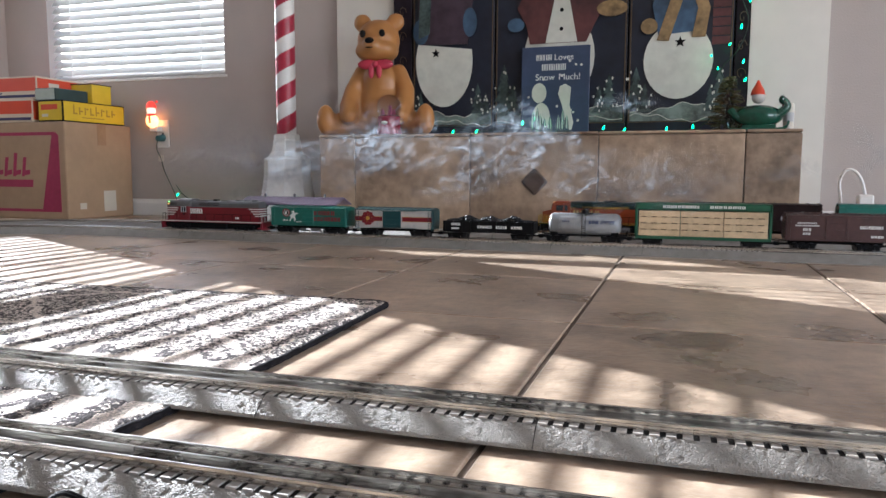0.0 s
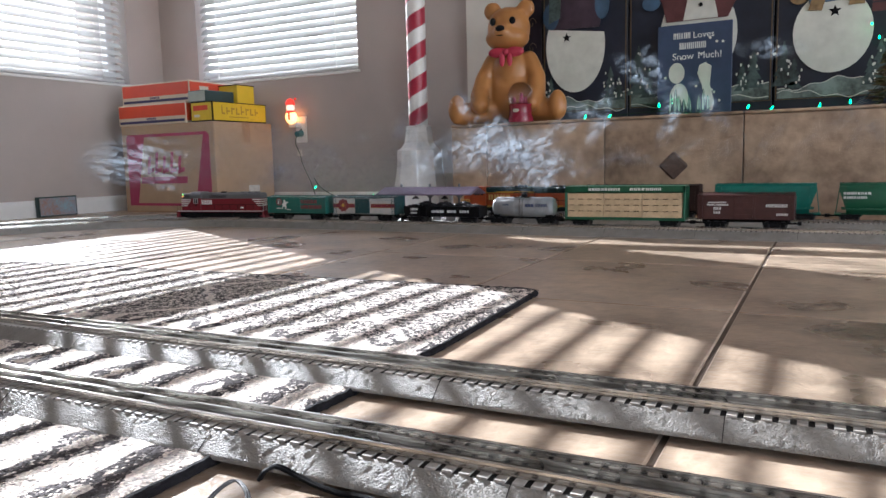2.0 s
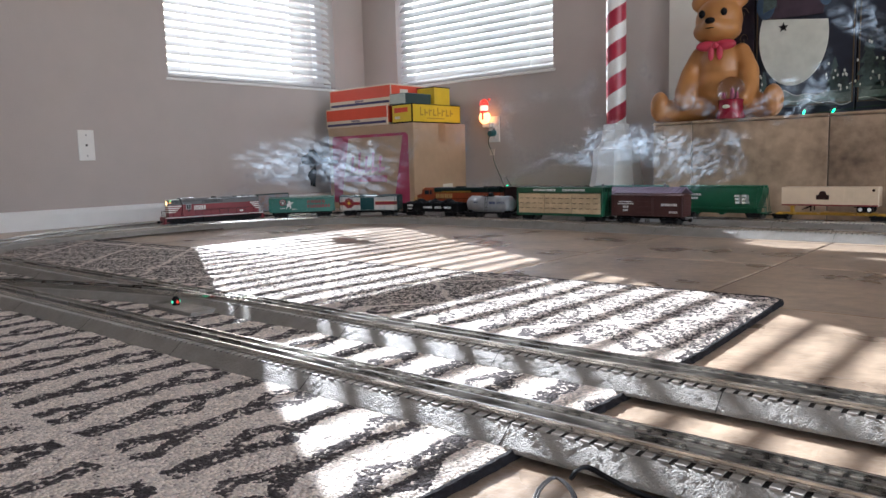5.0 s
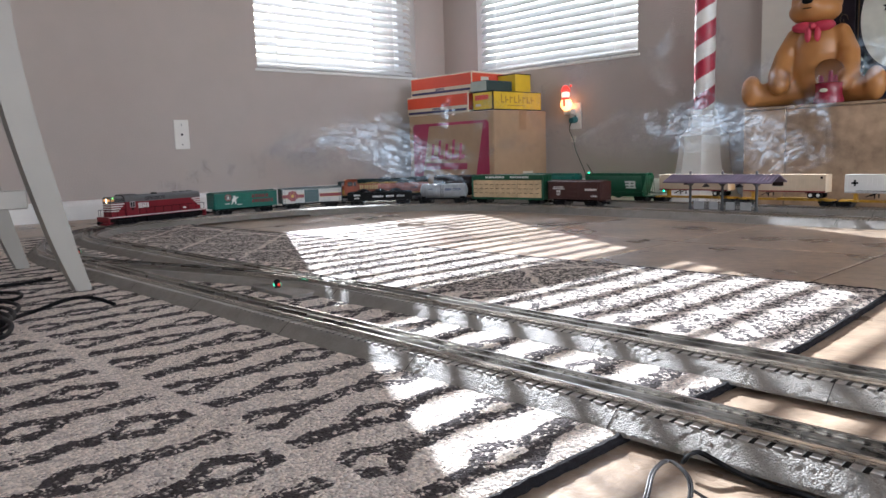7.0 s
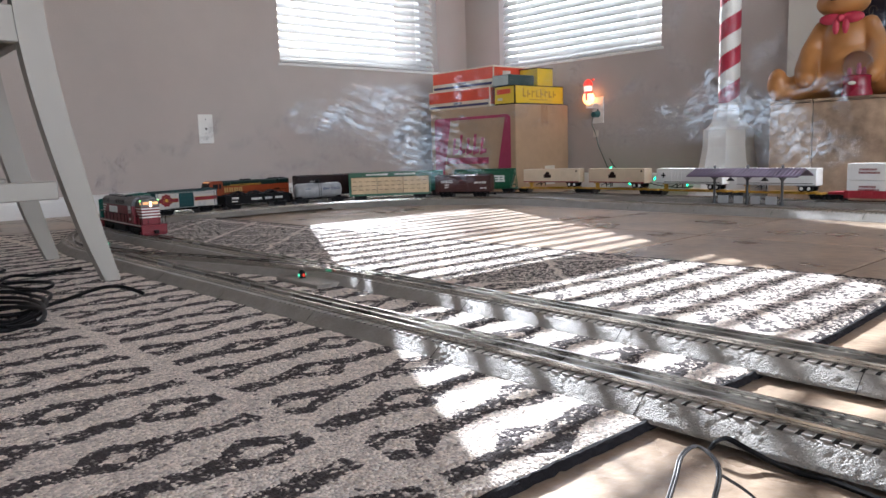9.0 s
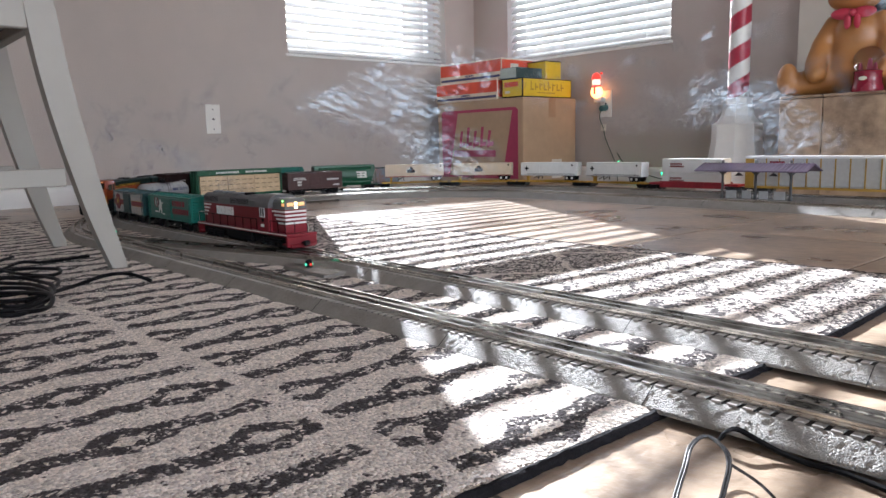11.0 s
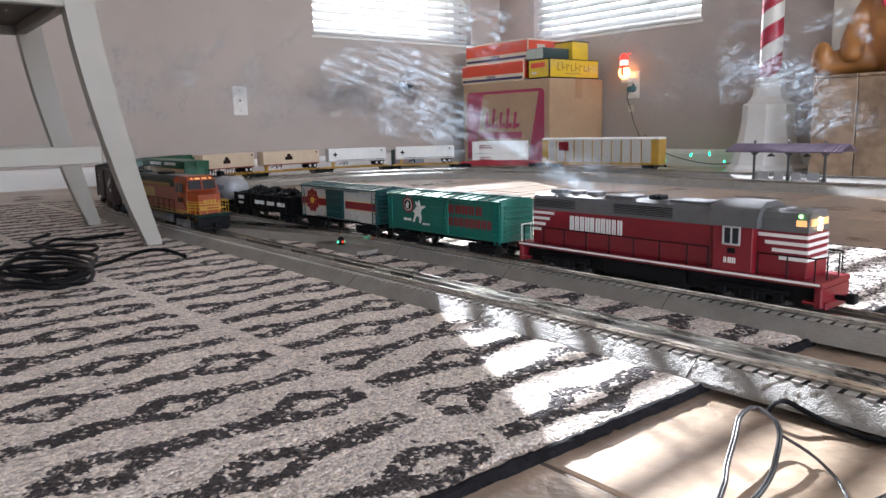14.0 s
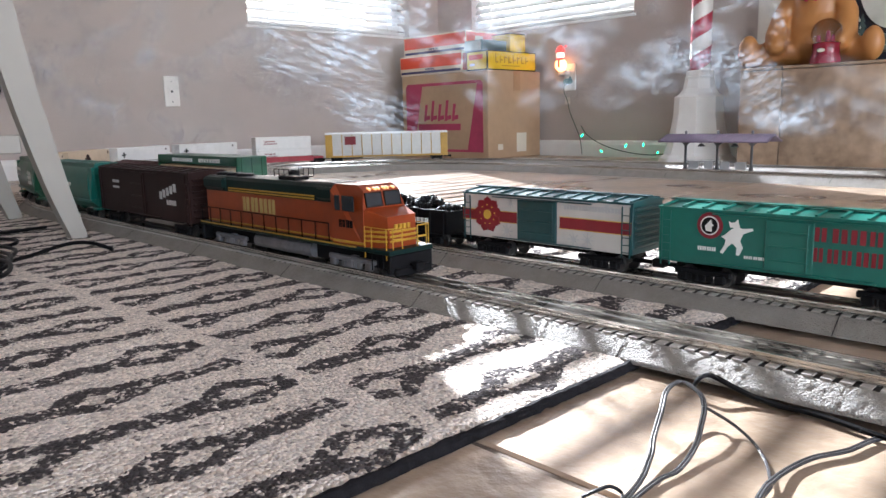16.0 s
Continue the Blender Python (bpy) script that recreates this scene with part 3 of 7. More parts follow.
WELLRED = material("red_well_car", (0.33, 0.02, 0.035), 0.45, vary=0.15, grain=90)
RACKGREY = material("galvanised_rack_panel", (0.52, 0.52, 0.50), 0.45, 0.2, vary=0.08, grain=60)
RACKYELLOW = material("ochre_rack_end", (0.42, 0.25, 0.04), 0.5, vary=0.12, grain=60)
LAMPGLOW = material("warm_headlight", (1, 0.8, 0.5), 0.3, vary=0.0, glow=((1.0, 0.72, 0.32), 1.1))
AMBER = material("amber_number_board", (1, 0.6, 0.3), 0.3, vary=0.0, glow=((1.0, 0.36, 0.08), 0.13))
GREENLAMP = material("green_marker_lamp", (0.2, 0.9, 0.3), 0.3, vary=0.0, glow=((0.3, 1.0, 0.2), 0.8))


def decal(bm, side, u0, u1, z0, z1, up=0.0006, mat=0):
    """A thin plate on both sides of a car; u runs to the viewer's right on either side."""
    box(bm, u0, -side - up, z0, u1, -side + 0.0004, z1, mat=mat)
    box(bm, -u1, side - 0.0004, z0, -u0, side + up, z1, mat=mat)


def word(bm, side, u0, u1, z0, z1, letters, seed=1, up=0.0006):
    """Plain bars in place of a word."""
    rnd = random.Random(seed)
    step = (u1 - u0) / letters
    for k in range(letters):
        a = u0 + k * step
        wide = step * rnd.choice((0.66, 0.74, 0.80))
        decal(bm, side, a, a + wide * 0.40, z0, z1, up)
        decal(bm, side, a + wide * 0.60, a + wide, z0, z1, up)


def spokes(bm, side, u, z, r, n, wide, up=0.0007):
    for k in range(n):
        a = math.pi * k / n
        for s in (-1, 1):
            m = Matrix.Translation((u * (1 if s < 0 else -1), s * side, z)) @ Matrix.Rotation(a, 4, "Y")
            box(bm, -r, -up, -wide, r, up, wide, m=m)


def disc(bm, side, u, z, r, up=0.0008, n=20):
    for s in (-1, 1):
        x = u if s < 0 else -u
        rod(bm, (x, s * (side - 0.0004), z), (x, s * (side + up), z), r, n=n)


def flat(bm, side, pts, up=0.0008):
    """A flat printed outline on both sides of a car, given as seen from outside."""
    for s in (-1, 1):
        lo = [bm.verts.new((u * -s, s * (side - 0.0004), z)) for u, z in pts]
        hi = [bm.verts.new((u * -s, s * (side + up), z)) for u, z in pts]
        bm.faces.new(hi)
        for k in range(len(pts)):
            bm.faces.new((lo[k - 1], lo[k], hi[k], hi[k - 1]))


WHEEL = None


def truck(parent, x, axles, gap, mat=BLACK):
    """A bogie: side frames with springs and bolster, its wheels on axles."""
    global WHEEL
    bm = bmesh.new()
    half = gap * (axles - 1) / 2
    for s in (-1, 1):
        box(bm, -half - 0.010, s * 0.0255 - 0.0026, 0.0115, half + 0.010, s * 0.0255 + 0.0026, 0.0180, 0.0012)
        box(bm, -half * 0.55, s * 0.0255 - 0.0024, 0.0040, half * 0.55, s * 0.0255 + 0.0024, 0.0125, 0.001)
        for k in range(axles):
            ax = -half + k * gap
            box(bm, ax - 0.0056, s * 0.0265 - 0.0036, 0.0045, ax + 0.0056, s * 0.0265 + 0.0036, 0.0145, 0.0014)
        for k in range(4):
            rod(bm, ((-0.3 + 0.2 * k) * gap, s * 0.0285, 0.0055), ((-0.3 + 0.2 * k) * gap, s * 0.0285, 0.0125), 0.0016, n=6)
    box(bm, -0.006, -0.025, 0.0095, 0.006, 0.025, 0.0185, 0.001)
    t = part("bogie", bm, mat, parent, m=pose(x, 0, 0))
    for k in range(axles):
        mm = pose(-half + k * gap, 0, 0.0088)
        if WHEEL is None:
            bm = bmesh.new()
            rod(bm, (0, -0.017, 0), (0, 0.017, 0), 0.0018, n=8)
            for s in (-1, 1):
                rod(bm, (0, s * 0.0137, 0), (0, s * 0.0178, 0), 0.0088, 0.0086, n=18)
                rod(bm, (0, s * 0.0125, 0), (0, s * 0.0139, 0), 0.0102, n=18)
            WHEEL = part("wheelset", bm, STEEL, t, smooth=True, m=mm)
        else:
            share(WHEEL, "wheelset", mm, t)
    return t


def coupler(parent, x, way):
    bm = box(bmesh.new(), min(x, x - way * 0.03), -0.0028, 0.011, max(x, x - way * 0.03), 0.0028, 0.0155, 0.0008)
    box(bm, x - 0.004, -0.0055, 0.0085, x + 0.005, 0.0055, 0.0185, 0.0015)
    part("coupler", bm, BLACK, parent)


def ends(parent, length):
    coupler(parent, length / 2 - 0.003, 1), coupler(parent, -length / 2 + 0.003, -1)


def railing(bm, pts, z0, z1, r=0.0008):
    for x, y in pts:
        rod(bm, (x, y, z0), (x, y, z1), r, n=5)
    for a, b in zip(pts, pts[1:]):
        rod(bm, (a[0], a[1], z1), (b[0], b[1], z1), r, n=5)
    return bm


def boxcar(label, length, side_mat, end_mat, top, door_mat, prints, roof_mat=None, door=(-0.03, 0.03), wide=0.066, roofwalk=True):
    c = thing("boxcar", label, "toy train car", group="toy train cars")
    L, w, z0 = length - 0.032, wide / 2, 0.0245
    part("body", box(bmesh.new(), -L / 2 + 0.003, -w, z0, L / 2 - 0.003, w, top - 0.005, 0.0008), side_mat, c)
    for s in (-1, 1):
        bm = box(bmesh.new(), s * (L / 2 - 0.003), -w, z0, s * L / 2, w, top - 0.005, 0.0006)
        for k in range(7):
            z = z0 + 0.007 + k * (top - z0 - 0.014) / 7
            box(bm, s * L / 2 - 0.001, -w + 0.004, z, s * (L / 2 + 0.0025), w - 0.004, z + 0.0045, 0.0015)
        part("corrugated_end", bm, end_mat, c)
    bm = bmesh.new()
    prof = [(-w - 0.001, top - 0.006), (-w - 0.001, top - 0.0035), (0, top), (w + 0.001, top - 0.0035), (w + 0.001, top - 0.006)]
    sweep(bm, [(-L / 2 - 0.001, 0, 0), (L / 2 + 0.001, 0, 0)], prof)
    n = 12
    for k in range(n + 1):
        x = -L / 2 + 0.004 + (L - 0.008) * k / n
        for s in (-1, 1):
            m = Matrix.Translation((x, s * w / 2, top - 0.0012)) @ Matrix.Rotation(-s * math.atan2(0.0035, w), 4, "X")
            box(bm, -0.0013, -w / 2 + 0.001, -0.001, 0.0013, w / 2 - 0.002, 0.0012, m=m)
    part("roof", bm, roof_mat or end_mat, c)
    if roofwalk:
        bm = bmesh.new()
        for y in (-0.004, 0, 0.004):
            box(bm, -L / 2 - 0.002, y - 0.0016, top + 0.0012, L / 2 + 0.002, y + 0.0016, top + 0.0024)
        part("roof_walk", bm, roof_mat or end_mat, c)
    for s in (-1, 1):
        bm = box(bmesh.new(), min(door) * -s, s * w, z0 + 0.003, max(door) * -s, s * (w + 0.0022), top - 0.009, 0.0006)
        for k in range(3):
            z = z0 + 0.012 + k * (top - z0 - 0.02) / 3
            box(bm, (min(door) + 0.004) * -s, s * (w + 0.0016), z, (max(door) - 0.004) * -s, s * (w + 0.0032), z + 0.0022, 0.0005)
        rod(bm, (-s * (max(door) - 0.005), s * (w + 0.003), z0 + 0.006), (-s * (max(door) - 0.005), s * (w + 0.003), top - 0.012), 0.0007, n=5)
        part("sliding_door", bm, door_mat, c)
        bm = bmesh.new()
        for z in (z0 + 0.0015, top - 0.0085):
            box(bm, -0.075, s * w, z, 0.075, s * (w + 0.003), z + 0.0012)
        part("door_track", bm, end_mat, c)
    for sx in (-1, 1):
        for s in (-1, 1):
            bm = bmesh.new()
            x = sx * (L / 2 - 0.008)
            for dx in (-0.005, 0.005):
                box(bm, x + dx - 0.0005, s * w, z0 - 0.004, x + dx + 0.0005, s * (w + 0.0016), top - 0.008)
            for k in range(6):
                z = z0 + 0.002 + k * (top - z0 - 0.012) / 6
                box(bm, x - 0.005, s * (w + 0.0008), z, x + 0.005, s * (w + 0.0018), z + 0.0009)
            part("ladder", bm, end_mat, c)
    part("underframe", box(bmesh.new(), -L / 2 + 0.01, -0.012, 0.016, L / 2 - 0.01, 0.012, z0 + 0.001, 0.001), BLACK, c)
    for name, mat, fn in prints:
        bm = bmesh.new()
        fn(bm, w)
        part(name, bm, mat, c)
    for x in (-L / 2 + 0.046, L / 2 - 0.046):
        truck(c, x, 2, 0.040)
    ends(c, length)
    return c


def great_car():
    def red(bm, w):
        word(bm, w, 0.022, 0.098, 0.060, 0.073, 5, 3)
        word(bm, w, 0.022, 0.118, 0.041, 0.054, 8, 4)
        disc(bm, w, -0.078, 0.066, 0.0135)

    def white(bm, w):
        disc(bm, w, -0.078, 0.066, 0.0098, 0.0012)
        flat(bm, w, [(-0.0815, 0.0605), (-0.0825, 0.066), (-0.079, 0.0695), (-0.0765, 0.0725), (-0.0755, 0.069), (-0.0735, 0.0665), (-0.0755, 0.065), (-0.0750, 0.0600)], 0.0020)
        flat(bm, w, [(-0.062, 0.058), (-0.056, 0.064), (-0.050, 0.067), (-0.045, 0.0655), (-0.035, 0.0665), (-0.034, 0.0645), (-0.044, 0.060), (-0.0465, 0.053), (-0.0435, 0.046), (-0.047, 0.0385), (-0.050, 0.0385), (-0.0495, 0.046), (-0.054, 0.050), (-0.059, 0.046), (-0.0635, 0.0385), (-0.0665, 0.0395), (-0.062, 0.048), (-0.061, 0.053), (-0.066, 0.056)])
        flat(bm, w, [(-0.057, 0.066), (-0.0585, 0.072), (-0.056, 0.0705), (-0.052, 0.0715), (-0.0495, 0.0745), (-0.0485, 0.070), (-0.047, 0.067), (-0.051, 0.0655)], 0.0010)
        word(bm, w, -0.09, -0.07, 0.040, 0.044, 4, 5)
        word(bm, w, -0.042, -0.014, 0.036, 0.039, 6, 6)

    def black(bm, w):
        disc(bm, w, -0.078, 0.066, 0.0085, 0.0016)
    return boxcar("teal green boxcar with red lettering bars and a white emblem", 0.30, TEAL, TEAL, 0.086, TEAL,
                  [("lettering", CRIMSON, red), ("emblem", PRINT, white), ("emblem_core", BLACK, black)], door=(-0.022, 0.022))


def holiday_car():
    def red(bm, w):
        decal(bm, w, -0.128, -0.036, 0.047, 0.060)
        decal(bm, w, 0.030, 0.126, 0.047, 0.060)
        for k in range(9):
            a = 2 * math.pi * k / 9 + 0.2
            way, off = (math.cos(a), math.sin(a)), (-math.sin(a), math.cos(a))
            petal = [(0.004, 0.0), (0.010, 0.0052), (0.017, 0.0066), (0.0205, 0.0048), (0.0215, 0.0022), (0.0235, 0.0), (0.0215, -0.0022), (0.0205, -0.0048), (0.017, -0.0066), (0.010, -0.0052)]
            flat(bm, w, [(-0.084 + r * way[0] + q * off[0], 0.055 + r * way[1] + q * off[1]) for r, q in petal], 0.0012 + 0.0001 * k)

    def gold(bm, w):
        disc(bm, w, -0.084, 0.055, 0.0062, 0.0024)
        for z in (0.0462, 0.0602):
            decal(bm, w, -0.128, -0.036, z, z + 0.0008, 0.0008)
            decal(bm, w, 0.030, 0.126, z, z + 0.0008, 0.0008)
        for k in range(9):
            a = 2 * math.pi * k / 9 + 0.2
            disc(bm, w, -0.084 + 0.0125 * math.cos(a), 0.055 + 0.0125 * math.sin(a), 0.0009, 0.0024, 8)

    def grey(bm, w):
        for u, z, r in ((-0.052, 0.036, 0.010), (-0.046, 0.072, 0.006), (-0.118, 0.074, 0.006), (0.05, 0.035, 0.008), (0.07, 0.036, 0.009), (0.095, 0.076, 0.007)):
            spokes(bm, w, u, z, r, 4, 0.0005)
            disc(bm, w, u, z, r * 0.35, 0.0008, 12)
        word(bm, w, 0.036, 0.114, 0.070, 0.0755, 18, 7)
    return boxcar("white holiday boxcar with red ribbon band and teal doors", 0.288, HOLWHITE, DARKTEAL, 0.0865, DARKTEAL,
                  [("ribbon", CRIMSON, red), ("gold_trim", GOLD, gold), ("snowflake_print", PALEGREY, grey)], door=(-0.034, 0.026))


def brown_car():
    def white(bm, w):
        word(bm, w, -0.092, -0.045, 0.0685, 0.0725, 10, 8)
        word(bm, w, -0.096, -0.04, 0.062, 0.066, 12, 9)
        word(bm, w, -0.078, -0.058, 0.050, 0.058, 3, 10)
        word(bm, w, -0.078, -0.06, 0.040, 0.046, 3, 12)
        word(bm, w, 0.052, 0.104, 0.058, 0.066, 11, 11)
        word(bm, w, 0.078, 0.106, 0.036, 0.042, 4, 13)
    return boxcar("oxide brown boxcar with small white print bars", 0.272, BROWN, BROWN, 0.094, BROWN, [("lettering", PRINT, white)], door=(-0.026, 0.026))


def big_brown_car():
    def white(bm, w):
        for k in range(5):
            u = 0.075 + k * 0.013
            decal(bm, w, u, u + 0.009, 0.058 + k * 0.0035, 0.071 + k * 0.0035)
        word(bm, w, 0.10, 0.135, 0.05, 0.058, 4, 14)
        word(bm, w, -0.12, -0.09, 0.078, 0.083, 4, 15)
        word(bm, w, -0.12, -0.09, 0.068, 0.072, 4, 16)
    return boxcar("weathered dark brown long boxcar with pale script bars", 0.40, DARKBROWN, DARKBROWN, 0.108, DARKBROWN,
                  [("lettering", PALEGREY, white)], door=(-0.04, 0.02), roofwalk=False)


def gondola():
    c = thing("gondola_car", "black open gondola heaped with coal and white print bars", "toy train car", group="toy train cars")
    L, w = 0.275, 0.033
    bm = box(bmesh.new(), -L / 2, -w, 0.020, L / 2, w, 0.024)
    for s in (-1, 1):
        box(bm, -L / 2, s * w, 0.0235, L / 2, s * (w - 0.0025), 0.052, 0.0006)
        box(bm, s * L / 2, -w, 0.0235, s * (L / 2 - 0.0025), w, 0.052, 0.0006)
        box(bm, -L / 2, s * (w + 0.0012), 0.050, L / 2, s * (w - 0.003), 0.0535, 0.0006)
    part("body", bm, BLACK, c)
    for s in (-1, 1):
        for k in range(11):
            x = -L / 2 + 0.006 + (L - 0.012) * k / 10
            part("side_rib", box(bmesh.new(), x - 0.0016, s * w, 0.019, x + 0.0016, s * (w + 0.0022), 0.0505), BLACK, c)
    rnd = random.Random(5)
    bm = bmesh.new()
    box(bm, -L / 2 + 0.004, -w + 0.004, 0.024, L / 2 - 0.004, w - 0.004, 0.046)
    for k in range(330):
        x, y = rnd.uniform(-L / 2 + 0.012, L / 2 - 0.012), rnd.uniform(-w + 0.006, w - 0.006)
        hump = 0.016 * (1 - (y / w) ** 2) * (0.75 + 0.35 * math.cos(x * 90)) * min(1, (L / 2 - abs(x)) / 0.03)
        mm = Matrix.Translation((x, y, 0.048 + hump)) @ Euler((rnd.random() * 6, rnd.random() * 6, 0)).to_matrix().to_4x4()
        s = rnd.uniform(0.003, 0.0065)
        bmesh.ops.create_icosphere(bm, subdivisions=1, radius=s, matrix=mm @ Matrix.Diagonal((1, rnd.uniform(0.6, 1), rnd.uniform(0.6, 1), 1)))
    tagged(part("coal_load", bm, COAL, c, "heaped lumps of black coal"), kind="stuff")
    bm = bmesh.new()
    word(bm, w + 0.0024, -0.11, -0.08, 0.040, 0.0475, 3, 20)
    word(bm, w + 0.0024, -0.03, 0.015, 0.033, 0.041, 6, 21)
    word(bm, w + 0.0024, 0.027, 0.06, 0.033, 0.041, 5, 22)
    word(bm, w + 0.0024, 0.072, 0.105, 0.033, 0.041, 4, 23)
    word(bm, w + 0.0024, -0.11, -0.085, 0.029, 0.034, 4, 24)
    part("lettering", bm, PRINT, c)
    for x in (-L / 2 + 0.04, L / 2 - 0.04):
        truck(c, x, 2, 0.040)
    ends(c, 0.31)
    return c


def tank_car():
    c = thing("tank_car", "grey tank car with black top platform and ladders", "toy train car", group="toy train cars")
    L, r, zc = 0.205, 0.0305, 0.052
    bm = bmesh.new()
    rows = [(0.001, -L / 2), (r * 0.55, -L / 2 + 0.0015), (r * 0.85, -L / 2 + 0.006), (r, -L / 2 + 0.014), (r, L / 2 - 0.014), (r * 0.85, L / 2 - 0.006), (r * 0.55, L / 2 - 0.0015), (0.001, L / 2)]
    lathe(bm, rows, 40)
    bmesh.ops.transform(bm, matrix=Matrix.Translation((0, 0, zc)) @ Matrix.Rotation(math.pi / 2, 4, "Y"), verts=bm.verts)
    part("tank", bm, TANKGREY, c, smooth=True)
    for x in (-0.07, -0.025, 0.025, 0.07):
        bm = bmesh.new()
        lathe(bm, [(r, -0.001), (r + 0.0008, -0.001), (r + 0.0008, 0.001), (r, 0.001)], 40)
        bmesh.ops.transform(bm, matrix=Matrix.Translation((x, 0, zc)) @ Matrix.Rotation(math.pi / 2, 4, "Y"), verts=bm.verts)
        part("tank_band", bm, TANKGREY, c, smooth=True)
    bm = bmesh.new()
    rod(bm, (0, 0, zc + r - 0.004), (0, 0, zc + r + 0.010), 0.010, n=20)
    rod(bm, (0, 0, zc + r + 0.010), (0, 0, zc + r + 0.012), 0.008, 0.005, n=20)
    part("dome", bm, BLACK, c)
    bm = bmesh.new()
    for s in (-1, 1):
        box(bm, -0.024, s * 0.012, zc + r - 0.001, 0.024, s * 0.026, zc + r + 0.0005)
        railing(bm, [(-0.024, s * 0.026), (-0.008, s * 0.026), (0.008, s * 0.026), (0.024, s * 0.026)], zc + r, zc + r + 0.015)
    part("platform_rails", bm, BLACK, c)
    for s in (-1, 1):
        bm = bmesh.new()
        for dx in (-0.005, 0.005):
            rod(bm, (dx, s * (r + 0.003), 0.014), (dx, s * (r + 0.001), zc + 0.012), 0.0007, n=5)
            rod(bm, (dx, s * (r + 0.001), zc + 0.012), (dx, s * 0.024, zc + r), 0.0007, n=5)
        for k in range(8):
            rod(bm, (-0.005, s * (r + 0.002), 0.017 + k * 0.006), (0.005, s * (r + 0.002), 0.017 + k * 0.006), 0.0006, n=5)
        part("ladder", bm, BLACK, c)
    bm = box(bmesh.new(), -0.118, -0.009, 0.0165, 0.118, 0.009, 0.022, 0.001)
    for s in (-1, 1):
        box(bm, s * 0.118, -0.03, 0.0165, s * 0.098, 0.03, 0.0205, 0.001)
        box(bm, s * 0.085 - 0.01, -0.02, 0.02, s * 0.085 + 0.01, 0.02, 0.03, 0.001)
        railing(bm, [(s * 0.117, -0.028), (s * 0.117, -0.01), (s * 0.117, 0.01), (s * 0.117, 0.028)], 0.02, 0.033)
    part("underframe", bm, BLACK, c)
    bm = bmesh.new()
    word(bm, r + 0.0006, 0.014, 0.042, 0.054, 0.063, 3, 30)
    for z in (0.0545, 0.058, 0.0615):
        decal(bm, r + 0.0002, 0.047, 0.085, z, z + 0.0016)
    word(bm, r + 0.0004, -0.06, -0.04, 0.058, 0.062, 4, 31)
    part("lettering", bm, BLUEPRINT, c)
    for x in (-0.078, 0.078):
        truck(c, x, 2, 0.040)
    ends(c, 0.25)
    return c


def lumber_car():
    c = thing("centre_beam_flat_car", "green bulkhead flat car stacked with pale wrapped lumber", "toy train car", group="toy train cars")
    L, w = 0.345, 0.033
    part("deck", box(bmesh.new(), -L / 2, -w, 0.018, L / 2, w, 0.026, 0.001), BNGREEN, c)
    for s in (-1, 1):
        bm = box(bmesh.new(), s * L / 2, -w, 0.0255, s * (L / 2 - 0.006), w, 0.115, 0.001)
        for y in (-0.022, 0, 0.022):
            box(bm, s * L / 2, y - 0.0016, 0.026, s * (L / 2 + 0.0022), y + 0.0016, 0.113)
        part("bulkhead", bm, BNGREEN, c)
    bm = box(bmesh.new(), -L / 2 + 0.006, -0.0035, 0.026, L / 2 - 0.006, 0.0035, 0.1)
    box(bm, -L / 2, -w, 0.098, L / 2, w, 0.116, 0.001)
    part("centre_beam", bm, BNGREEN, c)
    first = None
    n, rows, h = 3, 4, 0.0165
    bl = (L - 0.016) / n
    for s in (-1, 1):
        for i in range(n):
            for k in range(rows):
                mm = pose(-L / 2 + 0.008 + (i + 0.5) * bl, s * (w / 2 + 0.001), 0.0265 + k * (h + 0.0008))
                if first is None:
                    bm = box(bmesh.new(), -bl / 2 + 0.0008, -0.0155, 0, bl / 2 - 0.0008, 0.0155, h, 0.0007)
                    first = part("timber_pack", bm, LUMBER, c, m=mm)
                else:
                    share(first, "timber_pack", mm, c)
    bm = bmesh.new()
    for k in range(1, rows):
        for i in range(n * 4):
            u = -L / 2 + 0.014 + i * (L - 0.02) / (n * 4)
            decal(bm, w + 0.0004, u, u + 0.015, 0.0258 + k * (h + 0.0008), 0.0268 + k * (h + 0.0008) + 0.0006)
    part("stacking_sticks", bm, BLACK, c)
    bm = bmesh.new()
    word(bm, w, -0.10, -0.005, 0.103, 0.1105, 10, 40)
    word(bm, w, 0.02, 0.11, 0.103, 0.1105, 8, 41)
    part("lettering", bm, PRINT, c)
    for x in (-L / 2 + 0.045, L / 2 - 0.045):
        truck(c, x, 2, 0.034)
    ends(c, 0.378)
    return c


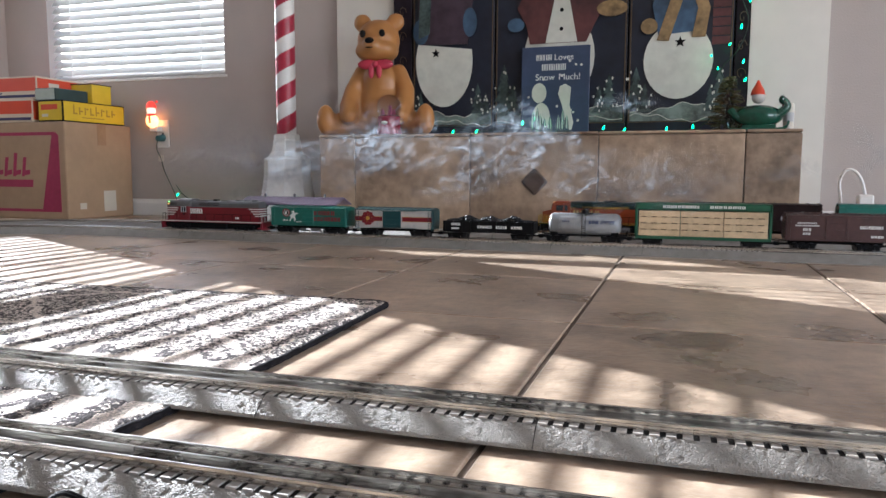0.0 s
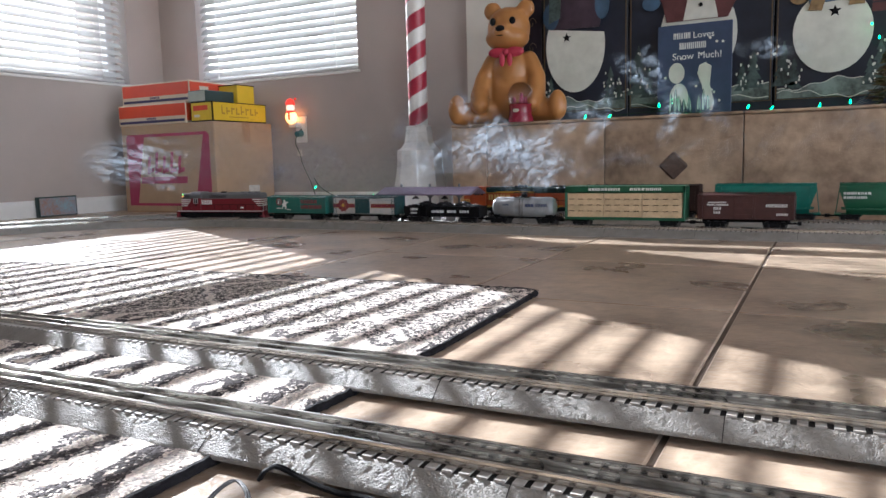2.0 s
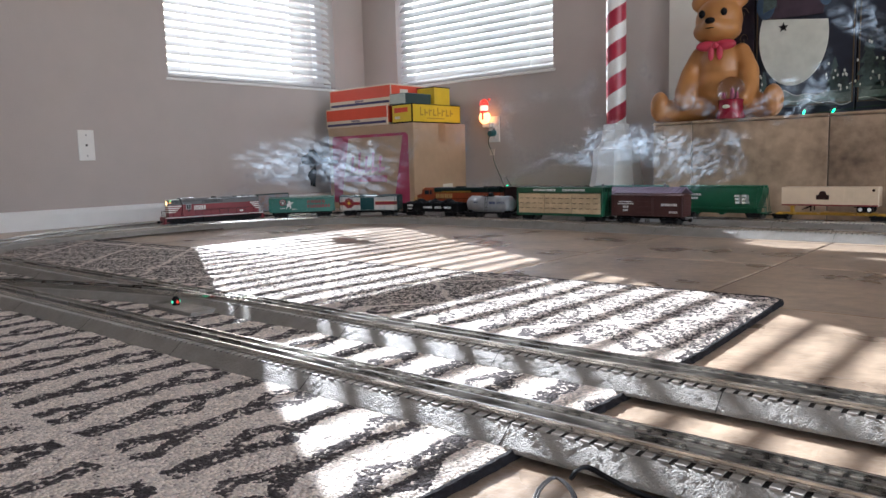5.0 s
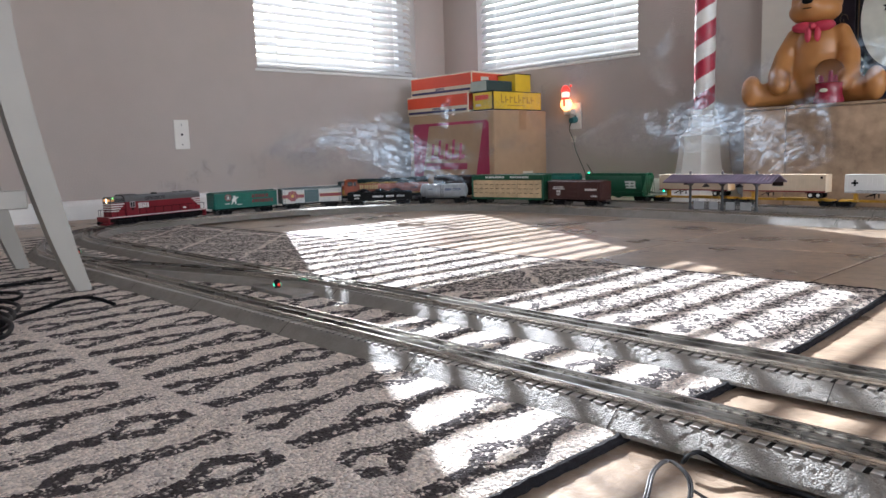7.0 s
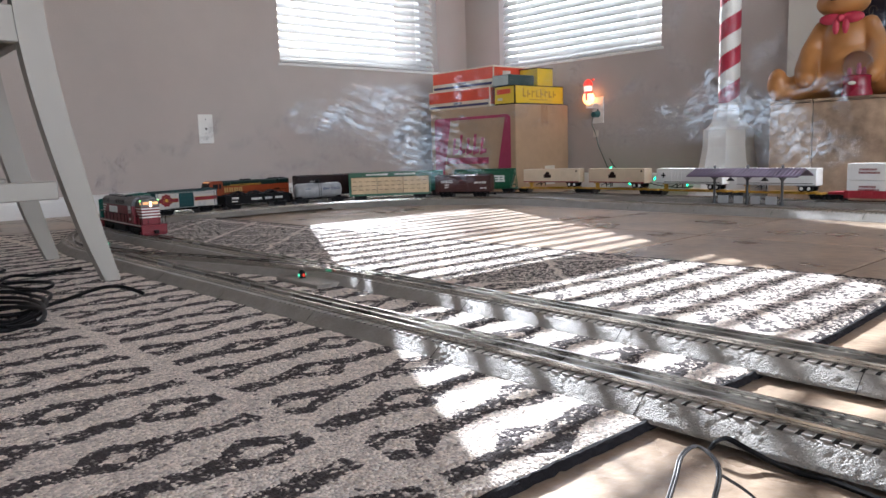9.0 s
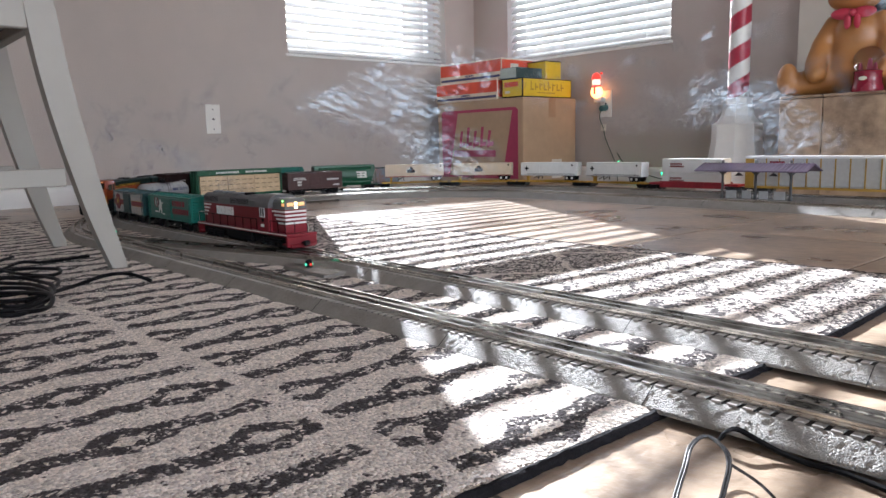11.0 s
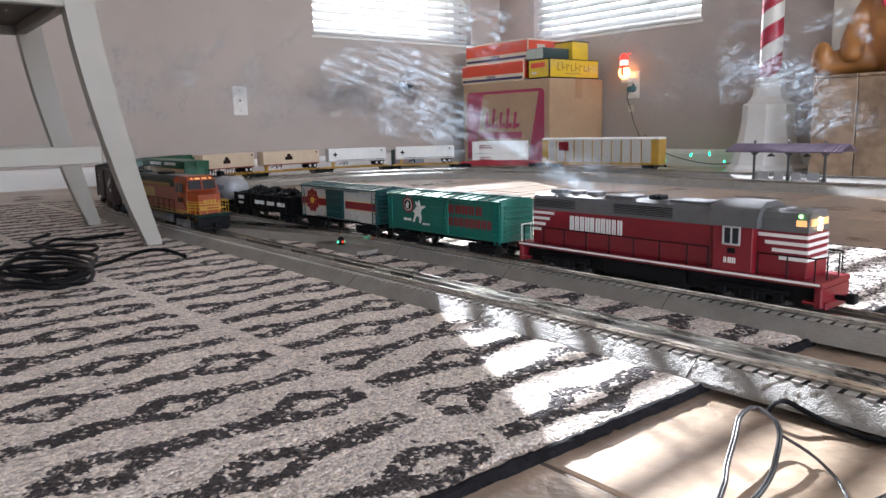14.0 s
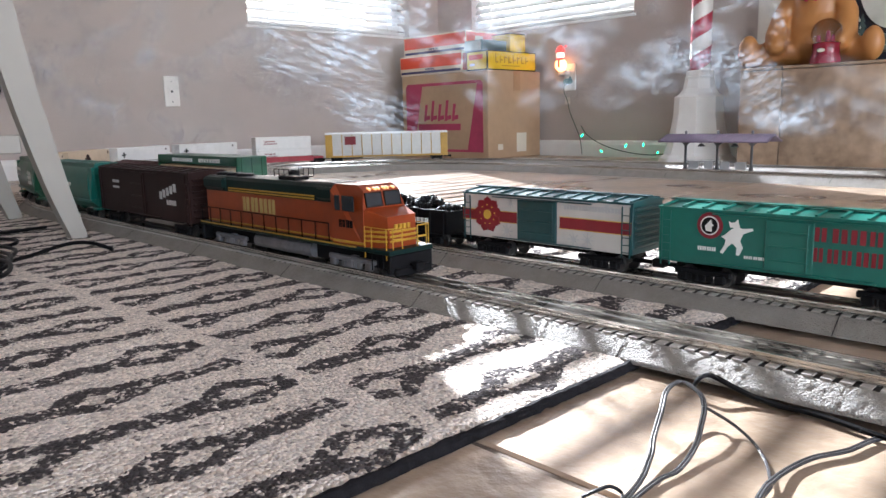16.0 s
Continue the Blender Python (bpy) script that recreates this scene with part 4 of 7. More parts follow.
def red_engine():
    c = thing("diesel_locomotive", "red and grey toy diesel locomotive with white stripes, lit number boards", "locomotive")
    L = 0.40
    bm = box(bmesh.new(), -L / 2, -0.034, 0.026, L / 2, 0.034, 0.0315, 0.0008)
    part("walkway", bm, RED, c)
    bm = bmesh.new()
    decal(bm, 0.034, -L / 2 + 0.002, L / 2 - 0.002, 0.0285, 0.0308)
    part("sill_stripe", bm, PRINT, c)
    # hoods: red below, grey above, round-shouldered
    def hood(x0, x1, w, top, name):
        part(name, box(bmesh.new(), x0, -w, 0.0313, x1, w, 0.077, 0.0006), RED, c)
        prof = [(-w, 0.0768), (-w, top - 0.009), (-w + 0.004, top - 0.003), (-w + 0.010, top), (w - 0.010, top), (w - 0.004, top - 0.003), (w, top - 0.009), (w, 0.0768)]
        bm = sweep(bmesh.new(), [(x0, 0, 0), (x1, 0, 0)], prof)
        part("roof_hood", bm, GREY, c)
    hood(-0.182, 0.085, 0.0235, 0.0985, "long_hood")
    hood(0.128, 0.180, 0.0235, 0.0985, "short_hood")
    part("cab", box(bmesh.new(), 0.085, -0.0325, 0.0313, 0.1285, 0.0325, 0.079, 0.0008), RED, c)
    prof = [(-0.0335, 0.0788), (-0.0335, 0.088), (-0.027, 0.099), (-0.014, 0.1045), (0.014, 0.1045), (0.027, 0.099), (0.0335, 0.088), (0.0335, 0.0788)]
    part("cab_roof", sweep(bmesh.new(), [(0.080, 0, 0), (0.133, 0, 0)], prof), GREY, c, smooth=True)
    for s in (-1, 1):
        part("cab_window", box(bmesh.new(), 0.0985, s * 0.0322, 0.060, 0.1135, s * 0.0332, 0.0785), CABGLASS, c)
        bm = bmesh.new()
        for z in (0.0592, 0.0775):
            box(bm, 0.0962, s * 0.0324, z, 0.1158, s * 0.0342, z + 0.0018)
        for x in (0.0962, 0.1052, 0.1142):
            box(bm, x, s * 0.0324, 0.0592, x + 0.0016, s * 0.0342, 0.0792)
        part("window_frame", bm, PALEGREY, c)
        part("crest", box(bmesh.new(), 0.1015, s * 0.0322, 0.0505, 0.1105, s * 0.0331, 0.0565, 0.0004), BLACK, c)
    # roof fans, stack, louvres
    for x in (-0.155, -0.125, -0.095):
        bm = rod(bmesh.new(), (x, 0, 0.098), (x, 0, 0.1025), 0.0125, 0.0115, n=20)
        part("roof_fan", bm, GREY, c)
    part("smoke_stack", box(bmesh.new(), -0.012, -0.009, 0.098, 0.004, 0.009, 0.1035, 0.0012), BLACK, c)
    bm = bmesh.new()
    box(bm, -0.07, -0.016, 0.098, -0.03, 0.016, 0.101, 0.001)
    box(bm, 0.02, -0.016, 0.098, 0.07, 0.016, 0.1005, 0.001)
    part("roof_hatch", bm, GREY, c)
    bm = bmesh.new()
    for k in range(6):
        decal(bm, 0.0235, -0.178, -0.11, 0.081 + k * 0.002, 0.0818 + k * 0.002)
        decal(bm, 0.0235, -0.05, 0.03, 0.081 + k * 0.002, 0.0818 + k * 0.002)
    part("louvres", bm, BLACK, c)
    # nose and tail chevrons
    for x0, x1, name in ((0.130, 0.1795, "chevron"), (-0.1815, -0.145, "chevron")):
        bm = bmesh.new()
        for k in range(4):
            z = 0.071 - k * 0.0075
            cut = 0.0075 * k
            a, b = (x0 + cut, x1) if x0 > 0 else (x0, x1 - cut)
            for s in (-1, 1):
                box(bm, a, s * 0.0232, z, b, s * 0.0241, z + 0.0036)
            xe = 0.18 if x0 > 0 else -0.182
            box(bm, xe - 0.0006, -0.0235, z, xe + 0.0007, 0.0235, z + 0.0036)
        part(name, bm, PRINT, c)
    bm = bmesh.new()
    word(bm, 0.0235, -0.118, -0.036, 0.054, 0.072, 10, 50, 0.0008)
    part("lettering", bm, PRINT, c)
    bm = bmesh.new()
    word(bm, 0.0325, 0.098, 0.112, 0.040, 0.046, 3, 51, 0.0006)
    part("cab_number", bm, PRINT, c)
    # lights
    bm = bmesh.new()
    for s in (-1, 1):
        box(bm, 0.1795, s * 0.006, 0.0835, 0.1812, s * 0.019, 0.0905)
        box(bm, 0.168, s * 0.0232, 0.0835, 0.178, s * 0.0241, 0.0895)
    part("number_board", bm, AMBER, c, "lit amber number board")
    bm = bmesh.new()
    rod(bm, (0.179, 0, 0.0885), (0.1825, 0, 0.0885), 0.0032, n=12)
    rod(bm, (0.179, 0, 0.081), (0.1825, 0, 0.081), 0.0032, n=12)
    part("headlight", bm, LAMPGLOW, c, "glowing headlight")
    bm = bmesh.new()
    for s in (-1, 1):
        rod(bm, (0.172, s * 0.0228, 0.0935), (0.172, s * 0.0245, 0.0935), 0.002, n=10)
    part("marker_lamp", bm, GREENLAMP, c, "small green marker lamp")
    # pilots, steps, tank, railings
    for s in (-1, 1):
        bm = box(bmesh.new(), s * L / 2, -0.033, 0.006, s * (L / 2 - 0.008), 0.033, 0.0262, 0.0015)
        box(bm, s * (L / 2 + 0.003), -0.027, 0.004, s * (L / 2 - 0.002), 0.027, 0.012, 0.0015)
        for t in (-1, 1):
            box(bm, s * (L / 2 - 0.018), t * 0.026, 0.010, s * (L / 2 - 0.004), t * 0.034, 0.0125)
        part("pilot", bm, RED, c)
    part("fuel_tank", box(bmesh.new(), -0.060, -0.030, 0.0050, 0.050, 0.030, 0.0262, 0.004, seg=2), BLACK, c)
    part("underframe", box(bmesh.new(), -0.192, -0.0225, 0.0060, 0.192, 0.0225, 0.0262, 0.002), BLACK, c)
    for s in (-1, 1):
        bm = railing(bmesh.new(), [(x, s * 0.0325) for x in (-0.19, -0.155, -0.12, -0.085, -0.05, -0.015, 0.02, 0.055, 0.08)], 0.031, 0.0545)
        part("handrail", bm, BLACK, c)
        bm = railing(bmesh.new(), [(0.135, s * 0.0325), (0.165, s * 0.0325), (0.192, s * 0.0325), (0.196, s * 0.014)], 0.031, 0.0545)
        part("handrail", bm, BLACK, c)
    bm = railing(bmesh.new(), [(-0.197, -0.03), (-0.197, -0.012), (-0.197, 0.012), (-0.197, 0.03)], 0.031, 0.0545)
    part("end_rail", bm, PRINT, c)
    for x in (-0.125, 0.125):
        truck(c, x, 3, 0.031)
    ends(c, 0.435)
    return c


def orange_engine():
    c = thing("diesel_locomotive", "orange and dark green toy diesel locomotive with lit headlights", "locomotive")
    L = 0.445
    part("walkway", box(bmesh.new(), -L / 2, -0.034, 0.028, L / 2, 0.034, 0.0335, 0.0008), DARKGREEN, c)
    bm = bmesh.new()
    decal(bm, 0.034, -L / 2 + 0.004, L / 2 - 0.06, 0.0318, 0.0334)
    part("sill_stripe", bm, YELLOW, c)
    w = 0.0245
    part("hood_side", box(bmesh.new(), -0.212, -w, 0.0333, 0.115, w, 0.081, 0.0006), ORANGE, c)
    prof = [(-w, 0.0808), (-w, 0.098), (-w + 0.005, 0.1025), (w - 0.005, 0.1025), (w, 0.098), (w, 0.0808)]
    part("hood_top", sweep(bmesh.new(), [(-0.212, 0, 0), (0.115, 0, 0)], prof), DARKGREEN, c)
    bm = bmesh.new()
    decal(bm, w, -0.145, 0.07, 0.0855, 0.0875)
    decal(bm, w, -0.145, 0.07, 0.0820, 0.0840)
    decal(bm, w, -0.21, 0.115, 0.0352, 0.0372)
    part("yellow_stripe", bm, YELLOW, c)
    part("radiator_flare", box(bmesh.new(), -0.212, -w - 0.006, 0.083, -0.150, w + 0.006, 0.1015, 0.004), DARKGREEN, c)
    part("blower_housing", box(bmesh.new(), 0.075, -w - 0.003, 0.083, 0.115, w + 0.003, 0.099, 0.003), DARKGREEN, c)
    # the cab: full width with a sloping roof and nose
    def slab(rows, mat, name, label=""):
        bm = bmesh.new()
        for s in (-1, 1):
            bm.faces.new([bm.verts.new((x, s * y, z)) for x, y, z in rows])
        f = list(bm.faces)
        n = len(rows)
        va, vb = list(f[0].verts), list(f[1].verts)
        for k in range(n):
            bm.faces.new((va[k], va[(k + 1) % n], vb[(k + 1) % n], vb[k]))
        return part(name, bm, mat, c, label)
    slab([(0.115, 0.0325, 0.0333), (0.115, 0.0325, 0.097), (0.1165, 0.026, 0.1045), (0.16, 0.026, 0.1045), (0.171, 0.027, 0.0985), (0.176, 0.0325, 0.078), (0.176, 0.0325, 0.0333)], ORANGE, "cab")
    slab([(0.1755, 0.0315, 0.0333), (0.1755, 0.0315, 0.0775), (0.206, 0.022, 0.070), (0.2075, 0.021, 0.0333)], ORANGE, "nose")
    for s in (-1, 1):
        for x0, x1 in ((0.123, 0.133), (0.137, 0.160)):
            part("cab_window", box(bmesh.new(), x0, s * 0.0322, 0.0735, x1, s * 0.0336, 0.092, 0.0006), CABGLASS, c)
        m = Matrix.Translation((0.1741, s * 0.0145, 0.0875)) @ Matrix.Rotation(radians(-13), 4, "Y")
        part("windscreen", box(bmesh.new(), -0.0008, -0.0115, -0.0075, 0.0012, 0.0115, 0.0075, m=m), CABGLASS, c)
        bm = bmesh.new()
        for a, b in ((-0.0125, -0.0115), (0.0115, 0.0125)):
            box(bm, -0.0006, a, -0.0085, 0.0016, b, 0.0085, m=m)
        for a, b in ((-0.0088, -0.0075), (0.0075, 0.0088)):
            box(bm, -0.0006, -0.0125, a, 0.0016, 0.0125, b, m=m)
        part("windscreen_frame", bm, BLACK, c)
    bm = bmesh.new()
    for s in (-1, 1):
        for y in (0.0045, 0.0095, 0.0185):
            rod(bm, (0.168, s * y, 0.1005), (0.1735, s * y, 0.0995), 0.0016, n=10)
    part("number_board", bm, AMBER, c, "lit amber number board")
    bm = bmesh.new()
    for z in (0.040, 0.0455, 0.051):
        box(bm, 0.2055, -0.020, z, 0.2084, 0.020, z + 0.0025)
        for s in (-1, 1):
            m = Matrix.Translation((0.191, s * 0.0268, z)) @ Matrix.Rotation(-s * math.atan2(0.0098, 0.031), 4, "Z")
            box(bm, -0.0165, -0.0006, 0, 0.0155, 0.0012 if s > 0 else 0.0006, 0.0025, m=m)
    for y in (-0.010, -0.0035, 0.003, 0.0095):
        box(bm, 0.2055, y - 0.0022, 0.0545, 0.2082, y + 0.0022, 0.0605)
    part("nose_stripe", bm, YELLOW, c)
    bm = bmesh.new()
    decal(bm, 0.0325, 0.117, 0.176, 0.0355, 0.0385)
    part("cab_stripe", bm, YELLOW, c)
    bm = bmesh.new()
    word(bm, w, -0.105, -0.015, 0.056, 0.076, 4, 60, 0.0009)
    part("lettering", bm, material("cream_print", (0.40, 0.29, 0.10), 0.5, vary=0.05), c)
    bm = bmesh.new()
    word(bm, 0.0325, 0.130, 0.158, 0.054, 0.063, 4, 61)
    part("cab_number", bm, BLACK, c)
    bm = bmesh.new()
    for s in (-1, 1):
        rod(bm, (0.2175, s * 0.0215, 0.0245), (0.2215, s * 0.0215, 0.0245), 0.0027, n=12)
    part("ditch_light", bm, LAMPGLOW, c, "glowing ditch light")
    # roof gear
    for x in (-0.195, -0.165, -0.135):
        part("roof_fan", rod(bmesh.new(), (x, 0, 0.102), (x, 0, 0.1065), 0.0135, 0.0125, n=20), BLACK, c)
    bm = box(bmesh.new(), -0.03, -0.012, 0.102, 0.01, 0.012, 0.1075, 0.001)
    part("smoke_stack", bm, BLACK, c)
    bm = box(bmesh.new(), 0.03, -0.018, 0.102, 0.105, 0.018, 0.1045, 0.001)
    part("roof_hatch", bm, SILVER, c)
    for s in (-1, 1):
        bm = railing(bmesh.new(), [(x, s * 0.0325) for x in (-0.215, -0.19, -0.16, -0.13, -0.10, -0.07, -0.04, -0.01, 0.02, 0.05, 0.08, 0.108)], 0.033, 0.056)
        part("handrail", bm, BLACK, c)
        bm = railing(bmesh.new(), [(0.178, s * 0.033), (0.19, s * 0.033), (0.216, s * 0.033), (0.2195, s * 0.026), (0.2195, s * 0.012)], 0.022, 0.058, 0.0007)
        box(bm, 0.2185, s * 0.012, 0.044, 0.2205, s * 0.026, 0.046)
        part("nose_railing", bm, YELLOW, c, "yellow tubular nose railing")
        bm = bmesh.new()
        for x in (0.19, 0.2, 0.21):
            rod(bm, (x, s * 0.033, 0.008), (x, s * 0.033, 0.03), 0.0008, n=5)
        part("step", bm, BLACK, c)
    for s in (-1, 1):
        bm = box(bmesh.new(), s * (L / 2), -0.033, 0.006, s * (L / 2 - 0.009), 0.033, 0.0282, 0.0015)
        box(bm, s * (L / 2 + 0.005), -0.028, 0.003, s * (L / 2 - 0.002), 0.028, 0.013, 0.002)
        part("pilot", bm, BLACK, c)
    bm = bmesh.new()
    for s in (-1, 1):
        rod(bm, (-0.075, s * 0.019, 0.0165), (0.062, s * 0.019, 0.0165), 0.0105, n=14)
    box(bm, -0.075, -0.02, 0.008, 0.062, 0.02, 0.0275, 0.002)
    part("fuel_tank", bm, SILVER, c)
    part("underframe", box(bmesh.new(), -0.212, -0.0185, 0.0060, 0.212, 0.0185, 0.0282, 0.002), BLACK, c)
    for x in (-0.143, 0.143):
        truck(c, x, 3, 0.034, SILVER)
    ends(c, 0.47)
    return c


def hopper(label, length, mat, patch):
    c = thing("covered_hopper_car", label, "toy train car", group="toy train cars")
    L, w, top = length - 0.035, 0.033, 0.108
    prof = [(-0.014, 0.018), (-w + 0.002, 0.036), (-w - 0.0015, 0.060), (-w + 0.001, 0.086), (-w + 0.010, 0.1005), (-0.012, top - 0.002), (0.012, top - 0.002), (w - 0.010, 0.1005), (w - 0.001, 0.086), (w + 0.0015, 0.060), (w - 0.002, 0.036), (0.014, 0.018)]
    part("body", sweep(bmesh.new(), [(-L / 2 + 0.03, 0, 0), (L / 2 - 0.03, 0, 0)], prof), mat, c, smooth=True)
    for s in (-1, 1):
        bm = bmesh.new()
        rows = [(s * (L / 2 - 0.0302), 0.036), (s * (L / 2 - 0.0302), 0.1), (s * (L / 2 - 0.012), 0.1), (s * (L / 2 - 0.012), 0.086), (s * (L / 2 - 0.028), 0.037)]
        fa = bm.faces.new([bm.verts.new((x, -w + 0.002, z)) for x, z in rows])
        fb = bm.faces.new([bm.verts.new((x, w - 0.002, z)) for x, z in rows])
        va, vb = list(fa.verts), list(fb.verts)
        for k in range(5):
            bm.faces.new((va[k], va[(k + 1) % 5], vb[(k + 1) % 5], vb[k]))
        part("sloped_end", bm, mat, c)
        bm = bmesh.new()
        for y in (-0.026, -0.012, 0.012, 0.026):
            rod(bm, (s * (L / 2 - 0.004), y, 0.02), (s * (L / 2 - 0.013), y, 0.098), 0.001, n=5)
        for k in range(6):
            rod(bm, (s * (L / 2 - 0.005), 0.012, 0.026 + k * 0.011), (s * (L / 2 - 0.005), 0.026, 0.026 + k * 0.011), 0.0007, n=5)
        part("end_ladder", bm, mat, c)
    for k in range(3):
        x = (-1 + k) * (L / 3.4)
        bm = bmesh.new()
        lathe(bm, [(0.030, 0.0), (0.008, -0.018)], 4)
        bmesh.ops.transform(bm, matrix=Matrix.Translation((x, 0, 0.028)), verts=bm.verts)
        part("discharge_chute", bm, mat, c)
    bm = box(bmesh.new(), -L / 2, -0.010, 0.0165, L / 2, 0.010, 0.021)
    for s in (-1, 1):
        box(bm, s * L / 2, -0.032, 0.0175, s * (L / 2 - 0.018), 0.032, 0.021)
        box(bm, -L / 2 + 0.018, s * (w - 0.002), 0.0325, L / 2 - 0.018, s * (w + 0.001), 0.0365)
        box(bm, -L / 2 + 0.012, s * 0.0235, top - 0.0085, L / 2 - 0.012, s * 0.012, top - 0.0005)
    part("underframe", bm, mat, c)
    bm = bmesh.new()
    for s in (-1, 1):
        box(bm, -L / 2 + 0.012, s * 0.014, top, L / 2 - 0.012, s * 0.022, top + 0.0012)
    for k in range(8):
        x = -L / 2 + 0.03 + k * (L - 0.06) / 7
        box(bm, x - 0.008, -0.011, top - 0.003, x + 0.008, 0.011, top + 0.001, 0.0005)
    part("roof_walk", bm, mat, c)
    bm = bmesh.new()
    patch(bm, w + 0.001)
    part("lettering", bm, PRINT, c)
    for x in (-L / 2 + 0.04, L / 2 - 0.04):
        truck(c, x, 2, 0.034)
    ends(c, length)
    return c


def teal_marks(bm, w):
    disc(bm, w, -0.105, 0.066, 0.012)
    word(bm, w, -0.05, 0.03, 0.06, 0.068, 9, 70)


def green_marks(bm, w):
    word(bm, w, -0.13, -0.06, 0.076, 0.083, 8, 71)
    word(bm, w, -0.13, -0.07, 0.064, 0.071, 7, 72)
    for k in range(3):
        decal(bm, w, 0.055 - 0.002 * k, 0.1 - 0.002 * k, 0.05 + 0.011 * k, 0.057 + 0.011 * k)
    decal(bm, w, 0.068, 0.076, 0.05, 0.079)
    decal(bm, w, 0.09, 0.098, 0.05, 0.079)


def trailer_car(label, body_mat, length):
    c = thing("spine_car_with_trailer", label, "toy train car", group="toy train cars")
    L = length - 0.02
    bm = box(bmesh.new(), -L / 2, -0.007, 0.016, L / 2, 0.007, 0.024, 0.001)
    for x in (-0.1, -0.07, 0.03, 0.1):
        box(bm, x - 0.004, -0.03, 0.019, x + 0.004, 0.03, 0.0225, 0.0006)
    for s in (-1, 1):
        box(bm, s * L / 2, -0.025, 0.017, s * (L / 2 - 0.02), 0.025, 0.0225, 0.001)
    box(bm, -0.128, -0.02, 0.0245, 0.02, 0.02, 0.026)
    part("spine", bm, TTYELLOW, c)
    bm = bmesh.new()
    box(bm, 0.104, -0.008, 0.022, 0.114, 0.008, 0.044, 0.001)
    box(bm, 0.1, -0.014, 0.042, 0.118, 0.014, 0.0455, 0.001)
    part("hitch_stand", bm, TTYELLOW, c)
    part("trailer_box", box(bmesh.new(), -0.135, -0.0275, 0.046, 0.135, 0.0275, 0.104, 0.0012), body_mat, c)
    bm = bmesh.new()
    for k in range(19):
        x = -0.126 + k * 0.014
        decal(bm, 0.0275, x - 0.0004, x + 0.0004, 0.049, 0.102, 0.0004)
    part("side_posts", bm, body_mat, c)
    bm = bmesh.new()
    if body_mat is TAN:
        disc(bm, 0.0275, -0.016, 0.082, 0.0105)
        decal(bm, 0.0275, -0.034, 0.002, 0.066, 0.080, 0.0011)
        disc(bm, 0.0275, 0.122, 0.094, 0.004)
    else:
        spokes(bm, 0.0275, -0.105, 0.078, 0.010, 2, 0.0028)
        decal(bm, 0.0275, -0.1, 0.125, 0.0525, 0.0545)
        disc(bm, 0.0275, 0.112, 0.092, 0.004)
    part("trailer_emblem", bm, BLACK if body_mat is not TAN else DARKBROWN, c)
    bm = bmesh.new()
    decal(bm, 0.0275, -0.134, 0.134, 0.0465, 0.0505, 0.0008)
    part("lower_rail", bm, CRIMSON if body_mat is TAN else PALEGREY, c)
    for x in (-0.112, -0.088):
        for s in (-1, 1):
            bm = bmesh.new()
            rod(bm, (x, s * 0.012, 0.0365), (x, s * 0.0265, 0.0365), 0.0105, n=18)
            rod(bm, (x, s * 0.0266, 0.0365), (x, s * 0.0272, 0.0365), 0.0058, n=14, mat=1)
            part("trailer_wheel", bm, [BLACK, PRINT], c)
    bm = box(bmesh.new(), -0.128, -0.022, 0.0425, -0.07, 0.022, 0.0462)
    for s in (-1, 1):
        rod(bm, (0.05, s * 0.02, 0.046), (0.05, s * 0.02, 0.03), 0.002, n=6)
        rod(bm, (0.05, s * 0.02, 0.046), (0.075, s * 0.02, 0.034), 0.0015, n=6)
    part("landing_gear", bm, BLACK, c)
    for x in (-L / 2 + 0.015, L / 2 - 0.015):
        truck(c, x, 2, 0.03)
    ends(c, length)
    return c


def well_car():
    c = thing("well_car", "red well car carrying two stacked white containers", "toy train car", group="toy train cars")
    L = 0.365
    bm = bmesh.new()
    for s in (-1, 1):
        box(bm, -L / 2 + 0.05, s * 0.033, 0.010, L / 2 - 0.05, s * 0.0295, 0.034, 0.0008)
        box(bm, s * L / 2, -0.028, 0.02, s * (L / 2 - 0.052), 0.028, 0.028, 0.001)
        for k in range(8):
            x = -0.12 + k * 0.034
            box(bm, x - 0.0015, s * 0.033, 0.010, x + 0.0015, s * 0.0347, 0.033)
    box(bm, -L / 2 + 0.05, -0.03, 0.010, L / 2 - 0.05, 0.03, 0.0125)
    part("well_body", bm, WELLRED, c)
    for z in (0.0127, 0.0665):
        bm = box(bmesh.new(), -0.126, -0.0285, z, 0.126, 0.0285, z + 0.053, 0.001)
        for k in range(25):
            x = -0.12 + k * 0.01
            decal(bm, 0.0285, x - 0.002, x + 0.002, z + 0.004, z + 0.049, 0.0005)
        cont = part("container", bm, TRAILERWHITE, c)
        bm = bmesh.new()
        word(bm, 0.0292, -0.09, -0.04, z + 0.031, z + 0.037, 7, 80)
        word(bm, 0.0292, -0.092, -0.03, z + 0.021, z + 0.027, 9, 81)
        part("container_print", bm, CRIMSON, cont)
    for x in (-L / 2 + 0.02, L / 2 - 0.02):
        truck(c, x, 2, 0.040)
    ends(c, 0.385)
    return c


